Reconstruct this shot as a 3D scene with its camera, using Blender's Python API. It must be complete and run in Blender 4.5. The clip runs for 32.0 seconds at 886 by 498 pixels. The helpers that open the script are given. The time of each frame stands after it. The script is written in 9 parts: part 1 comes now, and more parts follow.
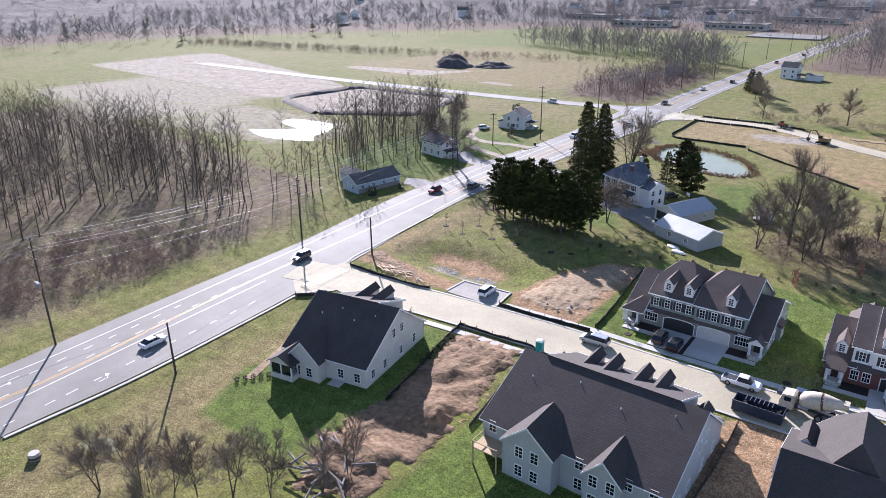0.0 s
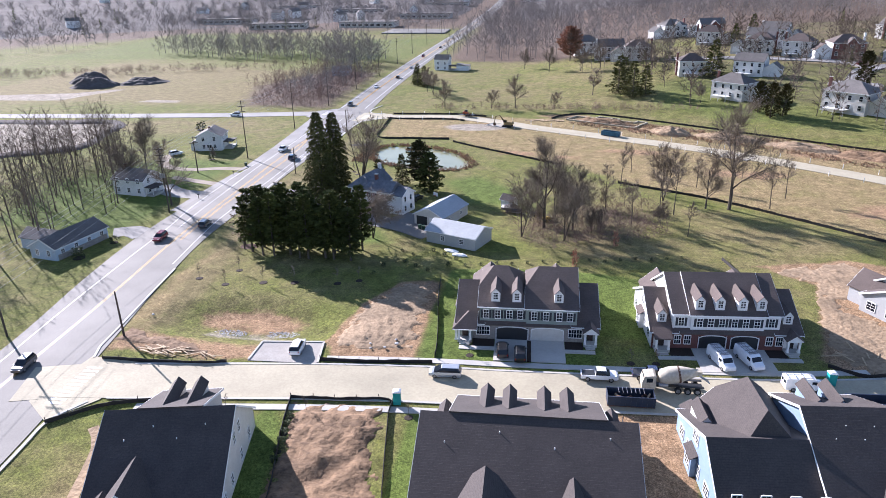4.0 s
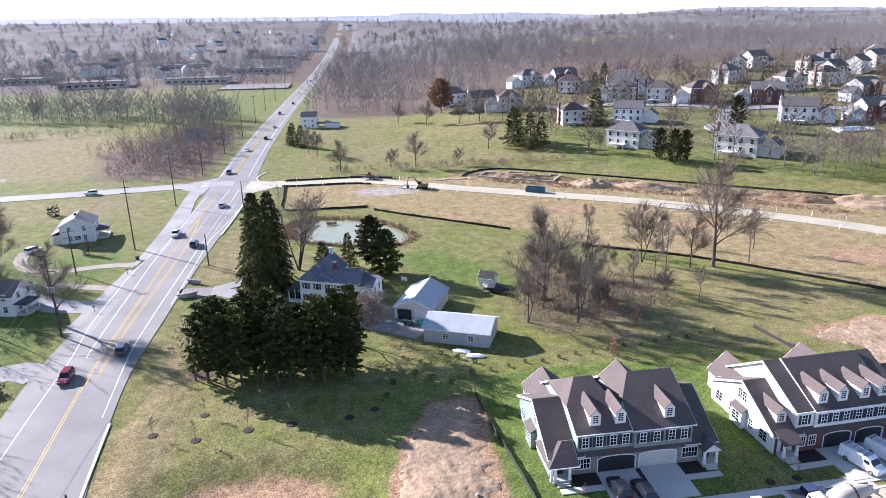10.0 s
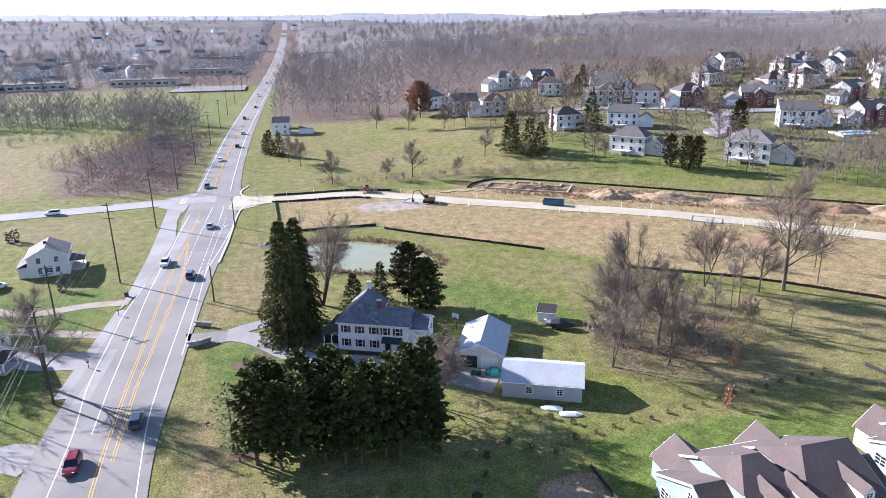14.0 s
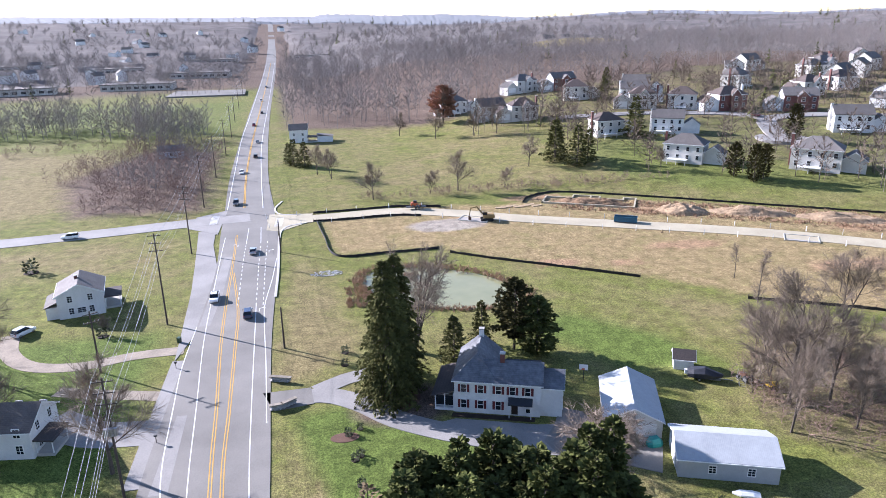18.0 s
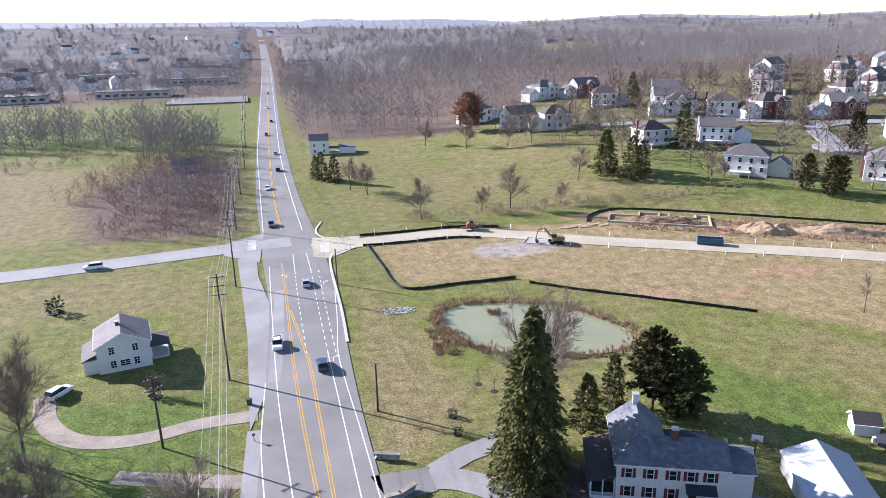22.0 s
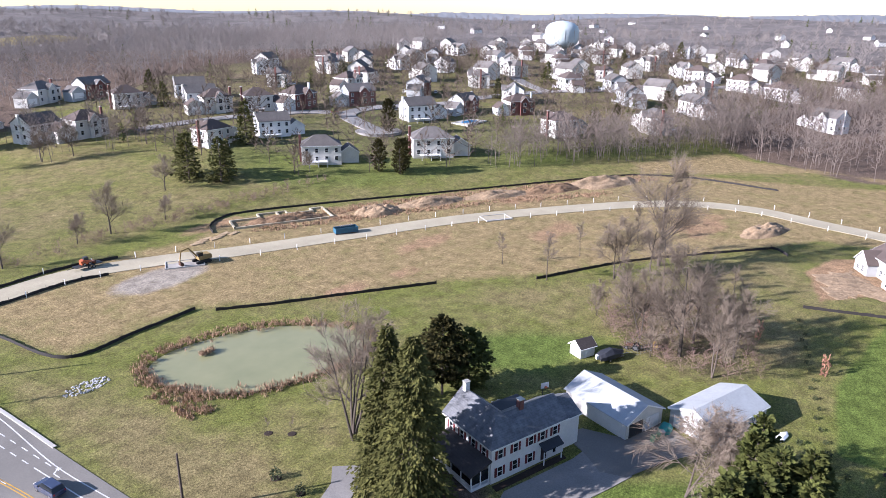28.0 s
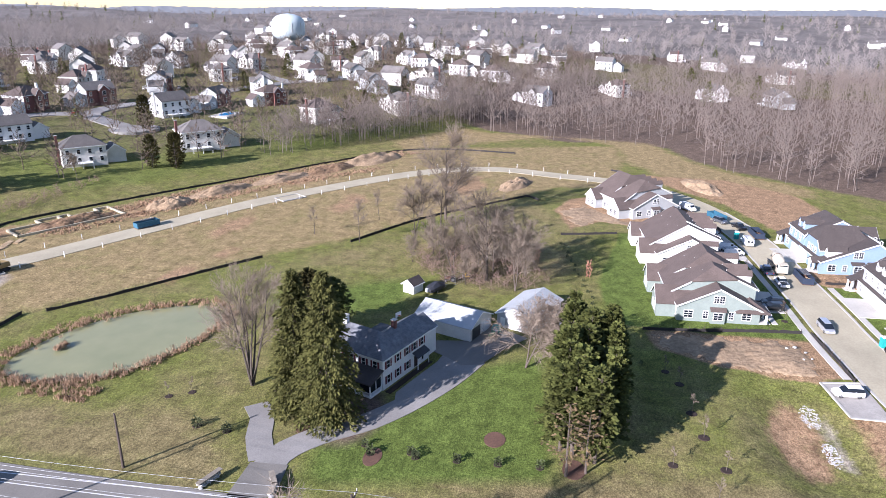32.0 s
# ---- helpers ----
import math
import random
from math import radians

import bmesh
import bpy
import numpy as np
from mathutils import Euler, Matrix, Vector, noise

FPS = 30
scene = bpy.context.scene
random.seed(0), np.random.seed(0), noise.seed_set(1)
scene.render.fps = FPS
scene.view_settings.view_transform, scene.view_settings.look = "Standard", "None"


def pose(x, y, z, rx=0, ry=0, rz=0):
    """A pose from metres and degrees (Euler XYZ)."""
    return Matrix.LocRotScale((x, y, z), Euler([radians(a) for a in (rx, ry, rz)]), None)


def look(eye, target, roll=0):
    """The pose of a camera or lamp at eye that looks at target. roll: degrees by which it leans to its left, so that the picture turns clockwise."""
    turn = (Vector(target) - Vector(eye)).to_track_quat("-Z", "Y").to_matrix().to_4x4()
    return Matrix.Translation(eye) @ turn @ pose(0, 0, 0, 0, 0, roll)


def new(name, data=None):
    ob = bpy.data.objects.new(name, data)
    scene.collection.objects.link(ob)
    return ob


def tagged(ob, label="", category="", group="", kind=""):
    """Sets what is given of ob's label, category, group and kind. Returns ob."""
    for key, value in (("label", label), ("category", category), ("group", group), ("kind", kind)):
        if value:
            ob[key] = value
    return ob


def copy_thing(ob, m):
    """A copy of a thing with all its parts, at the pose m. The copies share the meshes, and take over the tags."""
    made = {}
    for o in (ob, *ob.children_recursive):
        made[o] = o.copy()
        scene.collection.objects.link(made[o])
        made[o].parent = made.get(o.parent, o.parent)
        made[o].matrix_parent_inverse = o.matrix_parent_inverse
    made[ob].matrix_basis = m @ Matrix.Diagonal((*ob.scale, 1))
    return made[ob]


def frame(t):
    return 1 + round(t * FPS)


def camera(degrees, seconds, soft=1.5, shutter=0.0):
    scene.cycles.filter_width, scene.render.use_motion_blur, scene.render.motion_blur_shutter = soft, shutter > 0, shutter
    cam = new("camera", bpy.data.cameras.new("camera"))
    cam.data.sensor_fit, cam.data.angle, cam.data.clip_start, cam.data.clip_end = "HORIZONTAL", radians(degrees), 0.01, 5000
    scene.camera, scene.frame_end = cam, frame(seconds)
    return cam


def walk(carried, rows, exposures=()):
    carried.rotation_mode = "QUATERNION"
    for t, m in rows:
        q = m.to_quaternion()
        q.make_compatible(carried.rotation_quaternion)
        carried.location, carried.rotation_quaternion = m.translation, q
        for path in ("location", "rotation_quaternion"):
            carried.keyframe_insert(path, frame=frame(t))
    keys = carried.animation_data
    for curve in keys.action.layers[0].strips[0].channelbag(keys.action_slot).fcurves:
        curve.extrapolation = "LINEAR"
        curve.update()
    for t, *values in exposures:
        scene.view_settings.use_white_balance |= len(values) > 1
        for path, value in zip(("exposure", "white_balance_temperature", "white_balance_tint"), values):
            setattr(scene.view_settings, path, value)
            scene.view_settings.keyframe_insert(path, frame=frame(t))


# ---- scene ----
cam = camera(65.4, 32.0, soft=0.7)

# ---- camera ----
PATH = [
    (0, (42.897, -12.185, 59.88), (41.673, -10.791, 59.133), -0.4),
    (0.5, (38.98, -12.194, 59.857), (37.876, -10.702, 59.112), -0.9),
    (1, (35.113, -12.123, 59.815), (34.124, -10.553, 59.069), -1.0),
    (1.5, (31.306, -11.935, 59.777), (30.422, -10.304, 59.029), -1.0),
    (2, (27.534, -11.596, 59.758), (26.734, -9.923, 59.009), -1.0),
    (2.5, (23.751, -11.083, 59.755), (23.011, -9.382, 59.006), -1.1),
    (3, (19.966, -10.339, 59.772), (19.303, -8.608, 59.022), -1.1),
    (3.5, (16.234, -9.36, 59.791), (15.734, -7.576, 59.038), -1.1),
    (5.5, (1.73, -4.442, 59.767), (1.637, -2.591, 59.014), -1.5),
    (6, (-1.756, -2.781, 59.779), (-1.695, -0.93, 59.025), -1.5),
    (6.5, (-5.091, -0.814, 59.786), (-4.983, 1.035, 59.031), -1.6),
    (7, (-8.286, 1.397, 59.8), (-8.176, 3.247, 59.048), -1.5),
    (7.5, (-11.373, 3.777, 59.838), (-11.262, 5.627, 59.087), -1.4),
    (8, (-14.411, 6.278, 59.904), (-14.299, 8.129, 59.154), -1.5),
    (8.5, (-17.381, 8.917, 59.97), (-17.266, 10.772, 59.231), -1.4),
    (9, (-20.242, 11.659, 60.022), (-20.123, 13.537, 59.345), -1.3),
    (9.5, (-22.987, 14.436, 60.056), (-22.865, 16.327, 59.416), -1.3),
    (10, (-25.677, 17.251, 60.086), (-25.555, 19.144, 59.451), -1.3),
    (10.5, (-28.351, 20.122, 60.102), (-28.219, 22.014, 59.468), -1.3),
    (11, (-31.033, 23.061, 60.098), (-30.876, 24.951, 59.464), -1.2),
    (11.5, (-33.721, 26.06, 60.067), (-33.532, 27.947, 59.432), -1.1),
    (12, (-36.366, 29.077, 60.029), (-36.145, 30.961, 59.394), -1.2),
    (12.5, (-38.962, 32.153, 60.018), (-38.71, 34.033, 59.381), -1.2),
    (13, (-41.431, 35.262, 60.019), (-41.152, 37.137, 59.381), -1.1),
    (13.5, (-43.864, 38.323, 60.002), (-43.578, 40.197, 59.363), -1.3),
    (14, (-46.339, 41.392, 59.966), (-46.056, 43.267, 59.329), -0.9),
    (14.5, (-48.895, 44.523, 59.943), (-48.609, 46.397, 59.305), -1.0),
    (16.5, (-59.38, 57.329, 59.902), (-59.063, 59.2, 59.268), -1.2),
    (17, (-61.974, 60.674, 59.876), (-61.643, 62.542, 59.242), -1.1),
    (17.5, (-64.454, 64.09, 59.832), (-64.12, 65.957, 59.198), -1.0),
    (18, (-66.784, 67.418, 59.799), (-66.45, 69.286, 59.165), -1.0),
    (18.5, (-69.08, 70.688, 59.759), (-68.744, 72.555, 59.125), -1.0),
    (19, (-71.329, 73.941, 59.726), (-70.98, 75.806, 59.094), -1.0),
    (19.5, (-73.56, 77.232, 59.701), (-73.202, 79.096, 59.07), -1.1),
    (20, (-75.8, 80.484, 59.691), (-75.432, 82.346, 59.062), -1.1),
    (20.5, (-78.057, 83.686, 59.666), (-77.679, 85.548, 59.039), -1.1),
    (21, (-80.237, 86.769, 59.627), (-79.859, 88.631, 59.001), -1.1),
    (21.5, (-82.417, 89.869, 59.579), (-82.04, 91.732, 58.955), -1.1),
    (22, (-84.586, 93.002, 59.554), (-84.21, 94.865, 58.931), -1.1),
    (22.5, (-86.705, 96.175, 59.546), (-86.28, 98.028, 58.924), -1.1),
    (23, (-88.838, 99.405, 59.558), (-88.308, 101.23, 58.934), -1.1),
    (23.5, (-90.988, 102.577, 59.62), (-90.389, 104.38, 58.995), -1.0),
    (24, (-93.084, 105.676, 59.733), (-92.439, 107.463, 59.108), -0.9),
    (24.5, (-95.34, 108.711, 59.845), (-94.634, 110.475, 59.221), -0.9),
    (26.5, (-106.374, 119.105, 60.595), (-105.215, 120.605, 59.958), -0.1),
    (27, (-109.574, 120.888, 60.595), (-108.27, 122.262, 59.953), 0.5),
    (27.5, (-113.001, 122.024, 60.543), (-111.565, 123.259, 59.899), 0.6),
    (28, (-116.508, 122.783, 60.465), (-114.96, 123.874, 59.821), 0.7),
    (28.5, (-120.034, 123.493, 60.348), (-118.388, 124.429, 59.705), 0.7),
    (29, (-123.557, 124.247, 60.196), (-121.828, 125.018, 59.553), 0.7),
    (29.5, (-127.102, 125.156, 60.049), (-125.317, 125.785, 59.404), 0.7),
    (30, (-130.697, 126.189, 59.931), (-128.886, 126.736, 59.283), 0.6),
    (30.5, (-134.283, 127.374, 59.887), (-132.455, 127.86, 59.238), 0.6),
    (31, (-137.821, 128.695, 59.89), (-135.985, 129.15, 59.24), 0.6),
    (31.5, (-141.327, 129.992, 59.901), (-139.486, 130.423, 59.249), 0.5),
    (32, (-144.796, 131.328, 59.91), (-142.949, 131.732, 59.256), 0.4),
]
walk(cam, [(t, look(eye, target, roll)) for t, eye, target, roll in PATH], [(0, 1.42, 5850, 23), (3.5, 1.53, 5850, 23), (6, 1.74, 5800, 23), (14, 1.77, 5730, 23), (22, 1.62, 5730, 23), (28, 1.46, 5850, 23), (32, 1.42, 5850, 23)])

# ---- light ----
SUN_TO = Vector((-0.74, 0.55, 0.39)).normalized()
sun = new("sun", bpy.data.lights.new("sun", "SUN"))
sun.data.energy, sun.data.angle, sun.data.color = 5.0, radians(0.55), (1.0, 0.95, 0.88)
sun.matrix_world = look(SUN_TO * 200, (0, 0, 0))
world = bpy.data.worlds.new("world")
scene.world = world
world.use_nodes = True
wn = world.node_tree.nodes
sky = wn.new("ShaderNodeTexSky")
sky.sky_type, sky.sun_disc = "NISHITA", False
sky.sun_elevation, sky.sun_rotation = math.asin(SUN_TO.z), math.atan2(SUN_TO.x, SUN_TO.y) % (2 * math.pi)
sky.air_density, sky.dust_density = 1.0, 0.14
wn["Background"].inputs["Strength"].default_value = 0.075
world.node_tree.links.new(sky.outputs["Color"], wn["Background"].inputs["Color"])


# ---- mesh and material helpers ----
class Mesh:
    """Collects faces; quads, boxes and prisms are added in any order."""

    def __init__(self):
        self.v, self.f = [], []

    def face(self, *pts):
        n = len(self.v)
        self.v += [tuple(p) for p in pts]
        self.f.append(tuple(range(n, n + len(pts))))
        return self

    def box(self, x0, y0, z0, x1, y1, z1):
        n = len(self.v)
        self.v += [(x0, y0, z0), (x1, y0, z0), (x1, y1, z0), (x0, y1, z0), (x0, y0, z1), (x1, y0, z1), (x1, y1, z1), (x0, y1, z1)]
        self.f += [tuple(n + i for i in q) for q in ((0, 3, 2, 1), (4, 5, 6, 7), (0, 1, 5, 4), (1, 2, 6, 5), (2, 3, 7, 6), (3, 0, 4, 7))]
        return self

    def prism(self, pts, z0, z1):
        """A polygon in plan, counter-clockwise, from z0 to z1; a z may be a list, one for each corner."""
        k, n = len(pts), len(self.v)
        za = z0 if isinstance(z0, (list, tuple)) else [z0] * k
        zb = z1 if isinstance(z1, (list, tuple)) else [z1] * k
        self.v += [(p[0], p[1], z) for p, z in zip(pts, za)] + [(p[0], p[1], z) for p, z in zip(pts, zb)]
        self.f += [tuple(range(n + k - 1, n - 1, -1)), tuple(range(n + k, n + 2 * k))]
        self.f += [(n + i, n + (i + 1) % k, n + k + (i + 1) % k, n + k + i) for i in range(k)]
        return self

    def sweep(self, outline, axis, a, b):
        """An outline of (u, z) drawn out along x or y from a to b."""
        k, n = len(outline), len(self.v)
        for c in (a, b):
            self.v += [(c, u, z) if axis == "x" else (u, c, z) for u, z in outline]
        self.f += [tuple(range(n, n + k)), tuple(range(n + 2 * k - 1, n + k - 1, -1))]
        self.f += [(n + (i + 1) % k, n + i, n + k + i, n + k + (i + 1) % k) for i in range(k)]
        return self

    def slab(self, a, b, c, d, thick):
        """A sheet through four corners with thickness downwards."""
        n = len(self.v)
        self.v += [tuple(p) for p in (a, b, c, d)] + [(p[0], p[1], p[2] - thick) for p in (a, b, c, d)]
        self.f += [tuple(n + i for i in q) for q in ((0, 1, 2, 3), (7, 6, 5, 4), (0, 4, 5, 1), (1, 5, 6, 2), (2, 6, 7, 3), (3, 7, 4, 0))]
        return self

    def tube(self, a, b, ra, rb, k=6, cap=True):
        a, b = Vector(a), Vector(b)
        way = (b - a).normalized()
        u = way.orthogonal().normalized()
        w = way.cross(u)
        n = len(self.v)
        for c, r in ((a, ra), (b, rb)):
            self.v += [tuple(c + r * (math.cos(2 * math.pi * i / k) * u + math.sin(2 * math.pi * i / k) * w)) for i in range(k)]
        self.f += [(n + i, n + (i + 1) % k, n + k + (i + 1) % k, n + k + i) for i in range(k)]
        if cap:
            self.f += [tuple(range(n + k - 1, n - 1, -1)), tuple(range(n + k, n + 2 * k))]
        return self

    def add(self, other, m=None):
        n = len(self.v)
        self.v += [tuple(m @ Vector(p)) for p in other.v] if m else other.v
        self.f += [tuple(n + i for i in q) for q in other.f]
        return self

    def data(self, name, material, smooth=False):
        me = bpy.data.meshes.new(name)
        me.from_pydata(self.v, [], self.f)
        me.materials.append(material)
        if smooth:
            me.polygons.foreach_set("use_smooth", [True] * len(self.f))
        fix = bmesh.new()
        fix.from_mesh(me)
        if len(self.f) < 400:
            bmesh.ops.remove_doubles(fix, verts=fix.verts, dist=0.0005)
        bmesh.ops.recalc_face_normals(fix, faces=fix.faces)
        fix.to_mesh(me)
        fix.free()
        return me


def thing(name, m=None, label="", category="", group="", kind=""):
    ob = new(name)
    if m:
        ob.matrix_basis = m
    return tagged(ob, label, category, group, kind)


def part(name, mesh, material, parent, label="", smooth=False):
    """One mesh object under a thing or a part."""
    ob = new(name, mesh if isinstance(mesh, bpy.types.Mesh) else mesh.data(name, material, smooth))
    ob.parent = parent
    return tagged(ob, label)


def solid(name, mesh, material, label="", category="", group="", kind="", m=None, smooth=False):
    """A thing of one mesh."""
    ob = new(name, mesh if isinstance(mesh, bpy.types.Mesh) else mesh.data(name, material, smooth))
    if m:
        ob.matrix_basis = m
    return tagged(ob, label, category, group, kind)


def nodes_of(name):
    ma = bpy.data.materials.new(name)
    ma.use_nodes = True
    nt = ma.node_tree
    return ma, nt, nt.nodes["Principled BSDF"]


def noise_node(nt, scale, detail=4.0, rough=0.6, where=None, stretch=None):
    geo = where
    if geo is None:
        geo = nt.nodes.new("ShaderNodeNewGeometry").outputs["Position"]
    if stretch:
        mp = nt.nodes.new("ShaderNodeMapping")
        mp.inputs["Scale"].default_value = stretch
        nt.links.new(geo, mp.inputs["Vector"])
        geo = mp.outputs["Vector"]
    tex = nt.nodes.new("ShaderNodeTexNoise")
    tex.inputs["Scale"].default_value, tex.inputs["Detail"].default_value, tex.inputs["Roughness"].default_value = scale, detail, rough
    nt.links.new(geo, tex.inputs["Vector"])
    return tex.outputs["Fac"]


def ramp(nt, fac, stops):
    rp = nt.nodes.new("ShaderNodeValToRGB")
    el = rp.color_ramp.elements
    while len(el) < len(stops):
        el.new(0.5)
    for e, (p, c) in zip(el, stops):
        e.position, e.color = p, (*c, 1) if len(c) == 3 else c
    nt.links.new(fac, rp.inputs["Fac"])
    return rp.outputs["Color"]


def mixc(nt, fac, a, b, mode="MIX"):
    mx = nt.nodes.new("ShaderNodeMix")
    mx.data_type, mx.blend_type = "RGBA", mode
    for sock, val in ((mx.inputs[0], fac), (mx.inputs[6], a), (mx.inputs[7], b)):
        if isinstance(val, bpy.types.NodeSocket):
            nt.links.new(val, sock)
        elif isinstance(val, (int, float)):
            sock.default_value = val
        else:
            sock.default_value = (*val, 1)
    return mx.outputs[2]


def calc(nt, op, a, b=0.0, clamp=False):
    mt = nt.nodes.new("ShaderNodeMath")
    mt.operation, mt.use_clamp = op, clamp
    for sock, val in ((mt.inputs[0], a), (mt.inputs[1], b)):
        if isinstance(val, bpy.types.NodeSocket):
            nt.links.new(val, sock)
        else:
            sock.default_value = val
    return mt.outputs[0]


def bump_on(nt, bsdf, height, strength, dist=0.05):
    bp = nt.nodes.new("ShaderNodeBump")
    bp.inputs["Strength"].default_value, bp.inputs["Distance"].default_value = strength, dist
    nt.links.new(height, bp.inputs["Height"])
    nt.links.new(bp.outputs["Normal"], bsdf.inputs["Normal"])


def mat(name, c1, c2=None, fine=3.0, coarse=0.15, rough=0.8, bump=0.3, metal=0.0, spec=0.4, vary=0.25, dist=0.03, each=0.0):
    """A surface of two near colours in fine grain, with broad stains over it; each: how far single objects differ."""
    ma, nt, bs = nodes_of(name)
    c2 = c2 or tuple(v * 0.75 for v in c1)
    grain = noise_node(nt, fine)
    col = mixc(nt, ramp(nt, grain, [(0.3, (0, 0, 0)), (0.7, (1, 1, 1))]), c1, c2)
    broad = ramp(nt, noise_node(nt, coarse, 3.0), [(0.3, (1 - vary,) * 3), (0.7, (1.0,) * 3)])
    col = mixc(nt, 1.0, col, broad, "MULTIPLY")
    if each:
        info = nt.nodes.new("ShaderNodeObjectInfo")
        col = mixc(nt, 1.0, col, ramp(nt, info.outputs["Random"], [(0.0, (1 - each,) * 3), (1.0, (1.0,) * 3)]), "MULTIPLY")
    nt.links.new(col, bs.inputs["Base Color"])
    bs.inputs["Roughness"].default_value, bs.inputs["Metallic"].default_value = rough, metal
    bs.inputs["Specular IOR Level"].default_value = spec
    if bump:
        bump_on(nt, bs, grain, bump, dist)
    return ma


def lined(name, c1, c2, pitch, rough=0.6, depth=0.3, axis=2, vary=0.15, each=0.0, fine=2.0, soft=0.06):
    """Boards, siding or shingle courses: grooves across one axis at a true spacing, over a grained colour."""
    ma, nt, bs = nodes_of(name)
    obj = nt.nodes.new("ShaderNodeTexCoord").outputs["Object"]
    sep = nt.nodes.new("ShaderNodeSeparateXYZ")
    nt.links.new(obj, sep.inputs[0])
    saw = calc(nt, "FRACT", calc(nt, "DIVIDE", sep.outputs[axis], pitch))
    grain = noise_node(nt, fine, where=obj)
    col = mixc(nt, ramp(nt, grain, [(0.3, (0, 0, 0)), (0.7, (1, 1, 1))]), c1, c2)
    col = mixc(nt, 1.0, col, ramp(nt, noise_node(nt, 0.35, 3.0, where=obj), [(0.3, (1 - vary,) * 3), (0.7, (1.0,) * 3)]), "MULTIPLY")
    col = mixc(nt, 1.0, col, ramp(nt, saw, [(0.0, (0.72,) * 3), (soft, (1.0,) * 3)]), "MULTIPLY")
    if each:
        info = nt.nodes.new("ShaderNodeObjectInfo")
        col = mixc(nt, 1.0, col, ramp(nt, info.outputs["Random"], [(0.0, (1 - each,) * 3), (1.0, (1.0,) * 3)]), "MULTIPLY")
    nt.links.new(col, bs.inputs["Base Color"])
    bs.inputs["Roughness"].default_value = rough
    bump_on(nt, bs, saw, depth, 0.02)
    return ma


def paint(name, c, rough=0.35, metal=0.0, coat=0.0):
    ma, nt, bs = nodes_of(name)
    dirt = ramp(nt, noise_node(nt, 1.2, 5.0), [(0.35, tuple(v * 0.86 for v in c)), (0.65, c)])
    nt.links.new(dirt, bs.inputs["Base Color"])
    bs.inputs["Roughness"].default_value, bs.inputs["Metallic"].default_value, bs.inputs["Coat Weight"].default_value = rough, metal, coat
    return ma


# ---- materials ----
M = {}
M["asphalt"] = mat("asphalt", (0.23, 0.215, 0.19), (0.175, 0.164, 0.146), 6, 0.07, 0.8, 0.2, vary=0.35)
M["asphalt_old"] = mat("asphalt_old", (0.31, 0.295, 0.275), (0.23, 0.22, 0.205), 5, 0.08, 0.9, 0.2, vary=0.3)
M["concrete_road"] = mat("concrete_road", (0.45, 0.4, 0.28), (0.37, 0.325, 0.23), 2.5, 0.09, 0.85, 0.15, vary=0.25)
M["concrete"] = mat("concrete", (0.5, 0.48, 0.43), (0.43, 0.41, 0.37), 4, 0.2, 0.85, 0.15, vary=0.2)
M["line_white"] = mat("line_white", (0.72, 0.72, 0.7), (0.55, 0.55, 0.54), 5, 0.5, 0.6, 0.0, vary=0.25)
M["line_yellow"] = mat("line_yellow", (0.62, 0.36, 0.06), (0.5, 0.28, 0.05), 5, 0.5, 0.6, 0.0, vary=0.25)
M["shingle_dark"] = lined("shingle_dark", (0.08, 0.064, 0.058), (0.048, 0.039, 0.036), 0.16, 0.9, 0.5, vary=0.25, fine=5, soft=0.2)
M["shingle_brown"] = lined("shingle_brown", (0.125, 0.093, 0.08), (0.08, 0.06, 0.052), 0.16, 0.9, 0.5, vary=0.25, fine=5, soft=0.2)
M["shingle_grey"] = lined("shingle_grey", (0.205, 0.186, 0.172), (0.138, 0.124, 0.115), 0.16, 0.9, 0.5, vary=0.3, fine=5, soft=0.2, each=0.35)
M["slate"] = lined("slate", (0.185, 0.195, 0.21), (0.095, 0.1, 0.115), 0.2, 0.6, 0.6, vary=0.45, fine=1.6, soft=0.25)
M["siding_white"] = lined("siding_white", (0.78, 0.77, 0.745), (0.72, 0.71, 0.69), 0.15, 0.55, 0.25)
M["siding_cream"] = lined("siding_cream", (0.62, 0.6, 0.55), (0.56, 0.54, 0.5), 0.15, 0.55, 0.25)
M["siding_grey"] = lined("siding_grey", (0.42, 0.43, 0.43), (0.38, 0.39, 0.39), 0.15, 0.55, 0.25)
M["siding_sage"] = lined("siding_sage", (0.25, 0.29, 0.26), (0.21, 0.25, 0.23), 0.15, 0.55, 0.25)
M["siding_blue"] = lined("siding_blue", (0.235, 0.325, 0.45), (0.205, 0.29, 0.41), 0.15, 0.55, 0.25)
M["siding_pale_blue"] = lined("siding_pale_blue", (0.45, 0.53, 0.6), (0.4, 0.48, 0.56), 0.15, 0.55, 0.25)
M["brick"] = lined("brick", (0.185, 0.072, 0.06), (0.135, 0.055, 0.047), 0.075, 0.85, 0.3, vary=0.25, fine=6)
M["stone"] = mat("stone", (0.33, 0.3, 0.27), (0.2, 0.185, 0.17), 3.5, 0.5, 0.9, 0.6, vary=0.2)
M["trim"] = mat("trim", (0.8, 0.8, 0.78), (0.74, 0.74, 0.72), 4, 0.3, 0.5, 0.05, vary=0.1)
M["shutter_dark"] = mat("shutter_dark", (0.03, 0.035, 0.045), (0.022, 0.026, 0.034), 6, 0.4, 0.6, 0.2)
M["shutter_red"] = mat("shutter_red", (0.16, 0.025, 0.03), (0.11, 0.02, 0.022), 6, 0.4, 0.6, 0.2)
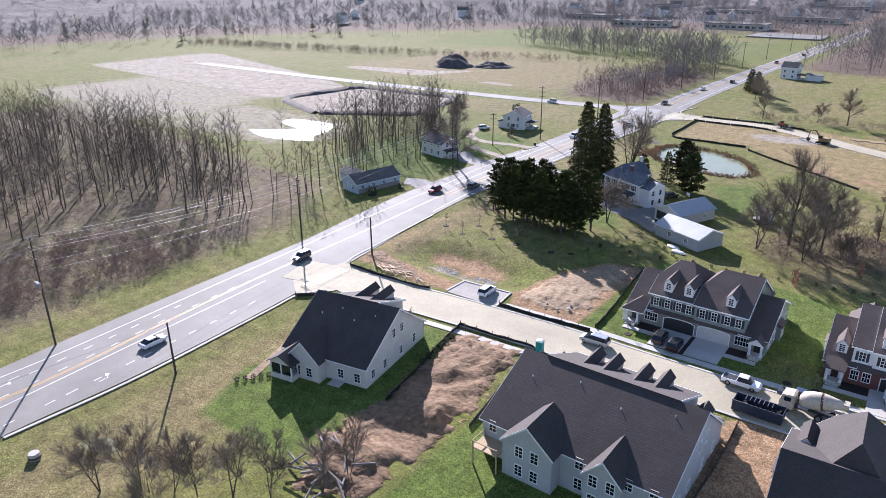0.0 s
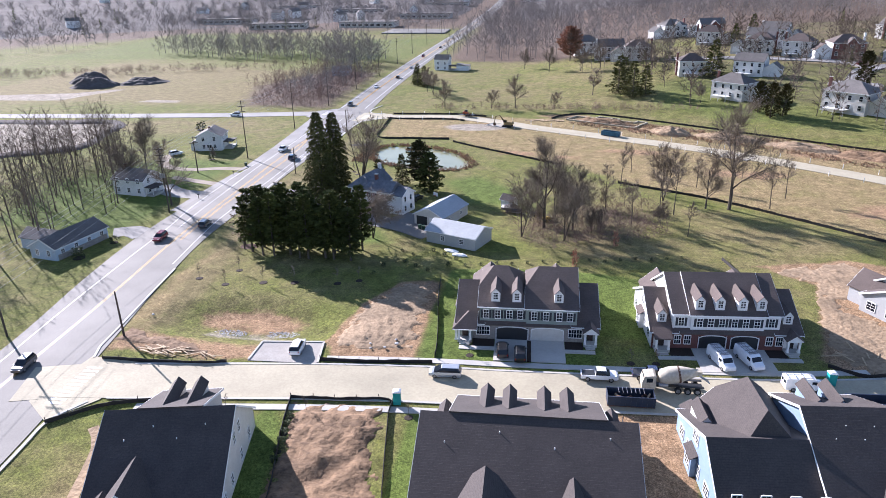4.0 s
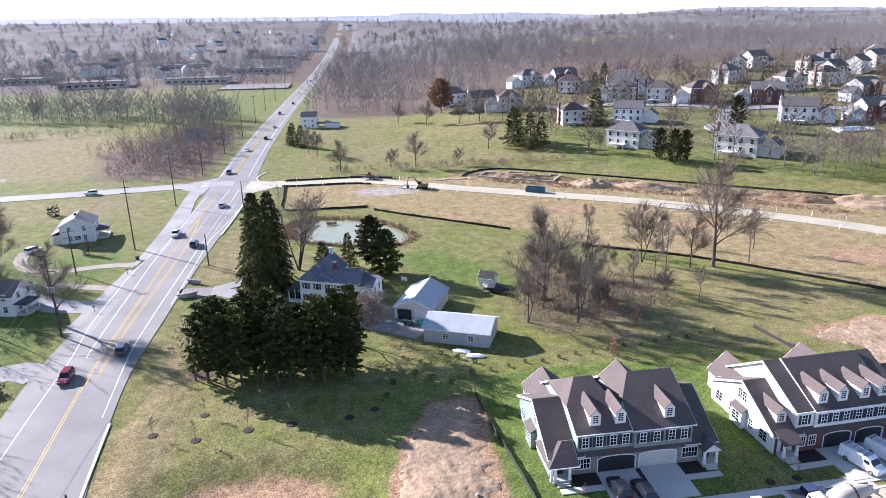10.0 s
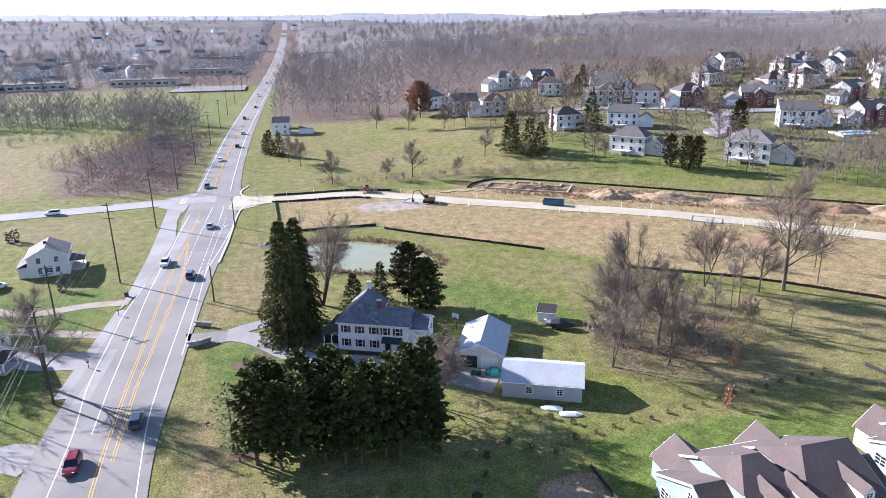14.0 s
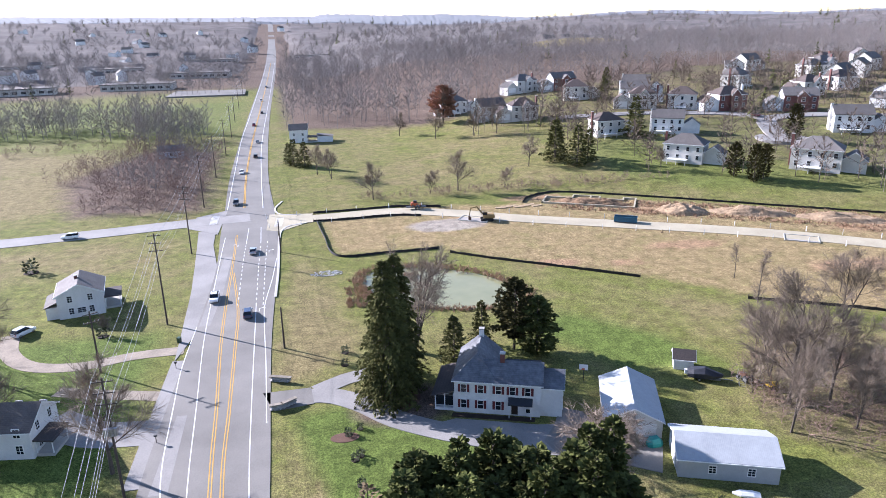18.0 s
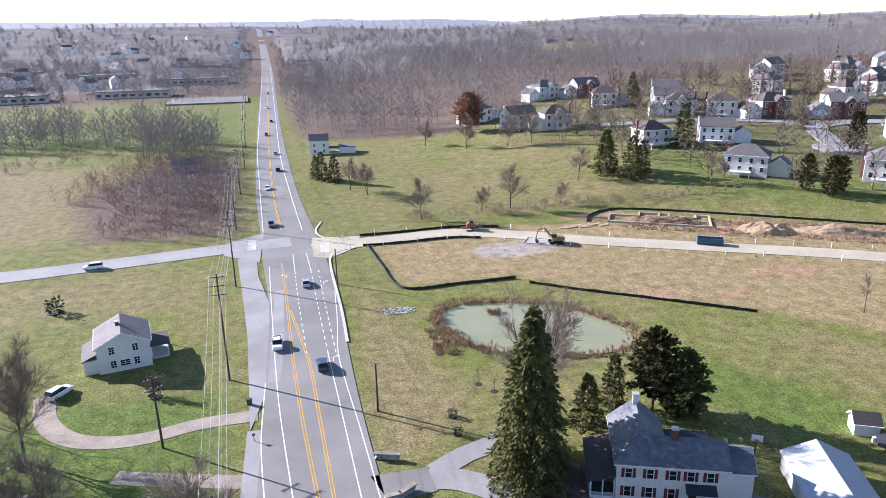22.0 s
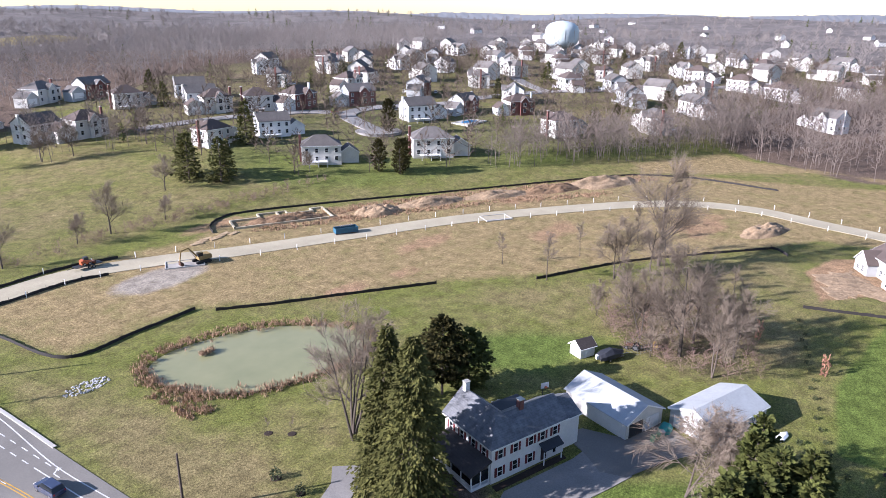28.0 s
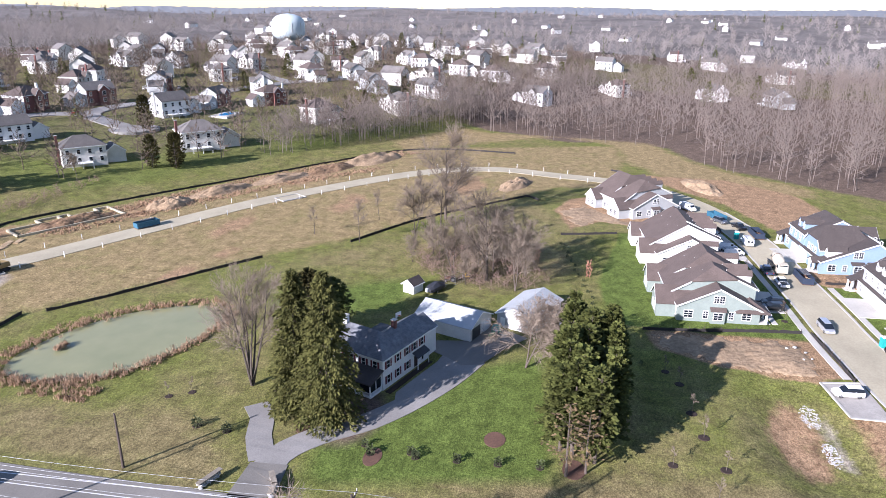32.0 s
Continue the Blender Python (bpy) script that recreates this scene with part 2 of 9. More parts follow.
M["door_dark"] = mat("door_dark", (0.05, 0.03, 0.025), (0.03, 0.02, 0.02), 5, 0.4, 0.5, 0.1)
M["metal_roof"] = lined("metal_roof", (0.4, 0.42, 0.43), (0.35, 0.37, 0.38), 0.25, 0.6, 0.5, axis=0, vary=0.15)
M["metal_roof_y"] = lined("metal_roof_y", (0.42, 0.44, 0.45), (0.37, 0.39, 0.4), 0.25, 0.6, 0.5, axis=1, vary=0.15)
M["bark"] = mat("bark", (0.15, 0.12, 0.095), (0.085, 0.068, 0.056), 5, 0.5, 0.95, 0.4, each=0.35)
M["bark_pale"] = mat("bark_pale", (0.3, 0.28, 0.26), (0.22, 0.2, 0.19), 5, 0.5, 0.95, 0.4, each=0.2)
M["twig"] = mat("twig", (0.32, 0.255, 0.19), (0.2, 0.155, 0.12), 1.5, 0.05, 0.95, 0.0, vary=0.35, each=0.3)
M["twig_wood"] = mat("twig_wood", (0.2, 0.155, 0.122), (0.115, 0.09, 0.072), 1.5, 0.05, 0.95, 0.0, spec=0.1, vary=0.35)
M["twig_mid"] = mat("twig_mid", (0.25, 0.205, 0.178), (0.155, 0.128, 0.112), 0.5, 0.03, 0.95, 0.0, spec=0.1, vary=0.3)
# twigs of the far woods: distance haze is put into this paler, greyer colour
M["twig_hazed"] = mat("twig_hazed", (0.3, 0.265, 0.243), (0.225, 0.2, 0.185), 0.15, 0.012, 0.95, 0.0, spec=0.1, vary=0.25)
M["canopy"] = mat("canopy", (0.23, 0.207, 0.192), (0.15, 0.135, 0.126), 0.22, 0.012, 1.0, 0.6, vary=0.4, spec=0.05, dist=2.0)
M["red_leaf"] = mat("red_leaf", (0.46, 0.24, 0.15), (0.32, 0.16, 0.11), 1.2, 0.1, 0.9, 0.0, vary=0.3)
M["spruce"] = mat("spruce", (0.15, 0.145, 0.042), (0.07, 0.075, 0.024), 1.6, 0.25, 0.9, 0.0, spec=0.12, vary=0.45, each=0.2)
M["pine"] = mat("pine", (0.145, 0.158, 0.042), (0.064, 0.077, 0.022), 1.4, 0.2, 0.9, 0.0, spec=0.12, vary=0.45, each=0.25)
M["cedar"] = mat("cedar", (0.095, 0.08, 0.025), (0.042, 0.044, 0.016), 1.4, 0.25, 0.9, 0.0, spec=0.12, vary=0.4, each=0.2)
M["dead_needle"] = mat("dead_needle", (0.2, 0.13, 0.06), (0.12, 0.09, 0.05), 1.4, 0.3, 0.9, 0.0)
M["shrub"] = mat("shrub", (0.085, 0.105, 0.035), (0.05, 0.065, 0.025), 4, 0.5, 0.9, 0.0, each=0.4)
M["reed"] = mat("reed", (0.45, 0.3, 0.19), (0.28, 0.18, 0.11), 3, 0.25, 0.95, 0.0, vary=0.35)
M["bramble"] = mat("bramble", (0.3, 0.2, 0.16), (0.19, 0.128, 0.105), 1.5, 0.12, 0.95, 0.0, vary=0.35)
M["mulch"] = mat("mulch", (0.045, 0.028, 0.02), (0.025, 0.016, 0.012), 5, 0.5, 0.95, 0.5)
M["mulch_red"] = mat("mulch_red", (0.16, 0.085, 0.055), (0.1, 0.055, 0.04), 4, 0.4, 0.95, 0.5)
M["wood_pole"] = mat("wood_pole", (0.1, 0.075, 0.06), (0.065, 0.05, 0.042), 6, 0.6, 0.9, 0.3)
M["lumber"] = mat("lumber", (0.5, 0.37, 0.22), (0.4, 0.29, 0.17), 4, 0.5, 0.8, 0.2)
M["fabric"] = mat("fabric", (0.022, 0.02, 0.02), (0.035, 0.03, 0.028), 5, 0.3, 0.85, 0.4)
M["wire"] = paint("wire", (0.28, 0.29, 0.3), 0.5, 0.5)
M["rubber"] = mat("rubber", (0.02, 0.02, 0.02), (0.03, 0.03, 0.03), 8, 1, 0.9, 0.1)
M["steel"] = mat("steel", (0.4, 0.4, 0.41), (0.32, 0.32, 0.33), 6, 0.8, 0.4, 0.1, metal=0.8)
M["glass"], _nt, _b = nodes_of("glass")
_b.inputs["Base Color"].default_value, _b.inputs["Roughness"].default_value = (0.012, 0.016, 0.022, 1), 0.08
_b.inputs["Specular IOR Level"].default_value = 0.4
M["car_white"] = paint("car_white", (0.78, 0.79, 0.8), 0.25, 0.0, 0.6)
M["car_silver"] = paint("car_silver", (0.5, 0.51, 0.53), 0.3, 0.5, 0.6)
M["car_black"] = paint("car_black", (0.01, 0.01, 0.012), 0.3, 0.0, 0.4)
M["car_blue"] = paint("car_blue", (0.045, 0.06, 0.11), 0.25, 0.2, 0.7)
M["car_red"] = paint("car_red", (0.2, 0.015, 0.03), 0.25, 0.2, 0.7)
M["car_grey"] = paint("car_grey", (0.1, 0.105, 0.115), 0.25, 0.3, 0.7)
M["lamp_clear"] = paint("lamp_clear", (0.8, 0.8, 0.78), 0.15)
M["lamp_red"] = paint("lamp_red", (0.35, 0.01, 0.01), 0.2)
M["teal"] = mat("teal", (0.02, 0.36, 0.33), (0.015, 0.3, 0.28), 3, 0.5, 0.5, 0.05)
M["dumpster_blue"] = mat("dumpster_blue", (0.02, 0.035, 0.07), (0.03, 0.04, 0.06), 3, 0.5, 0.6, 0.2)
M["dumpster_teal"] = mat("dumpster_teal", (0.03, 0.13, 0.2), (0.03, 0.1, 0.16), 3, 0.5, 0.6, 0.2)
M["rust"] = mat("rust", (0.14, 0.07, 0.045), (0.08, 0.045, 0.03), 3, 0.4, 0.9, 0.3)
M["mixer_cream"] = mat("mixer_cream", (0.55, 0.5, 0.4), (0.42, 0.37, 0.29), 2.5, 0.5, 0.6, 0.1)
M["yellow_paint"] = mat("yellow_paint", (0.6, 0.4, 0.03), (0.45, 0.3, 0.03), 3, 0.5, 0.5, 0.1)
M["orange_paint"] = mat("orange_paint", (0.55, 0.12, 0.04), (0.4, 0.09, 0.03), 3, 0.5, 0.5, 0.1)
M["excavator_tan"] = mat("excavator_tan", (0.32, 0.22, 0.08), (0.22, 0.15, 0.06), 3, 0.5, 0.6, 0.1)
M["tower_white"] = mat("tower_white", (0.48, 0.54, 0.56), (0.41, 0.48, 0.51), 0.6, 0.08, 0.5, 0.0, vary=0.15)
M["rock"] = mat("rock", (0.6, 0.59, 0.57), (0.45, 0.44, 0.42), 3, 0.5, 0.95, 0.3, each=0.35)
M["rock_wall"] = mat("rock_wall", (0.38, 0.33, 0.26), (0.24, 0.21, 0.17), 3, 0.5, 0.95, 0.5, each=0.3)
M["pool_blue"] = paint("pool_blue", (0.05, 0.3, 0.62), 0.1)
M["tarp_dark"] = mat("tarp_dark", (0.025, 0.027, 0.035), (0.04, 0.042, 0.05), 2, 0.5, 0.55, 0.4)
M["tarp_teal"] = mat("tarp_teal", (0.03, 0.3, 0.27), (0.02, 0.22, 0.2), 2, 0.5, 0.5, 0.4)
M["soil"] = mat("soil", (0.34, 0.215, 0.12), (0.14, 0.085, 0.047), 1.3, 0.16, 0.95, 1.0, vary=0.45, dist=0.25)
M["soil_pale"] = mat("soil_pale", (0.43, 0.31, 0.19), (0.24, 0.162, 0.095), 1.4, 0.14, 0.95, 1.0, vary=0.4, dist=0.2)
M["gravel"] = mat("gravel", (0.42, 0.39, 0.35), (0.3, 0.28, 0.25), 6, 0.3, 0.95, 0.5, vary=0.25)
M["drive_dirt"] = mat("drive_dirt", (0.36, 0.3, 0.23), (0.24, 0.2, 0.15), 4, 0.3, 0.95, 0.5, vary=0.35)
M["black_plastic"] = paint("black_plastic", (0.025, 0.026, 0.028), 0.5)
M["bin_green"] = paint("bin_green", (0.02, 0.06, 0.035), 0.5)

# hazy hills on the horizon: a backdrop, the distance haze added as pale blue emission
M["hazed_hills"], _nt, _b = nodes_of("hazed_hills")
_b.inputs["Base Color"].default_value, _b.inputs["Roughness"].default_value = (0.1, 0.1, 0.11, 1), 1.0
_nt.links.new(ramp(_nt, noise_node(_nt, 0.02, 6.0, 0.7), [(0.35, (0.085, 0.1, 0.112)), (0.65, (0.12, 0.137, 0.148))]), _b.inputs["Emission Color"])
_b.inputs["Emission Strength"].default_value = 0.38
M["soil_dark"] = mat("soil_dark", (0.13, 0.11, 0.1), (0.075, 0.065, 0.06), 1.5, 0.1, 0.95, 0.6, vary=0.3)
# pond water: milky green, smooth
M["water"], _nt, _b = nodes_of("water")
_nt.links.new(ramp(_nt, noise_node(_nt, 0.12, 3.0), [(0.3, (0.2, 0.205, 0.105)), (0.7, (0.245, 0.24, 0.125))]), _b.inputs["Base Color"])
_b.inputs["Roughness"].default_value, _b.inputs["Specular IOR Level"].default_value = 0.15, 0.5
bump_on(_nt, _b, noise_node(_nt, 2.0, 3.0), 0.08, 0.02)


def ground_material():
    """Winter lawn, meadow, bare soil and leaf litter, mixed by the zones that the ground carries."""
    ma, nt, bs = nodes_of("ground")

    def zone(name):
        at = nt.nodes.new("ShaderNodeAttribute")
        at.attribute_name = name
        return at.outputs["Fac"]

    big, mid, fine = noise_node(nt, 0.02, 4.0), noise_node(nt, 0.14, 5.0, 0.65), noise_node(nt, 1.1, 5.0, 0.7)
    tiny = noise_node(nt, 5.0, 3.0, 0.7)
    green = mixc(nt, ramp(nt, fine, [(0.3, (0, 0, 0)), (0.7, (1, 1, 1))]), (0.2, 0.205, 0.052), (0.105, 0.125, 0.032))
    dry = mixc(nt, ramp(nt, fine, [(0.3, (0, 0, 0)), (0.7, (1, 1, 1))]), (0.29, 0.235, 0.112), (0.165, 0.135, 0.062))
    lush = mixc(nt, ramp(nt, fine, [(0.3, (0, 0, 0)), (0.7, (1, 1, 1))]), (0.145, 0.19, 0.042), (0.085, 0.118, 0.027))
    soil = mixc(nt, ramp(nt, fine, [(0.3, (0, 0, 0)), (0.7, (1, 1, 1))]), (0.42, 0.28, 0.165), (0.24, 0.148, 0.082))
    tan = mixc(nt, ramp(nt, fine, [(0.35, (0, 0, 0)), (0.65, (1, 1, 1))]), (0.375, 0.285, 0.148), (0.215, 0.158, 0.074))
    litter = mixc(nt, ramp(nt, fine, [(0.3, (0, 0, 0)), (0.7, (1, 1, 1))]), (0.19, 0.135, 0.1), (0.115, 0.085, 0.065))
    pale = mixc(nt, ramp(nt, mid, [(0.3, (0, 0, 0)), (0.7, (1, 1, 1))]), (0.42, 0.37, 0.3), (0.27, 0.23, 0.18))

    def broken(z, amount=0.55, edge=0.12):
        wob = calc(nt, "MULTIPLY", calc(nt, "SUBTRACT", calc(nt, "ADD", calc(nt, "MULTIPLY", mid, 0.6), calc(nt, "MULTIPLY", fine, 0.4)), 0.5), amount * 2)
        s = calc(nt, "ADD", z, calc(nt, "MULTIPLY", wob, calc(nt, "LESS_THAN", calc(nt, "ABSOLUTE", calc(nt, "SUBTRACT", z, 0.5)), 0.495)))
        return ramp(nt, s, [(0.5 - edge, (0, 0, 0)), (0.5 + edge, (1, 1, 1))])

    col = mixc(nt, broken(calc(nt, "ADD", zone("dry"), calc(nt, "MULTIPLY", calc(nt, "SUBTRACT", calc(nt, "ADD", calc(nt, "MULTIPLY", big, 0.6), calc(nt, "MULTIPLY", noise_node(nt, 0.06, 5.0, 0.7), 0.4)), 0.47), 1.8)), 0.9, 0.3), green, dry)
    col = mixc(nt, broken(zone("lush"), 0.3, 0.2), col, lush)
    col = mixc(nt, broken(zone("litter"), 0.5, 0.25), col, litter)
    col = mixc(nt, broken(zone("tan"), 0.7, 0.22), col, tan)
    col = mixc(nt, broken(zone("soil"), 0.6, 0.14), col, soil)
    col = mixc(nt, broken(zone("pale"), 0.5, 0.14), col, pale)
    col = mixc(nt, 1.0, col, ramp(nt, tiny, [(0.34, (0.5,) * 3), (0.66, (1.35,) * 3)]), "MULTIPLY")
    col = mixc(nt, 1.0, col, ramp(nt, noise_node(nt, 0.35, 6.0, 0.7), [(0.32, (0.6,) * 3), (0.68, (1.25,) * 3)]), "MULTIPLY")
    col = mixc(nt, 1.0, col, ramp(nt, noise_node(nt, 2.4, 4.0, 0.75), [(0.41, (0.68,) * 3), (0.59, (1.22,) * 3)]), "MULTIPLY")
    nt.links.new(col, bs.inputs["Base Color"])
    bs.inputs["Roughness"].default_value, bs.inputs["Specular IOR Level"].default_value = 1.0, 0.1
    bump_on(nt, bs, calc(nt, "ADD", fine, calc(nt, "MULTIPLY", tiny, 0.5)), 0.7, 0.15)
    return ma


M["ground"] = ground_material()


# ---- the ground ----
def ease(a, b, v):
    s = np.clip((v - a) / (b - a), 0, 1)
    return s * s * (3 - 2 * s)


def height(x, y):
    """The lie of the land: level near the road, rising to the north-east and to far wooded hills."""
    x, y = np.asarray(x, float), np.asarray(y, float)
    d = (x - 10) * 0.5 + (y - 297) * 0.866
    away = np.hypot(x + 40, y - 120)
    side = ease(-0.25, 0.5, (x + 40) / np.maximum(away, 1))
    z = 24 * (1 - np.exp(-np.maximum(d - 6, 0) / 230)) * ease(-60, 30, x) * side
    roll = np.sin(x / 410 + 1.3) * np.sin(y / 530 + 0.4) + 0.6 * np.sin(x / 190 - y / 240)
    z = z + ease(600, 3000, away) * (72 + 9 * roll - 44 * side) + 5 * roll * ease(350, 900, away) * ease(-60, 60, x)
    z = z + 15 * np.exp(-((x - 250) / 80) ** 2 - ((y - 925) / 60) ** 2)
    return z


def gz(x, y):
    return float(height(x, y))


def zone_of(px, py, poly, soft=3.0):
    """1 inside a polygon in plan, 0 outside, with a soft edge."""
    inside, near = np.zeros(px.shape, bool), np.full(px.shape, 1e9)
    for (ax, ay), (bx, by) in zip(poly, poly[1:] + poly[:1]):
        dx, dy = bx - ax, by - ay
        k = np.clip(((px - ax) * dx + (py - ay) * dy) / (dx * dx + dy * dy), 0, 1)
        near = np.minimum(near, np.hypot(px - ax - k * dx, py - ay - k * dy))
        cross = ((ay > py) != (by > py)) & (px < dx * (py - ay) / (dy if dy else 1e-9) + ax)
        inside ^= cross
    return np.clip(0.5 + np.where(inside, near, -near) / (2 * soft), 0, 1)


def spot(px, py, x, y, rx, ry, soft=0.35):
    return np.clip(0.5 + (1 - np.hypot((px - x) / rx, (py - y) / ry)) / (2 * soft), 0, 1)


CORRIDOR = [(-69, 281), (-64, 244), (-36, 245), (-33, 240), (7, 212), (28, 193), (58, 174), (82, 155), (100, 142), (104, 122), (150, 118), (190, 120), (175, 160), (166, 200), (152, 217), (126, 233), (83, 259), (45, 278), (11, 297), (-6, 286), (-30, 291), (-60, 288)]


def build_ground():
    core_x, core_y = np.arange(-200, 190.1, 2.0), np.arange(-30, 330.1, 2.0)
    grow = 2.2 * 1.13 ** np.arange(1, 52)
    far = np.cumsum(grow)
    far = far[far < 4600]
    xs = np.r_[core_x[0] - far[::-1], core_x, core_x[-1] + far]
    ys = np.r_[core_y[0] - far[::-1], core_y, core_y[-1] + far]
    px, py = (a.ravel() for a in np.meshgrid(xs, ys))
    pz = height(px, py)
    # the storm basin beside the junction, and the pond's bowl
    pz -= 1.6 * spot(px, py, -46, 96, 14, 7, 0.4)
    pz -= 1.3 * zone_of(px, py, POND, 2.0)
    nx, ny = len(xs), len(ys)
    i = (np.arange(ny - 1)[:, None] * nx + np.arange(nx - 1)).ravel()
    me = bpy.data.meshes.new("ground")
    me.from_pydata(np.stack([px, py, pz], 1).tolist(), [], np.stack([i, i + 1, i + 1 + nx, i + nx], 1).tolist())
    me.polygons.foreach_set("use_smooth", [True] * len(me.polygons))
    zones = {}
    away = np.hypot(px + 40, py - 120)
    dry = 0.32 + 0 * px
    dry = np.maximum(dry, 0.6 * zone_of(px, py, [(-140, 240), (-104, 240), (-104, 275), (-180, 268), (-190, 235)], 8))
    dry = np.maximum(dry, 0.8 * zone_of(px, py, [(-330, 296), (-160, 300), (-130, 330), (-160, 420), (-330, 470)], 15))
    dry = np.maximum(dry, 0.72 * zone_of(px, py, [(-78, 176), (-70, 176), (-56, 196), (-62, 206), (-66, 238), (-78, 250)], 5))
    dry = np.maximum(dry, 0.75 * zone_of(px, py, [(-72, 148), (-70, 100), (-66, 86), (-58, 82), (-58, 96), (-64, 130), (-68, 150)], 3))
    dry = np.maximum(dry, 0.62 * zone_of(px, py, [(-56, 60), (-50, 5), (-45, -20), (-25, 5), (-36, 36), (-48, 60)], 5))
    dry = np.maximum(dry, 0.6 * zone_of(px, py, [(10, 130), (60, 128), (80, 150), (30, 190), (5, 205), (-20, 235), (-30, 235), (0, 200)], 8))
    dry = np.maximum(dry, 0.46 * zone_of(px, py, [(-84, 296), (60, 296), (230, 205), (420, 200), (430, 560), (120, 520), (-84, 470)], 12))
    dry = np.where(away > 560, 0.3, dry)
    zones["dry"] = dry
    lush = zone_of(px, py, [(-13, 125), (-12, 87), (18, 88), (18, 100), (52, 100), (50, 122), (10, 128)], 1.0)
    lush = np.maximum(lush, zone_of(px, py, [(-74, 166), (-66, 133), (-44, 135), (-30, 138), (-38, 150), (-56, 160), (-66, 168)], 4))
    lush = np.maximum(lush, 0.8 * zone_of(px, py, [(-30, 190), (-16, 168), (5, 165), (-2, 182), (-18, 198)], 5))
    lush = np.maximum(lush, zone_of(px, py, [(-46, 40), (-40, 28), (-22, 30), (-22, 46), (-26, 66), (-30, 72)], 1.5))
    lush = np.maximum(lush, 0.9 * zone_of(px, py, [(-140, 135), (-98, 132), (-100, 205), (-130, 205), (-150, 170)], 6))
    lush = np.maximum(lush, zone_of(px, py, [(-10, 74), (-7, 30), (24, 30), (26, 60), (18, 76)], 1.0))
    lush = np.maximum(lush, 0.5 * zone_of(px, py, [(40, 305), (60, 285), (200, 215), (230, 260), (190, 380), (90, 400), (40, 350)], 8))
    lush = np.maximum(lush, 0.52 * zone_of(px, py, [(-420, 470), (-105, 470), (-112, 640), (-420, 700)], 12))
    zones["lush"] = lush
    litter = np.maximum(ease(360, 420, away) * 0.55 * ease(-90, -40, px), 0.62 * zone_of(px, py, [(-330, 130), (-118, 118), (-96, 92), (-92, 60), (-88, 20), (-86, -80), (-330, -120)], 6))
    litter = np.maximum(litter, zone_of(px, py, [(104, 30), (122, 52), (143, 76), (162, 90), (188, 98), (198, 118), (193, 145), (210, 172), (226, 205), (250, 215), (420, 200), (420, -60), (104, -60)], 4))
    litter = np.maximum(litter, 0.5 * zone_of(px, py, [(-3, 146), (6, 138), (28, 150), (34, 168), (14, 174), (1, 164)], 4))
    litter = np.maximum(litter, ease(560, 700, away) * 0.9)
    # open fields among the far woods
    for poly in ([(-420, 470), (-105, 470), (-112, 640), (-420, 700)], [(-86, 300), (-80, 470), (0, 452), (60, 400), (44, 310), (-10, 300)], [(-330, 230), (-330, 470), (-106, 440), (-104, 290)], [(60, 295), (230, 200), (420, 330), (330, 560), (120, 450)]):
        litter = litter * (1 - zone_of(px, py, poly, 8))
    hill = spot(px, py, 250, 915, 75, 48, 0.3)
    litter = litter * (1 - hill)
    litter = np.maximum(litter, 0.8 * zone_of(px, py, [(-150, 300), (-104, 300), (-112, 420), (-150, 430), (-170, 360)], 8))
    litter = np.maximum(litter, 0.95 * spot(px, py, -56.5, 166.5, 8.5, 6.5, 0.3))
    litter = np.maximum(litter, 0.42 * zone_of(px, py, [(70, 330), (118, 285), (230, 205), (420, 200), (560, 330), (430, 560), (120, 520), (40, 450)], 12))
    litter = np.maximum(litter, (1 - hill) * 0.97 * zone_of(px, py, [(-84, 482), (-8, 458), (40, 470), (70, 545), (140, 545), (230, 590), (330, 600), (420, 560), (700, 640), (760, 900), (-110, 1050), (-95, 640)], 10))
    zones["litter"] = litter
    zones["dry"] = np.maximum(zones["dry"], hill)
    zones["tan"] = zone_of(px, py, CORRIDOR, 3) * 0.7
    zones["tan"] = np.maximum(zones["tan"], 0.8 * zone_of(px, py, [(112, 100), (150, 118), (190, 125), (205, 150), (190, 170), (166, 200), (152, 218), (170, 225), (215, 200), (200, 105), (160, 90), (140, 76), (118, 52), (104, 56), (110, 80)], 5))
    soil = zone_of(px, py, [(-12.5, 87), (-14, 119), (-22, 117), (-27, 106), (-29, 92), (-26, 84.5)], 1.2)
    soil = np.maximum(soil, 0.72 * zone_of(px, py, [(-67, 82), (-44, 81), (-30, 86), (-29, 90), (-40, 89), (-50, 88.5), (-67, 91)], 2))
    soil = np.maximum(soil, 0.74 * spot(px, py, -46.5, 97.5, 11, 4.6, 0.3))
    soil = np.maximum(soil, zone_of(px, py, [(50, 136), (60, 128), (56, 110), (53, 98), (58, 92), (80, 96), (100, 110), (98, 124), (84, 138), (70, 142)], 2))
    soil = np.maximum(soil, zone_of(px, py, [(18.5, 77.5), (29, 78.5), (29.5, 45), (20, 45)], 1))
    soil = np.maximum(soil, zone_of(px, py, [(58, 76), (90, 88), (112, 105), (128, 112), (126, 82), (108, 62), (80, 56)], 3))
    for x, y, rx, ry in ((-10, 226, 9, 4), (9, 222, 6, 4), (30, 232, 16, 5), (62, 208, 16, 6), (5, 292, 14, 5), (40, 268, 18, 6), (95, 235, 20, 9), (95, 175, 18, 10), (-20, 275, 10, 4)):
        soil = np.maximum(soil, 0.62 * spot(px, py, x, y, rx, ry, 0.5))
    soil = np.maximum(soil, 0.8 * spot(px, py, -30, 266, 12, 6.5, 0.4))
    zones["soil"] = soil
    pale = 0 * px
    pale = np.maximum(pale, 0.8 * spot(px, py, -30, 266, 13, 7, 0.35))
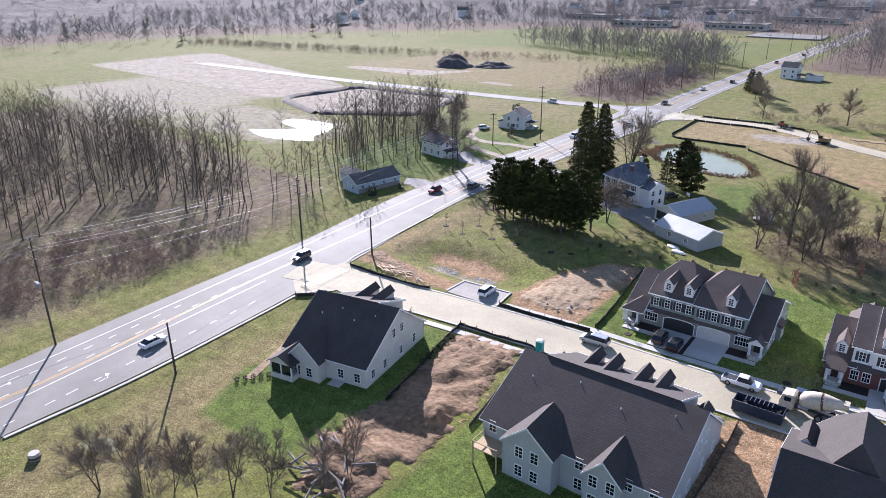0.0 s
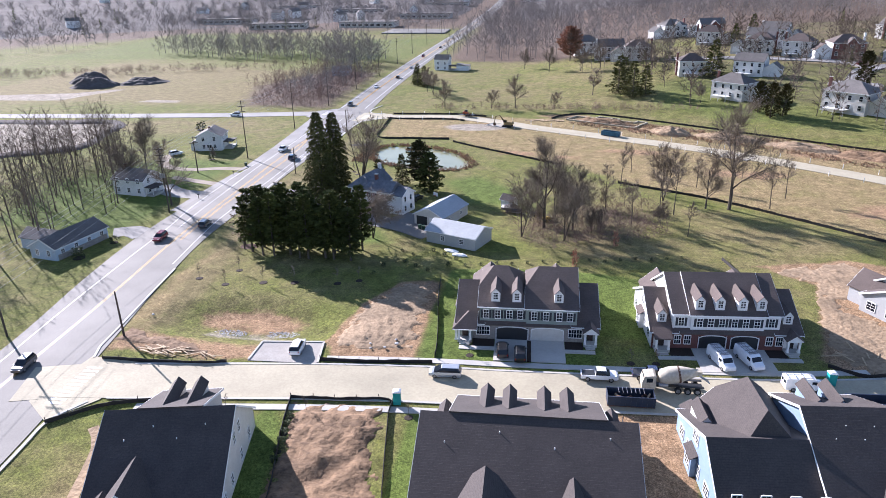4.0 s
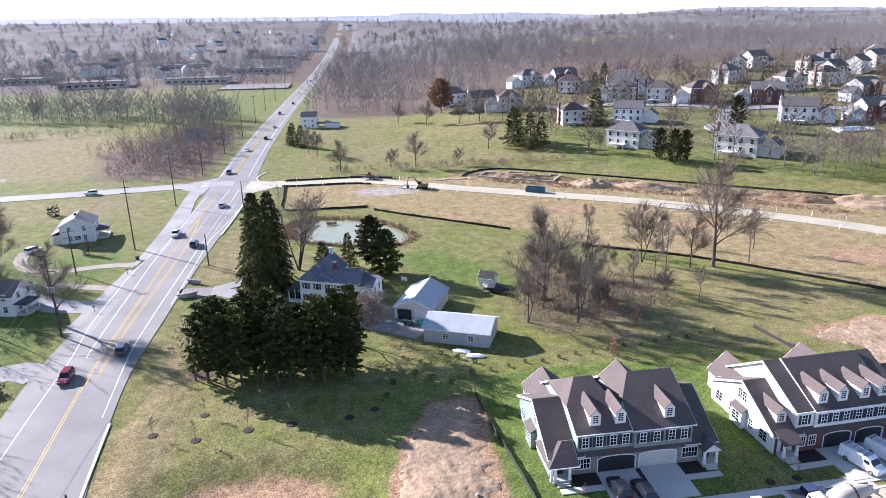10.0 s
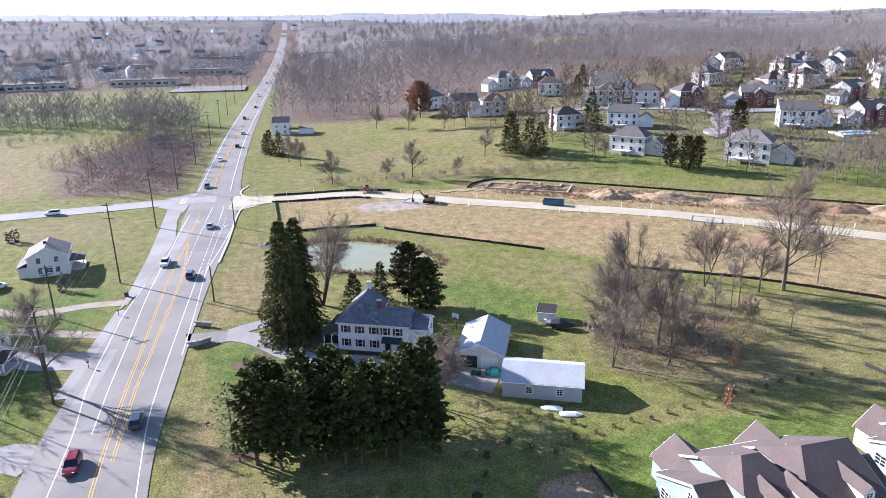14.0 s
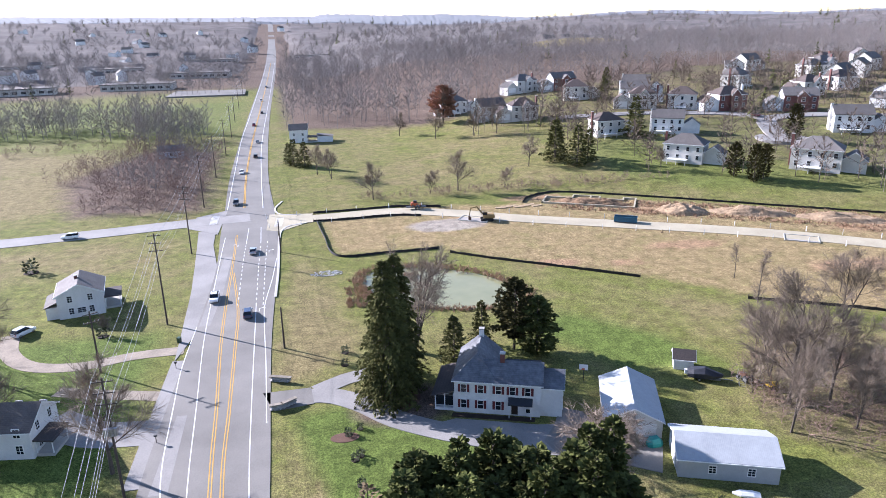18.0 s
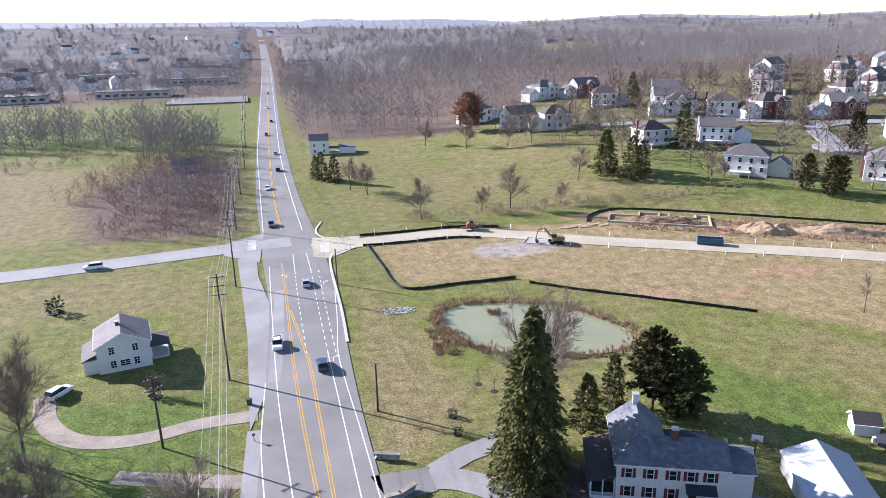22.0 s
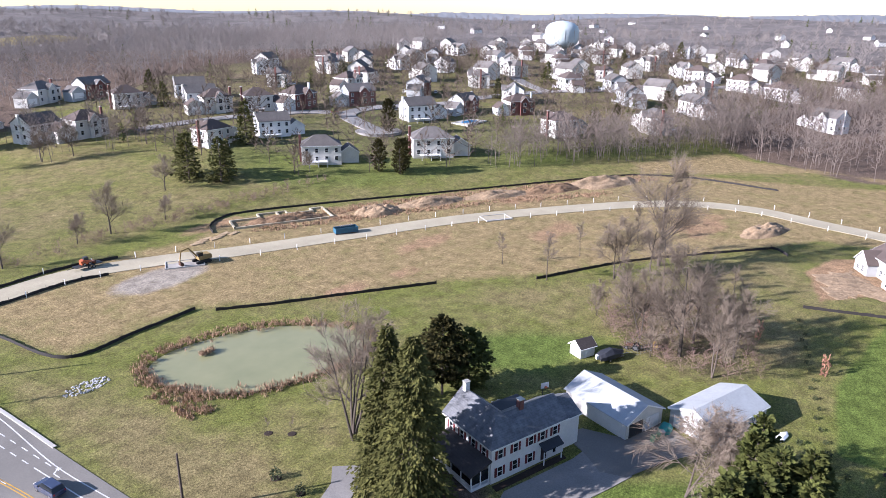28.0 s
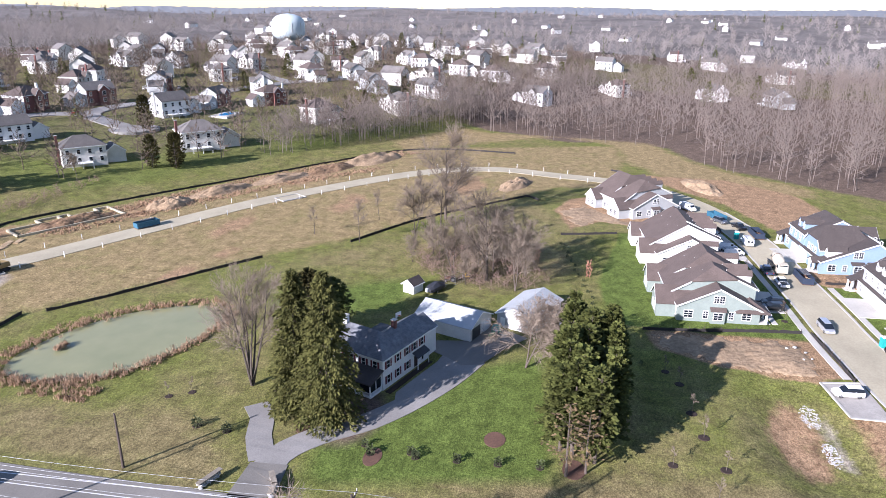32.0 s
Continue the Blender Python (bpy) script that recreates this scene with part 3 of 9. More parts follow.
    pale = np.maximum(pale, 0.55 * zone_of(px, py, [(-250, 120), (-170, 130), (-155, 160), (-175, 190), (-270, 190)], 14))
    # pale gravel of lot and basin, weighted up to paint in low-sun glare too
    pale = np.maximum(pale, 0.9 * zone_of(px, py, [(-470, 200), (-258, 198), (-256, 248), (-297, 264), (-470, 300)], 5))
    pale = np.maximum(pale, 0.8 * zone_of(px, py, [(-251, 203), (-247, 250), (-185, 257), (-172, 213), (-209, 187)], 3))
    pale = np.maximum(pale, 0.85 * zone_of(px, py, [(-330, 303), (-255, 306), (-236, 352), (-262, 330), (-318, 316)], 4))
    pale = np.maximum(pale, 0.7 * zone_of(px, py, [(-212, 306), (-186, 306), (-188, 314), (-206, 315)], 3))
    pale = np.maximum(pale, 0.7 * zone_of(px, py, [(-54, 93.5), (-40, 94.5), (-36, 92.5), (-42, 91), (-54, 91)], 1.5))
    pale = np.maximum(pale, 0.6 * zone_of(px, py, [(-400, 120), (-260, 110), (-230, 150), (-260, 215), (-400, 215)], 20))
    zones["tan"] = np.maximum(zones["tan"], 0.66 * zone_of(px, py, [(-71.2, 150), (-69.6, 150), (-66.2, 127), (-67.5, 115), (-64, 98), (-62, 86), (-70, 90), (-71.4, 116), (-68.2, 128)], 1.5))
    zones["pale"] = pale
    for name, value in zones.items():
        me.attributes.new(name, "FLOAT", "POINT").data.foreach_set("value", value.astype(np.float32))
    me.materials.append(M["ground"])
    return tagged(new("ground", me), "winter lawns, meadow and bare soil in one sheet", "ground", kind="structure")


POND = [(-59, 223), (-57, 229), (-52, 231.5), (-46, 231), (-39, 229), (-31, 224), (-25.5, 217), (-23, 210), (-25, 205), (-30, 202.5), (-38, 203), (-46, 205.5), (-52, 208.5), (-56.5, 214.5)]



build_ground()


# ---- roads ----
def smooth_line(pts, step=3.0):
    """A smooth line through points of any dimension."""
    p = [np.array(q, float) for q in pts]
    p = [2 * p[0] - p[1], *p, 2 * p[-1] - p[-2]]
    out = []
    for a, b, c, d in zip(p, p[1:], p[2:], p[3:]):
        n = max(1, int(np.hypot(*(c - b)[:2]) / step))
        for k in range(n):
            s = k / n
            out.append(0.5 * (2 * b + (c - a) * s + (2 * a - 5 * b + 4 * c - d) * s * s + (3 * b - a - 3 * c + d) * s ** 3))
    out.append(p[-2])
    return out


def ribbon(left, right, z, thick=0.12):
    """A paved strip between two edge lines of equal length, with a skirt."""
    me = Mesh()
    rows = [[(a[0], a[1], gz(*a[:2]) + z), (b[0], b[1], gz(*b[:2]) + z)] for a, b in zip(left, right)]
    for (a, b), (c, d) in zip(rows, rows[1:]):
        me.face(a, b, d, c)
        for p, q in ((a, c), (d, b)):
            me.face(p, q, (q[0], q[1], q[2] - thick), (p[0], p[1], p[2] - thick))
    return me


def offset(line, dist):
    """A line moved sideways, to the right of its way where dist is positive."""
    out = []
    for i, p in enumerate(line):
        a, b = line[max(i - 1, 0)], line[min(i + 1, len(line) - 1)]
        dx, dy = b[0] - a[0], b[1] - a[1]
        n = math.hypot(dx, dy) or 1
        out.append((p[0] + dy / n * dist, p[1] - dx / n * dist))
    return out


def along(line, a, b):
    """The piece of a line between two values of y."""
    return [p for p in line if a <= p[1] <= b]


def stripe(line, dist, width, z, dash=None):
    """A painted line beside a line; dash: (painted, gap) in metres."""
    me = Mesh()
    l, r = offset(line, dist - width / 2), offset(line, dist + width / 2)
    run = 0.0
    for i in range(len(line) - 1):
        seg = math.hypot(line[i + 1][0] - line[i][0], line[i + 1][1] - line[i][1])
        if dash is None or run % (dash[0] + dash[1]) < dash[0]:
            q = [(*l[i], gz(*l[i]) + z), (*r[i], gz(*r[i]) + z), (*r[i + 1], gz(*r[i + 1]) + z), (*l[i + 1], gz(*l[i + 1]) + z)]
            me.face(*q)
        run += seg
    return me


EAST = smooth_line([(-47, -70), (-52, -30), (-56, 7), (-57, 27), (-60.8, 55), (-66, 82), (-71.5, 108), (-75.5, 132), (-76.9, 157), (-78.6, 195), (-79.3, 237), (-80.5, 270), (-83, 300), (-89, 375), (-98, 573), (-116, 1085), (-144, 1695), (-190, 2600)], 2.0)
WEST = smooth_line([(-66, -70), (-72, -30), (-75.3, 7), (-78, 27), (-81.3, 55), (-84.3, 82), (-89.5, 108), (-93, 132), (-94.2, 157), (-94.2, 195), (-94.5, 237), (-97, 270), (-99, 300), (-104, 375), (-112, 573), (-130, 1085), (-158, 1695), (-205, 2600)], 2.0)


def at_y(line, y):
    a = np.array([p[:2] for p in line])
    return float(np.interp(y, a[:, 1], a[:, 0]))


YS = np.r_[np.arange(-70, 320, 2.0), np.arange(320, 700, 6.0), np.arange(700, 2600, 25.0)]
E_LINE = [(at_y(EAST, y), y) for y in YS]
W_LINE = [(at_y(WEST, y), y) for y in YS]
road = solid("road", ribbon(W_LINE, E_LINE, 0.1), M["asphalt"], "grey asphalt main road with turn lanes and worn patches", "road", kind="structure")

STREET = smooth_line([(-72, 70), (-64, 72.5), (-57, 73.6), (-45, 75.6), (-26, 78.6), (-9, 80.6), (3, 81.4), (21, 83), (45, 85.6), (66, 90), (86, 97.5), (103, 109), (114, 125), (119, 145), (124, 165), (119.5, 184), (106, 201), (79, 222), (53, 239), (20, 255), (-7, 268), (-22, 277), (-42, 285), (-62, 283.8), (-84, 281)], 3.0)
half = [4.9 if p[1] < 110 else 4.0 for p in STREET]
street_l = [offset(STREET, -hw)[i] for i, hw in enumerate(half)]
street_r = [offset(STREET, hw)[i] for i, hw in enumerate(half)]
solid("street", ribbon(street_l, street_r, 0.14), M["concrete_road"], "pale new concrete residential street, dusty", "road", kind="structure")
WESTROAD = smooth_line([(-90, 289), (-102, 287.5), (-111, 286), (-132, 281.8), (-147, 279.3), (-161, 277), (-220, 270), (-300, 262), (-420, 255)], 5.0)
solid("side_road", ribbon(offset(WESTROAD, -4.6), offset(WESTROAD, 4.6), 0.12), M["asphalt_old"], "old grey asphalt side road", "road", kind="structure")


# ---- buildings: shared parts ----
CACHE = {}


def cached(key, build):
    if key not in CACHE:
        CACHE[key] = build()
    return CACHE[key]


def window(parent, p, face, w=0.9, h=1.5, shutters=None, bars=(1, 2), name="window"):
    """A framed window on a wall at p, looking along face degrees (0: towards -y); the frame stands proud, the pane lies in it."""

    def frame_mesh():
        me = Mesh()
        t = 0.1
        me.box(-w / 2 - t, -0.07, -h / 2 - t, -w / 2, 0.05, h / 2 + t).box(w / 2, -0.07, -h / 2 - t, w / 2 + t, 0.05, h / 2 + t)
        me.box(-w / 2, -0.07, h / 2, w / 2, 0.05, h / 2 + t * 1.4).box(-w / 2 - 0.04, -0.11, -h / 2 - t, w / 2 + 0.04, 0.05, -h / 2)
        for i in range(1, bars[0] + 1):
            x = -w / 2 + w * i / (bars[0] + 1)
            me.box(x - 0.03, -0.045, -h / 2, x + 0.03, 0.02, h / 2)
        for i in range(1, bars[1] + 1):
            z = -h / 2 + h * i / (bars[1] + 1)
            me.box(-w / 2, -0.05, z - 0.03, w / 2, 0.025, z + 0.03)
        return me.data("window_frame", M["trim"])

    ob = part(name, cached(("frame", w, h, bars), frame_mesh), None, parent)
    ob.matrix_basis = pose(*p, 0, 0, face)
    part("pane", cached(("pane", w, h), lambda: Mesh().box(-w / 2, -0.02, -h / 2, w / 2, 0.04, h / 2).data("pane", M["glass"])), None, ob, "dark glass pane")
    if shutters:
        for s in (-1, 1):
            x = s * (w / 2 + 0.1 + 0.2)
            part("shutter", cached(("shutter", w, h, s, shutters), lambda: Mesh().box(x - 0.2, -0.06, -h / 2, x + 0.2, 0.03, h / 2).data("shutter", M[shutters])), None, ob)
    return ob


def panel_door(parent, p, face, w, h, material, name="door", label=""):
    def build():
        me = Mesh().box(-w / 2, -0.05, 0, w / 2, 0.05, h)
        n = max(2, round(w / 0.7)) if w > 2 else 2
        rows = 4 if w > 2 else 3
        for i in range(n):
            for j in range(rows):
                x0, z0 = -w / 2 + w * (i + 0.14) / n, h * (j + 0.14) / rows
                me.box(x0, -0.08, z0, x0 + w * 0.72 / n, -0.05, z0 + h * 0.72 / rows)
        return me.data(name, M[material])

    ob = part(name, cached((name, w, h, material), build), None, parent, label)
    ob.matrix_basis = pose(*p, 0, 0, face)
    return ob


def gable_roof(parent, x0, x1, y0, y1, eave, ridge_y, ridge_z, material, over=0.35, name="roof", trim=True, label="", back=None):
    """Two slopes with the ridge along x, and white rake boards at the ends; back: the eave's height on the far side."""
    back = eave if back is None else back
    s0, s1 = (ridge_z - eave) / (ridge_y - y0), (ridge_z - back) / (y1 - ridge_y)
    a, b = x0 - over, x1 + over
    me = Mesh()
    me.slab((a, y0 - over, eave - s0 * over + 0.2), (b, y0 - over, eave - s0 * over + 0.2), (b, ridge_y, ridge_z + 0.2), (a, ridge_y, ridge_z + 0.2), 0.18)
    me.slab((a, ridge_y, ridge_z + 0.2), (b, ridge_y, ridge_z + 0.2), (b, y1 + over, back - s1 * over + 0.2), (a, y1 + over, back - s1 * over + 0.2), 0.18)
    roof = part(name, me, M[material], parent, label)
    if trim:
        for x in (a - 0.045, b + 0.005):
            tm = Mesh()
            tm.sweep([(y0 - over, eave - s0 * over - 0.12), (ridge_y, ridge_z - 0.1), (ridge_y, ridge_z + 0.19), (y0 - over, eave - s0 * over + 0.19)], "x", x, x + 0.04)
            tm.sweep([(y1 + over, back - s1 * over - 0.12), (ridge_y, ridge_z - 0.1), (ridge_y, ridge_z + 0.19), (y1 + over, back - s1 * over + 0.19)], "x", x, x + 0.04)
            part("rake_board", tm, M["trim"], roof)
        part("gutter", Mesh().box(a, y0 - over - 0.12, eave - s0 * over + 0.02, b, y0 - over - 0.01, eave - s0 * over + 0.14), M["trim"], roof)
        part("gutter", Mesh().box(a, y1 + over + 0.01, back - s1 * over + 0.02, b, y1 + over + 0.12, back - s1 * over + 0.14), M["trim"], roof)
    return roof


def gable_wing(parent, x0, x1, y0, y1, z0, eave, peak, wall, roofing, name="rear_wing", over=0.3):
    """A part of the house whose gable looks along y: walls under a ridge that runs along y."""
    xm = (x0 + x1) / 2
    w = part(name, Mesh().sweep([(x0, z0), (x1, z0), (x1, eave), (xm, peak), (x0, eave)], "y", y0, y1), M[wall], parent)
    s = (peak - eave) / (xm - x0)
    me = Mesh()
    a, b = y0 - over, y1 + over
    me.slab((x0 - over, a, eave - s * over + 0.15), (xm, a, peak + 0.15), (xm, b, peak + 0.15), (x0 - over, b, eave - s * over + 0.15), 0.14)
    me.slab((xm, a, peak + 0.15), (x1 + over, a, eave - s * over + 0.15), (x1 + over, b, eave - s * over + 0.15), (xm, b, peak + 0.15), 0.14)
    part("wing_roof", me, M[roofing], w)
    for y in ((a - 0.04, b) if name != "rear_wing" else (b,)):
        tm = Mesh()
        tm.sweep([(x0 - over, eave - s * over - 0.14), (xm, peak - 0.14), (xm, peak + 0.14), (x0 - over, eave - s * over + 0.14)], "y", y, y + 0.04)
        tm.sweep([(x1 + over, eave - s * over - 0.14), (xm, peak - 0.14), (xm, peak + 0.14), (x1 + over, eave - s * over + 0.14)], "y", y, y + 0.04)
        part("rake_board", tm, M["trim"], w)
    return w


def dormer(parent, x, y, z, w, wall, roofing, slope, rise=1.45, win=(0.75, 1.2)):
    """A small gabled dormer standing on a roof slope; y, z: the foot of its front."""
    peak = rise + 0.55 * w
    long = peak / slope
    d = part("dormer", Mesh().sweep([(x - w / 2, z - 0.3), (x + w / 2, z - 0.3), (x + w / 2, z + rise), (x, z + peak), (x - w / 2, z + rise)], "y", y, y + long), M[wall], parent)
    me, o = Mesh(), 0.18
    ze = z + rise - o * 1.1 + 0.1
    me.slab((x - w / 2 - o, y - o, ze), (x, y - o, z + peak + 0.1), (x, y + long, z + peak + 0.1), (x - w / 2 - o, y + long, ze), 0.09)
    me.slab((x, y - o, z + peak + 0.1), (x + w / 2 + o, y - o, ze), (x + w / 2 + o, y + long, ze), (x, y + long, z + peak + 0.1), 0.09)
    part("dormer_roof", me, M[roofing], d)
    window(d, (x, y, z + rise * 0.55), 0, win[0], win[1], bars=(1, 3))
    return d


def column(parent, x, y, z0, z1, r=0.16):
    me = Mesh().box(x - r, y - r, z0 + 0.25, x + r, y + r, z1 - 0.2).box(x - r - 0.06, y - r - 0.06, z0, x + r + 0.06, y + r + 0.06, z0 + 0.25).box(x - r - 0.05, y - r - 0.05, z1 - 0.2, x + r + 0.05, y + r + 0.05, z1)
    part("column", me, M["trim"], parent)


def porch(parent, x0, x1, depth, roofing, eave=2.75, gable=True, step=0.45):
    """An entry porch on the front: slab, steps, two posts and a little roof."""
    xm = (x0 + x1) / 2
    p = part("porch", Mesh().box(x0, -depth, 0, x1, -0.02, step).box(x0 + 0.3, -depth - 0.4, 0, x1 - 0.3, -depth, step * 0.6).box(x0 + 0.3, -depth - 0.8, 0, x1 - 0.3, -depth - 0.4, step * 0.3), M["concrete"], parent)
    for x in (x0 + 0.2, x1 - 0.2):
        column(p, x, -depth + 0.25, step, eave)
    if gable:
        w = part("porch_roof", Mesh().slab((x0 - 0.3, -depth - 0.3, eave), (xm, -depth - 0.3, eave + 1.1), (xm, 1.2, eave + 1.1), (x0 - 0.3, 1.2, eave), 0.15).slab((xm, -depth - 0.3, eave + 1.1), (x1 + 0.3, -depth - 0.3, eave), (x1 + 0.3, 1.2, eave), (xm, 1.2, eave + 1.1), 0.15), M[roofing], p)
        part("pediment", Mesh().sweep([(x0 - 0.2, eave - 0.25), (x1 + 0.2, eave - 0.25), (x1 + 0.2, eave - 0.05), (xm, eave + 0.85), (x0 - 0.2, eave - 0.05)], "y", -depth - 0.15, -depth - 0.02), M["trim"], w)
    else:
        part("porch_roof", Mesh().slab((x0 - 0.3, -depth - 0.3, eave - 0.05), (x1 + 0.3, -depth - 0.3, eave - 0.05), (x1 + 0.3, 0.6, eave + 0.9), (x0 - 0.3, 0.6, eave + 0.9), 0.15), M[roofing], p)
    panel_door(p, (xm, -0.03, step), 0, 1.0, 2.1, "door_dark", "front_door", "dark front door")
    return p


def block(parent, x0, x1, y0, y1, zb, front, back, ry, rz, wall, roofing, left=1.0, right=1.0, inset=2.4, over=0.35, name="upper_storey"):
    """Walls and roof of one mass: ridge along x; each end a gable (1), a full hip (0) or a clipped gable (between)."""

    def corners(grow, lift):
        a, b, c, d = x0 - grow, x1 + grow, y0 - grow, y1 + grow
        sf, sb = (rz - front) / (ry - y0), (rz - back) / (y1 - ry)
        zf, zr = front - sf * grow + lift, back - sb * grow + lift
        out = []
        for x, f, s in ((a, left, 1), (b, right, -1)):
            i = 0.0 if f >= 1 else inset * (1.0 if f > 0 else 1.7)
            top = (x + s * i, ry, rz + lift)
            out.append(((x, c, zf), (x, c + (ry - c) * f, zf + (rz + lift - zf) * f), top, (x, d + (ry - d) * f, zr + (rz + lift - zr) * f), (x, d, zr)))
        return out

    def clean(*pts):
        keep = [p for i, p in enumerate(pts) if (Vector(p) - Vector(pts[i - 1])).length > 0.01]
        return keep

    (lf, lc, lt, lk, lb), (rf, rc, rt, rk, rb) = corners(0.0, -0.06)
    low = lambda p: (p[0], p[1], zb)
    body = Mesh()
    for poly in ((low(lf), low(rf), rf, lf), (low(rb), low(lb), lb, rb), (low(lb), low(lf), lf, lc, lk, lb), (low(rf), low(rb), rb, rk, rc, rf), (lf, rf, rc, rt, lt, lc), (rb, lb, lk, lt, rt, rk), (lc, lt, lk), (rk, rt, rc)):
        q = clean(*poly)
        if len(q) > 2:
            body.face(*q)
    w = part(name, body, M[wall], parent)
    (lf, lc, lt, lk, lb), (rf, rc, rt, rk, rb) = corners(over, 0.16)
    roof = Mesh()
    down = lambda p: (p[0], p[1], p[2] - 0.2)
    for poly in ((lf, rf, rc, rt, lt, lc), (rb, lb, lk, lt, rt, rk), (lc, lt, lk), (rk, rt, rc)):
        q = clean(*poly)
        if len(q) > 2:
            roof.face(*q)
            roof.face(*[down(v) for v in reversed(q)])
    rim = clean(lf, rf, rc, rt if right >= 1 else rc, rk, rb, lb, lk, lt if left >= 1 else lk, lc)
    for u, v in zip(rim, rim[1:] + rim[:1]):
        roof.face(down(u), down(v), v, u)
    r = part("upper_roof" if zb > 2 else "roof", roof, M[roofing], w)
    for (f, c, k, b), x in (((lf, lc, lk, lb), lf[0] - 0.04), ((rf, rc, rk, rb), rf[0] + 0.001)):
        for u, v in ((f, c), (b, k)):
            if abs(u[1] - v[1]) > 0.3:
                part("rake_board", Mesh().sweep([(u[1], u[2] - 0.36), (v[1], v[2] - 0.36), (v[1], v[2] - 0.01), (u[1], u[2] - 0.01)], "x", x, x + 0.039), M["trim"], r)
    part("gutter", Mesh().box(lf[0], lf[1] - 0.12, lf[2] - 0.16, rf[0], lf[1] - 0.005, lf[2] - 0.03), M["trim"], r)
    part("gutter", Mesh().box(lb[0], lb[1] + 0.005, lb[2] - 0.16, rb[0], lb[1] + 0.12, lb[2] - 0.03), M["trim"], r)
    return w


def duplex(m, label, wall, base, roofing, width=24.0, depth=20.0, dormers=(), low_dormers=(), upper=(), shutters=None, garages=(), lights=(), porches=(), ridge=10.6, back=3.1, wings=(), gables=(), upper_x=None, side_windows=True, foot=0.0, blocks=None, rear=17.5, wing=(8.3, 7.3, 16.2), name="duplex_house"):
    """A new two-family house: a long gable roof along the street, a second floor that breaks through its front slope, dormers above it."""
    h = thing(name, m, label, "house", "new houses along the street")
    ry = depth * 0.45
    if blocks:
        # wings of a storey and a half at both ends, a two-storey middle in blocks of their own
        ry, slope, ux0, ux1 = 8.6, 0.46, min(b[0] for b in blocks), max(b[1] for b in blocks)
        for a, b, l, r in ((0, ux0 + 0.6, 1.0, 1.0), (ux1 - 0.6, width, 1.0, 1.0)):
            block(h, a, b, 0, wing[2], -foot, 3.1, 3.4, wing[0], wing[1], wall, roofing, l, r, name="side_wing")
        part("pent_roof", Mesh().slab((ux0 + 0.3, -0.4, 2.98), (ux1 - 0.3, -0.4, 2.98), (ux1 - 0.3, 0.5, 3.6), (ux0 + 0.3, 0.5, 3.6), 0.16), M[roofing], h)
        part("wall", Mesh().box(ux0 + 0.6, 0.02, -foot, ux1 - 0.6, 2.0, 3.1), M[wall], h)
        for n, (a, b, l, r, step) in enumerate(blocks):
            up = block(h, a, b, 0.25 + step, rear, -foot, 6.25, 4.6, ry + step, 10.1 - step * 0.6, wall, roofing, l, r)
        for a, b, l, r, step in blocks:
            part("band_board", Mesh().box(a, 0.14 + step, 5.85, b, 0.24 + step, 6.05), M["trim"], h)
    else:
        part("wall", Mesh().sweep([(0, -foot), (depth, -foot), (depth, back), (ry, ridge - 0.12), (0, 3.1)], "x", 0, width), M[wall], h)
        gable_roof(h, 0, width, 0, depth, 3.1, ry, ridge, roofing, back=back)
        ux0, ux1 = upper_x or (3.5, width - 3.5)
        up = part("upper_wall", Mesh().sweep([(0.25, 3.2), (0.25, 6.25), (ry, ridge + 0.05), (ry, ridge - 1.2)], "x", ux0, ux1), M[wall], h)
        slope = (ridge + 0.35 - 6.45) / (ry + 0.2)
        part("upper_roof", Mesh().slab((ux0 - 0.35, -0.2, 6.45), (ux1 + 0.35, -0.2, 6.45), (ux1 + 0.35, ry + 0.12, ridge + 0.37), (ux0 - 0.35, ry + 0.12, ridge + 0.37), 0.2), M[roofing], up)
        part("gutter", Mesh().box(ux0 - 0.35, -0.34, 6.28, ux1 + 0.35, -0.21, 6.42), M["trim"], up)
        for x in (ux0 - 0.39, ux1 + 0.351):
            part("rake_board", Mesh().sweep([(-0.2, 6.1), (ry, ridge + 0.05), (ry, ridge + 0.36), (-0.2, 6.44)], "x", x, x + 0.04), M["trim"], up)
        part("band_board", Mesh().box(ux0, 0.14, 6.0, ux1, 0.24, 6.22), M["trim"], up)
    # lower front in stone or brick, open at the garages
    cuts = sorted([(a, b) for a, b, *_ in garages] + [(a - 0.1, b + 0.1) for a, b in porches])
    x = 0.0
    for a, b in cuts + [(width, width)]:
        if a - x > 0.2:
            part("facing", Mesh().box(x, -0.16, -foot, a, 0.0 - 0.003, 2.95), M[base], h, "masonry facing of the ground floor")
        x = b
    for a, b, *how in garages:
        part("lintel", Mesh().box(a, -0.16, 2.45, b, -0.003, 2.95), M[base], h)
        arch = Mesh()
        for i in range(8):
            u0, u1 = -1 + i / 4, -1 + (i + 1) / 4
            xm, hw = (a + b) / 2, (b - a) / 2 - 0.1
            z0, z1 = 2.1 + 0.4 * math.sqrt(max(0, 1 - u0 * u0)), 2.1 + 0.4 * math.sqrt(max(0, 1 - u1 * u1))
            arch.face((xm + u0 * hw, -0.2, z0), (xm + u1 * hw, -0.2, z1), (xm + u1 * hw, -0.2, z1 + 0.18), (xm + u0 * hw, -0.2, z0 + 0.18))
        part("arch_trim", arch, M["trim"], h)
        for s in (a + 0.06, b - 0.06):
            part("jamb", Mesh().box(s - 0.07, -0.2, 0, s + 0.07, -0.003, 2.2), M["trim"], h)
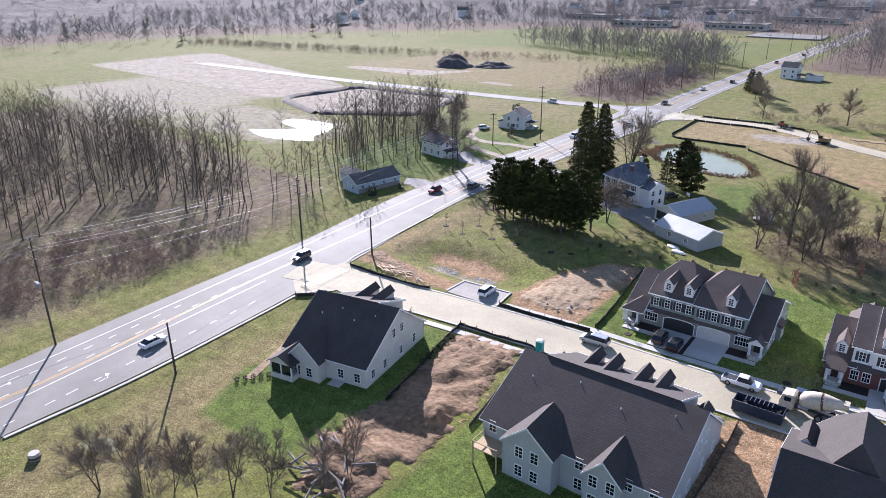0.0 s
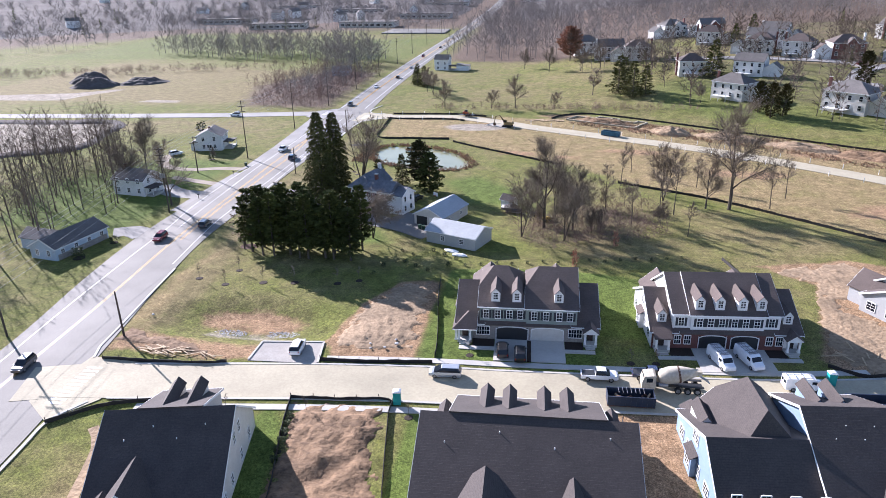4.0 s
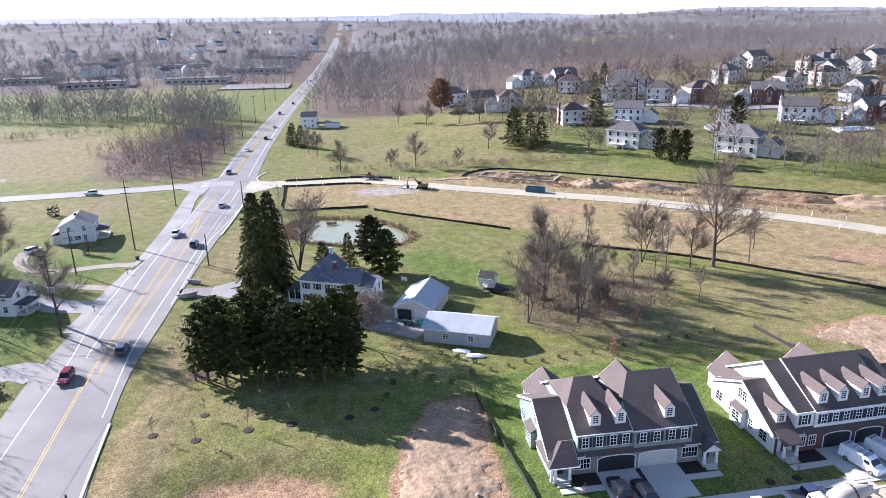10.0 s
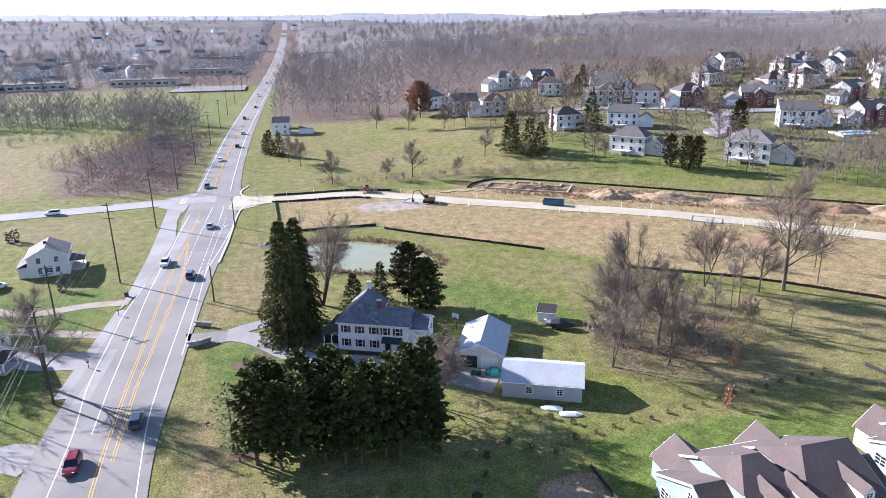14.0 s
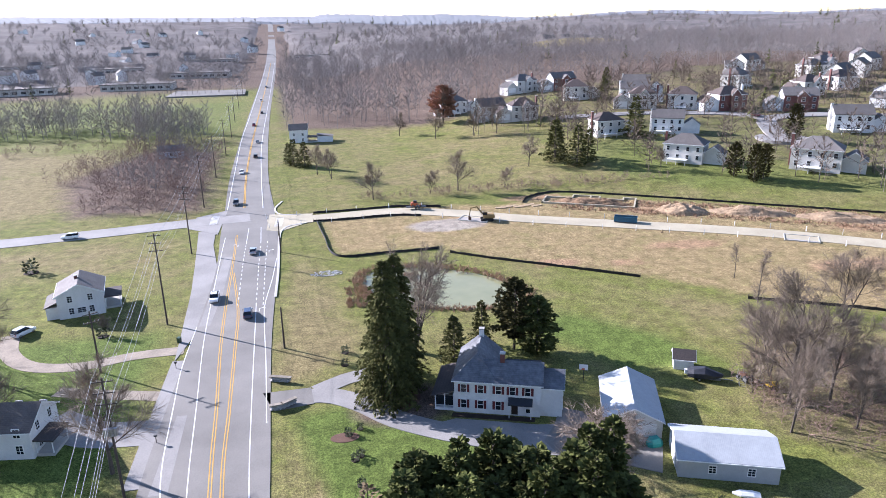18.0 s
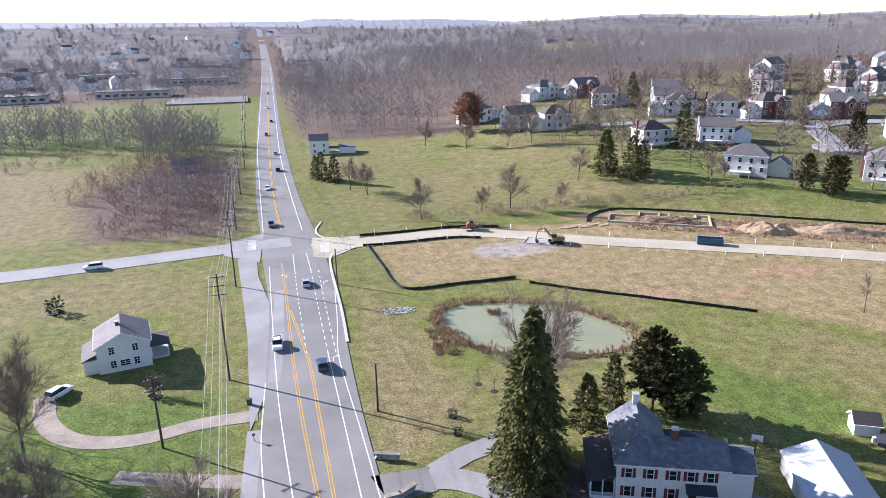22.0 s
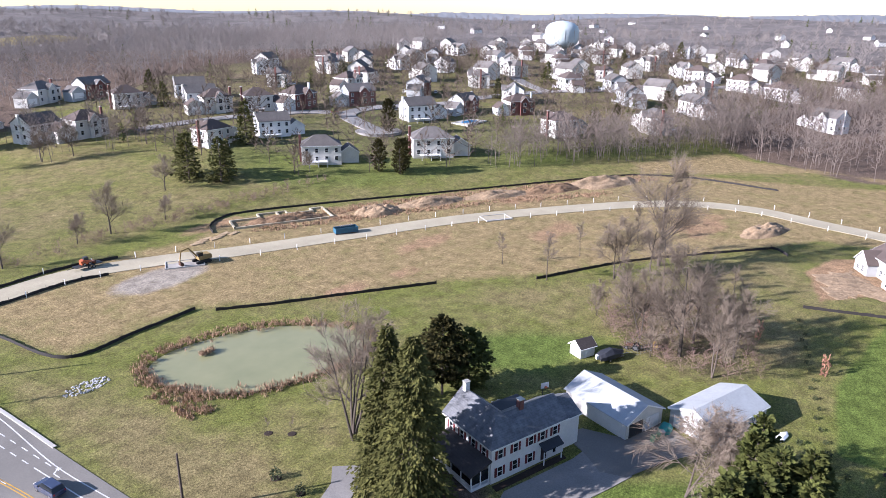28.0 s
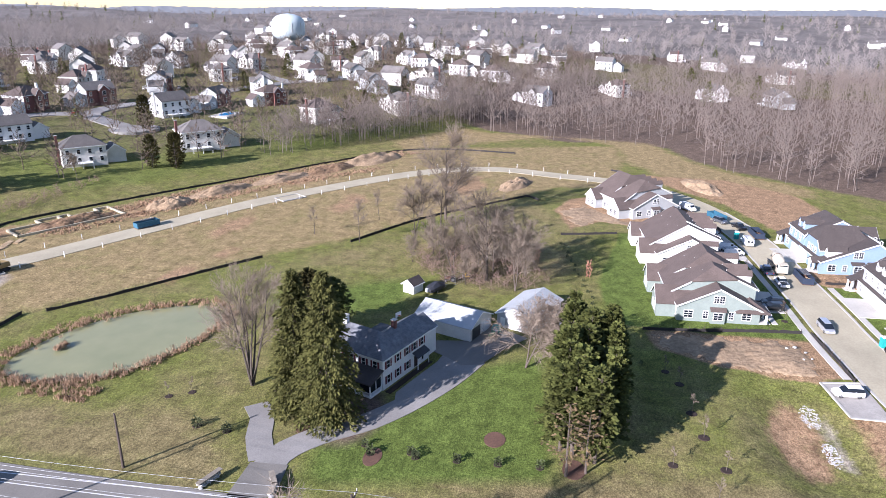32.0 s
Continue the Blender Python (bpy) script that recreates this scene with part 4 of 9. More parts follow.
        if how and how[0] == "open":
            # no room behind: a black panel on the wall stands in for the shade
            part("garage_shade_panel", Mesh().box(a + 0.13, -0.06, 0.02, b - 0.13, -0.02, 2.44), M["black_plastic"], h, "black panel painted as the shade inside an open garage")
        else:
            panel_door(h, ((a + b) / 2, -0.05, 0.03), 0, b - a - 0.3, 2.4, "siding_cream", "garage_door", "cream panelled garage door")
    for x, w in lights:
        window(h, (x, -0.17, 1.75), 0, w, 1.5, bars=(2 if w < 1.6 else 4, 1))
    for x in upper:
        window(up, (x, 0.24 + (0.0 if not blocks else [b[4] for b in blocks if b[0] <= x <= b[1]][-1]), 4.75), 0, 0.85, 1.5, shutters=shutters)
    for x in dormers:
        dormer(h, x, 1.0, 6.45 + slope * 1.2, 1.5, wall if wall != "siding_sage" else "siding_white", roofing, slope)
    for x in low_dormers:
        s2 = (ridge - 3.1) / ry if not blocks else 0.5
        dormer(h, x, 1.6, 3.3 + s2 * 1.6, 1.5, "siding_white", roofing, s2)
    for x0, x1 in porches:
        porch(h, x0, x1, 1.6, roofing, gable=x0 > width / 2)
    if side_windows:
        for x, f in ((-0.01, -90), (width + 0.01, 90)):
            for y, z, wide in ((2.6, 1.6, 1.7), (5.6, 1.6, 0.9), (10.6, 1.6, 0.9), (14.0, 1.6, 1.7), (7.7, 5.0, 0.9), (8.8, 5.0, 0.9)) if blocks else ((3.5, 1.6, 0.9), (8.0, 1.6, 0.9), (13.0, 1.6, 0.9), (16.5, 1.6, 0.9), (7.5, 5.6, 0.9), (10.0, 5.6, 0.9)):
                window(h, (x, y, z), f, wide, 1.5)
            if blocks:
                e = -1 if x < 1 else 1
                bay = part("side_bay", Mesh().box(min(x, x + e * 0.75), 6.9, -foot, max(x, x + e * 0.75), 9.7, 2.7), M[wall], h)
                part("bay_roof", Mesh().slab((x, 6.7, 3.35), (x, 9.9, 3.35), (x + e * 1.0, 9.9, 2.75), (x + e * 1.0, 6.7, 2.75), 0.1), M[roofing], bay)
                window(bay, (x + e * 0.76, 8.3, 1.6), f, 1.7, 1.5)
    n = int(width // 3)
    for i in range(n):
        x = 1.6 + i * (width - 3.2) / (n - 1)
        if not any(a < x < b for a, b, *_ in wings):
            window(h, (x, (depth if not blocks else rear if ux0 < x < ux1 else wing[2]) + 0.01, 1.5), 180, 1.0, 1.5)
            if back > 5:
                window(h, (x, depth + 0.01, 4.5), 180, 1.0, 1.5)
    for a, b, out, eave, peak in wings:
        w = gable_wing(h, a, b, depth - 4 if not blocks else 12, depth + out, -foot, eave, peak, wall, roofing)
        for z in ((1.5, 4.3) if eave > 5 else (1.5,)):
            for x in ((a + b) / 2 - 1.1, (a + b) / 2 + 1.1):
                window(w, (x, depth + out + 0.01, z), 180, 1.0, 1.5)
    # roof vents
    for i in range(4):
        x, y = 3 + i * (width - 6) / 3, ry + 2.2 + (i % 2) * 1.5
        z = ridge - (y - ry) * (ridge - back) / (depth - ry)
        if blocks:
            x, z = ux0 + 2.6 + i * (ux1 - ux0 - 5.2) / 3, 9.9 - (y - ry) * 5.5 / (rear - ry)
        part("roof_vent", Mesh().tube((x, y, z), (x, y, z + 0.42), 0.06, 0.06, 6), M["trim"], h)
    return h


A_M = pose(-6.7, 95.9, 0, 0, 0, 4.5)
A_H = duplex(A_M, "sage green duplex with stone front and brown shingle roof", "siding_sage", "stone", "shingle_brown", depth=18.5, dormers=(6.6, 10.2, 17.3), upper=(5.0, 7.0, 9.0, 10.8, 13.2, 15.2, 17.4, 19.2), shutters="shutter_dark", garages=((6.7, 12.3, "open"), (12.7, 18.3)), lights=((4.5, 2.2), (20.2, 2.2)), porches=((0.2, 2.6), (21.6, 23.8)), wings=((1.6, 8.0, 1.6, 3.1, 5.8), (14.5, 20.5, 1.6, 3.1, 5.8)), blocks=((3.9, 12.2, 0.5, 0.0, 0.0), (11.9, 20.4, 0.5, 1.0, -0.25)))
porch_wing = block(A_H, -0.3, 3.2, -1.5, 4.6, 2.55, 2.75, 2.75, 1.5, 4.4, "siding_sage", "shingle_brown", 0.0, 1.0, inset=1.6, name="corner_porch")
column(porch_wing, -0.1, -1.25, 0.3, 2.6)
B_M = pose(26.0, 97.8, 0, 0, 0, 6.5)
duplex(B_M, "white duplex with red brick front and brown shingle roof", "siding_white", "brick", "shingle_brown", dormers=(7.6, 10.8, 14.4, 17.4), depth=18.5, wings=((1.6, 7.6, 1.5, 3.1, 5.8), (15.5, 21.5, 1.5, 3.1, 5.8)), blocks=((3.4, 7.0, 1.0, 1.0, 0.3), (17.2, 20.6, 1.0, 1.0, 0.3), (6.2, 18.0, 1.0, 1.0, 0.0)), low_dormers=(1.8, 22.2), upper=(4.7, 7.6, 9.4, 11.2, 13.2, 15.0, 16.8, 19.2), shutters="shutter_dark", garages=((7.6, 12.2, "open"), (12.8, 17.4, "open")), lights=((4.2, 1.0), (5.8, 1.0), (19.0, 1.0), (20.6, 1.0)), porches=((0.4, 2.8), (21.4, 23.6)))
C_M = pose(73.2, 104.4, 0, 0, 0, 32)
duplex(C_M, "pale grey unfinished duplex with brown shingle roof on bare soil", "siding_grey", "siding_grey", "shingle_brown", dormers=(8, 11, 14, 17), depth=18.5, wings=((1.6, 8.0, 1.6, 3.1, 5.8), (15.0, 21.0, 1.6, 3.1, 5.8)), blocks=((3.9, 12.2, 0.5, 0.0, 0.0), (11.9, 20.4, 0.5, 1.0, -0.25)), low_dormers=(1.6, 22.4), upper=(5.0, 8.0, 11.0, 14.0, 17.0), garages=((7.4, 12.0), (12.6, 17.2)), lights=((4.6, 1.6), (19.4, 1.6)), porches=((0.4, 2.8), (21.2, 23.6)))
D2_M = pose(20.0, 70.6, 0, 0, 0, 184)
duplex(D2_M, "grey sided duplex with almost black shingle roof and rear gables", "siding_grey", "siding_grey", "shingle_dark", width=25, depth=20.5, dormers=(7.5, 10.4, 14.8, 17.7), low_dormers=(1.8, 23.2), upper=(5.0, 8.0, 11.0, 14.0, 17.0, 20.0), garages=((7.4, 12.2), (12.8, 17.6)), lights=((4.6, 1.6), (20.4, 1.6)), porches=((0.4, 2.8), (22.0, 24.6)), ridge=10.2, back=5.2, wings=((5.0, 9.6, 1.6, 5.2, 7.6), (13.5, 20.5, 2.2, 5.4, 8.4)))
D3_M = pose(53.0, 78.6, 0, 0, 0, 187)
D3_H = duplex(D3_M, "blue duplex under construction with brown shingle roof", "siding_blue", "siding_blue", "shingle_dark", width=25.4, depth=18.8, blocks=((3.6, 13.6, 1.0, 1.0, 0.0),), dormers=(7.5, 10.3), low_dormers=(1.8, 23.6), upper=(5.0, 8.0, 11.0), garages=((7.4, 12.2), (12.8, 17.6)), lights=((4.6, 1.6), (20.4, 1.6)), porches=((0.4, 2.8), (22.0, 24.6)), ridge=10.4, back=5.2, rear=19.0, wing=(12.4, 8.0, 19.6), wings=((3.5, 9.0, 1.8, 4.0, 6.6),))
# a tall hipped mass with its ridge across the street's line
cross = block(D3_H, 0.5, 13.6, 0, 9.2, 3.0, 5.4, 5.4, 4.6, 10.2, "siding_blue", "shingle_dark", 0.4, 0.0)
cross.matrix_basis = pose(22.7, 0, 0, 0, 0, 90)
for wy in (2.6, 4.6, 6.6):
    window(cross, (0.49, wy, 4.3), -90, 0.85, 1.4)
D1_M = pose(-30.6, 66.2, 0, 0, 0, 194)
D1_H = duplex(D1_M, "cream sided house with dark shingle roof beside the junction", "siding_cream", "stone", "shingle_dark", width=15.5, depth=18.5, dormers=(6.0, 9.0), upper=(5.5, 9.5), upper_x=(4.0, 11.5), garages=((4.6, 9.4),), lights=((11.0, 1.8),), porches=((12.4, 14.6),), ridge=9.2, back=3.6, wings=((7.4, 13.4, 2.0, 3.6, 6.6),), name="detached_house")
sp = part("screened_porch", Mesh().box(11.4, 17.2, 0, 15.6, 22.2, 0.9), M["siding_cream"], D1_H, "cream porch with wide dark screens")
part("porch_roof", Mesh().slab((11.0, 16.8, 3.0), (13.5, 16.8, 4.5), (13.5, 22.6, 4.5), (11.0, 22.6, 3.0), 0.14).slab((13.5, 16.8, 4.5), (16.0, 16.8, 3.0), (16.0, 22.6, 3.0), (13.5, 22.6, 4.5), 0.14), M["shingle_dark"], sp)
part("pediment", Mesh().sweep([(11.4, 2.75), (15.6, 2.75), (15.6, 3.05), (13.5, 4.3), (11.4, 3.05)], "y", 22.0, 22.15), M["siding_cream"], sp)
for px, py in ((11.5, 22.1), (13.5, 22.1), (15.5, 22.1), (15.5, 19.8), (15.5, 17.4), (11.5, 20.6)):
    part("post", Mesh().box(px - 0.1, py - 0.1, 0.9, px + 0.1, py + 0.1, 2.8), M["trim"], sp)
part("screen", Mesh().box(11.6, 22.03, 0.95, 15.4, 22.06, 2.75), M["glass"], sp, "dark insect screen")
part("screen", Mesh().box(15.44, 17.5, 0.95, 15.47, 22.0, 2.75), M["glass"], sp, "dark insect screen")


# ---- the farm and the older houses ----
def hip_roof(parent, x0, x1, y0, y1, eave, peak, material, over=0.4, name="roof", left=True, right=True):
    """A hipped roof, its ridge along the longer side."""
    a, b, c, d = x0 - over, x1 + over, y0 - over, y1 + over
    me = Mesh()
    if b - a >= d - c:
        ym, r = (c + d) / 2, (d - c) / 2
        p, q = (a + (r if left else 0), ym, peak), (b - (r if right else 0), ym, peak)
        me.face((a, c, eave), (b, c, eave), q, p).face((b, d, eave), (a, d, eave), p, q).face((a, d, eave), (a, c, eave), p).face((b, c, eave), (b, d, eave), q)
    else:
        xm, r = (a + b) / 2, (b - a) / 2
        p, q = (xm, c + (r if left else 0), peak), (xm, d - (r if right else 0), peak)
        me.face((a, d, eave), (a, c, eave), p, q).face((b, c, eave), (b, d, eave), q, p).face((a, c, eave), (b, c, eave), p).face((b, d, eave), (a, d, eave), q)
    me.face((a, c, eave), (a, d, eave), (b, d, eave), (b, c, eave))
    ob = part(name, me, M[material], parent)
    part("fascia", Mesh().box(a, c, eave - 0.22, b, d, eave - 0.01), M["trim"], ob)
    return ob


def chimney(parent, x, y, z0, z1, w=0.75, material="brick"):
    c = part("chimney", Mesh().box(x - w / 2, y - w / 2, z0, x + w / 2, y + w / 2, z1), M[material], parent)
    part("chimney_cap", Mesh().box(x - w / 2 - 0.08, y - w / 2 - 0.08, z1, x + w / 2 + 0.08, y + w / 2 + 0.08, z1 + 0.14), M["concrete"], c)


def farmhouse():
    h = thing("farmhouse", pose(-48.4, 162.4, 0, 0, 0, -19.5), "white two-storey farmhouse with slate roof and red shutters", "house")
    part("wall", Mesh().box(0, 0, 0, 13.6, 6.2, 5.7), M["siding_white"], h)
    part("rear_wall", Mesh().box(0.02, 6.2, 0, 6.6, 10.8, 5.7), M["siding_white"], h)
    add = part("side_addition", Mesh().sweep([(0.5, 0), (6.4, 0), (6.4, 5.0), (3.45, 6.7), (0.5, 5.0)], "x", 13.6, 17.0), M["siding_white"], h)
    gable_roof(add, 13.7, 17.0, 0.5, 6.4, 5.0, 3.45, 6.7, "slate", over=0.25, name="addition_roof")
    hip_roof(h, 0, 13.6, 0, 6.2, 5.7, 8.1, "slate", name="front_roof", right=False)
    part("gable_wall", Mesh().sweep([(-0.3, 5.5), (6.5, 5.5), (3.1, 7.95)], "x", 13.4, 13.6), M["siding_white"], h)
    hip_roof(h, 0, 6.6, 0.1, 10.8, 5.72, 8.9, "slate", name="wing_roof", right=False)
    part("gable_wall", Mesh().sweep([(-0.3, 5.5), (6.9, 5.5), (3.3, 8.7)], "y", 10.6, 10.8), M["siding_white"], h)
    chimney(h, 3.3, 10.2, 7.6, 10.0, 0.75, "siding_white")
    chimney(h, 7.4, 3.0, 7.4, 9.3)
    flat = part("flat_addition", Mesh().box(6.62, 6.22, 0, 13.2, 10.2, 4.3), M["siding_white"], h)
    part("flat_roof", Mesh().box(6.62, 6.22, 4.3, 13.5, 10.5, 4.5), M["shutter_dark"], flat)
    for x in (1.5, 4.2, 7.0, 9.2, 11.6):
        window(h, (x, -0.01, 4.35), 0, 0.8, 1.35, shutters="shutter_red", bars=(0, 1))
    for x in (1.5, 4.2, 7.0):
        window(h, (x, -0.01, 1.6), 0, 0.8, 1.45, shutters="shutter_red", bars=(0, 1))
    window(h, (11.7, -0.01, 1.0), 0, 0.6, 0.7, bars=(0, 0))
    panel_door(h, (9.6, -0.02, 0.25), 0, 1.0, 2.1, "door_dark", "front_door", "dark front door")
    hood = part("door_hood", Mesh().slab((8.6, -1.2, 2.55), (12.4, -1.2, 2.55), (12.4, 0, 3.25), (8.6, 0, 3.25), 0.15), M["shutter_dark"], h, "dark shingled hood over the door")
    for x in (8.8, 12.2):
        part("post", Mesh().box(x - 0.06, -1.1, 0, x + 0.06, -0.98, 2.5), M["trim"], hood)
    for y in (1.6, 4.0, 6.6, 9.2):
        window(h, (-0.01, y, 4.35), -90, 0.8, 1.35, shutters="shutter_red", bars=(0, 1))
    for y in (2.0, 4.6):
        for z in (1.5, 4.0):
            window(h, (17.01, y, z), 90, 0.8, 1.3, bars=(0, 1))
    # screened side porch
    p = part("porch", Mesh().box(-3.2, 0.2, 0, -0.02, 9.4, 0.4), M["trim"], h)
    part("porch_roof", Mesh().slab((-3.7, -0.2, 2.75), (-0.02, -0.2, 3.9), (-0.02, 9.8, 3.9), (-3.7, 9.8, 2.75), 0.18), M["shingle_dark"], p, "dark shingled porch roof")
    for y in (0.35, 2.6, 4.9, 7.1, 9.25):
        part("post", Mesh().box(-3.2, y - 0.08, 0.4, -3.04, y + 0.08, 2.75), M["trim"], p)
    for x in (-1.6, -0.15):
        part("post", Mesh().box(x - 0.08, 0.25, 0.4, x + 0.08, 0.41, 3.1), M["trim"], p)
    part("screen", Mesh().box(-3.11, 0.4, 0.9, -3.09, 9.2, 2.6), M["glass"], p, "dark insect screen")
    part("screen", Mesh().box(-3.0, 0.3, 0.9, -0.2, 0.32, 2.6), M["glass"], p, "dark insect screen")
    part("rail", Mesh().box(-3.16, 0.3, 0.82, -3.06, 9.3, 0.9).box(-3.1, 0.26, 0.82, -0.1, 0.36, 0.9), M["trim"], p)
    return h


farmhouse()


def outbuilding(name, m, label, w, d, eave, peak, wall, roofing, axis="x"):
    b = thing(name, m, label, "shed")
    if axis == "x":
        part("wall", Mesh().sweep([(0, 0), (d, 0), (d, eave), (d / 2, peak), (0, eave)], "x", 0, w), M[wall], b)
        gable_roof(b, 0, w, 0, d, eave, d / 2, peak, roofing, over=0.3)
    else:
        part("wall", Mesh().sweep([(0, 0), (w, 0), (w, eave), (w / 2, peak), (0, eave)], "y", 0, d), M[wall], b)
        s = (peak - eave) / (w / 2)
        o = 0.3
        me = Mesh().slab((-o, -o, eave - s * o + 0.16), (w / 2, -o, peak + 0.16), (w / 2, d + o, peak + 0.16), (-o, d + o, eave - s * o + 0.16), 0.12)
        me.slab((w / 2, -o, peak + 0.16), (w + o, -o, eave - s * o + 0.16), (w + o, d + o, eave - s * o + 0.16), (w / 2, d + o, peak + 0.16), 0.12)
        part("roof", me, M[roofing], b)
        for y in (-o - 0.04, d + o):
            tm = Mesh().sweep([(-o, eave - s * o - 0.05), (w / 2, peak - 0.05), (w / 2, peak + 0.15), (-o, eave - s * o + 0.15)], "y", y, y + 0.04)
            tm.sweep([(w + o, eave - s * o - 0.05), (w / 2, peak - 0.05), (w / 2, peak + 0.15), (w + o, eave - s * o + 0.15)], "y", y, y + 0.04)
            part("rake_board", tm, M["trim"], b)
    return b


shed = outbuilding("long_shed", pose(-21.9, 139.9, 0, 0, 0, -19.7), "long grey shed with white ribbed metal roof", 13.0, 8.2, 2.9, 4.5, "siding_grey", "metal_roof")
for wx in (4.4, 9.4):
    window(shed, (wx, -0.01, 1.6), 0, 0.9, 1.1)
panel_door(shed, (-0.02, 3.9, 0.03), -90, 3.4, 2.5, "siding_white", "garage_door", "white sectional door")
panel_door(shed, (-0.02, 6.9, 0.03), -90, 1.0, 2.1, "trim", "side_door")
gar = outbuilding("garage", pose(-27.6, 151.5, 0, 0, 0, -19.5), "white open garage with pale metal roof", 8.4, 12.6, 2.75, 4.7, "siding_cream", "metal_roof_y", "y")
# the open bay's shade is a black panel on the gable wall
part("garage_shade_panel", Mesh().box(0.7, -0.05, 0.02, 3.8, -0.02, 2.4), M["black_plastic"], gar, "black panel painted as the shade in an open bay")
panel_door(gar, (6.0, -0.04, 0.03), 0, 3.0, 2.3, "siding_white", "garage_door")
for wy in (3.0, 9.0):
    window(gar, (8.41, wy, 1.6), 90, 0.8, 0.8, bars=(1, 1))


def old_house(name, m, label, w, d, eave, peak, wall, roofing, storeys=2, shutters=None, porch_at=None):
    h = thing(name, m, label, "house")
    part("wall", Mesh().sweep([(0, 0), (d, 0), (d, eave), (d / 2, peak), (0, eave)], "x", 0, w), M[wall], h)
    gable_roof(h, 0, w, 0, d, eave, d / 2, peak, roofing)
    n = max(2, int(w // 3.2))
    for s in range(storeys):
        for i in range(n):
            x = w * (i + 0.5) / n
            window(h, (x, -0.01, 1.6 + 2.7 * s), 0, 0.95, 1.35, shutters=shutters)
            window(h, (x, d + 0.01, 1.6 + 2.7 * s), 180, 0.95, 1.35)
        for y in (d * 0.28, d * 0.72):
            window(h, (-0.01, y, 1.6 + 2.7 * s), -90, 0.9, 1.35, shutters=shutters)
            window(h, (w + 0.01, y, 1.6 + 2.7 * s), 90, 0.9, 1.35, shutters=shutters)
    if porch_at:
        x0, y0, x1, y1 = porch_at
        p = part("porch", Mesh().box(x0, y0, 0, x1, y1, 0.5), M["concrete"], h)
        part("porch_roof", Mesh().slab((x0 - 0.3, y0 - 0.3, 2.9), (x1 + 0.3, y0 - 0.3, 2.7), (x1 + 0.3, y1 + 0.3, 2.7), (x0 - 0.3, y1 + 0.3, 2.9), 0.2), M["shingle_dark"], p, "dark shingled porch roof")
        for x, y in ((x0 + 0.1, y0 + 0.1), (x1 - 0.1, y0 + 0.1), (x1 - 0.1, y1 - 0.1), (x0 + 0.1, y1 - 0.1)):
            part("post", Mesh().box(x - 0.07, y - 0.07, 0.5, x + 0.07, y + 0.07, 2.7), M["trim"], p)
    return h


WH = old_house("white_house", pose(-115.0, 217.3, 0, 0, 0, 103.4), "white two-storey house with grey roof and side porch", 9.4, 9.0, 5.2, 7.4, "siding_white", "shingle_grey", porch_at=(2.4, -3.2, 8.6, -0.05))
part("side_room", Mesh().box(0.8, 9.07, 0, 8.4, 11.4, 2.7), M["siding_white"], WH)
part("lean_roof", Mesh().slab((0.5, 9.07, 3.9), (8.7, 9.07, 3.9), (8.7, 11.7, 2.8), (0.5, 11.7, 2.8), 0.18), M["shingle_grey"], WH)
window(WH, (-0.01, 4.5, 1.6), -90, 1.6, 1.1)
chimney(WH, 4.5, 5.0, 6.9, 8.0, 0.6)
SW = old_house("cottage", pose(-121.5, 164.0, 0, 0, 0, -8), "white cottage with dark grey roof and screened porch", 11.0, 8.0, 4.6, 7.0, "siding_white", "shingle_grey", porch_at=(11.05, 0.6, 13.6, 5.0))
chimney(SW, 1.2, 5.0, 5.4, 8.0, 0.7)
RA = old_house("ranch_house", pose(-102.2, 115.6, 0, 0, 0, 82), "low ranch house with grey roof among lawn", 15.5, 7.6, 2.9, 4.9, "siding_pale_blue", "shingle_grey", 1)
part("stone_front", Mesh().box(0.5, -0.14, 0, 15.0, -0.01, 1.3), M["stone"], RA)
gable_wing(RA, 4.0, 9.5, 6.0, 15.0, 0, 2.8, 4.4, "siding_pale_blue", "shingle_grey")
FH = old_house("far_farmhouse", pose(-81.0, 431.0, gz(-75, 432), 0, 0, -3), "pale blue two-storey house with additions beyond the junction", 9.0, 8.0, 6.6, 9.2, "siding_white", "shingle_grey", porch_at=(9.1, 0, 14.0, 6.0))
part("side_room", Mesh().box(14.1, 0.5, 0, 22, 6.5, 3.0), M["siding_white"], FH)
part("lean_roof", Mesh().slab((13.8, 0.2, 3.9), (22.3, 0.2, 3.0), (22.3, 6.8, 3.0), (13.8, 6.8, 3.9), 0.2), M["shingle_grey"], FH)
old_house("old_barn", pose(-140.0, 404.0, gz(-135, 404), 0, 0, 8), "low grey weathered barn among brush", 11, 8, 3.0, 5.2, "siding_pale_blue", "shingle_grey", 1)


# ---- trees ----
def limb(me, rng, a, way, length, r, sides, bend=0.12, pieces=2):
    """A tapered, slightly crooked limb; returns points along it with their directions."""
    pts, p, d = [], Vector(a), Vector(way).normalized()
    for i in range(pieces):
        q = p + d * (length / pieces)
        r0, r1 = r * (1 - 0.75 * i / pieces), r * (1 - 0.75 * (i + 1) / pieces)
        me.tube(p, q, r0, r1, sides, cap=False)
        for k in (0.35, 0.7, 1.0):
            pts.append((p.lerp(q, k), d.copy(), r0 + (r1 - r0) * k))
        p = q
        d = (d + Vector((rng.uniform(-1, 1), rng.uniform(-1, 1), rng.uniform(-0.5, 1))) * bend).normalized()
    return pts


def sprout(rng, way, angle):
    """A direction at an angle to another, turned at random about it."""
    u = way.orthogonal().normalized()
    u.rotate(Matrix.Rotation(rng.uniform(0, 2 * math.pi), 3, way))
    return (way * math.cos(angle) + u * math.sin(angle)).normalized()


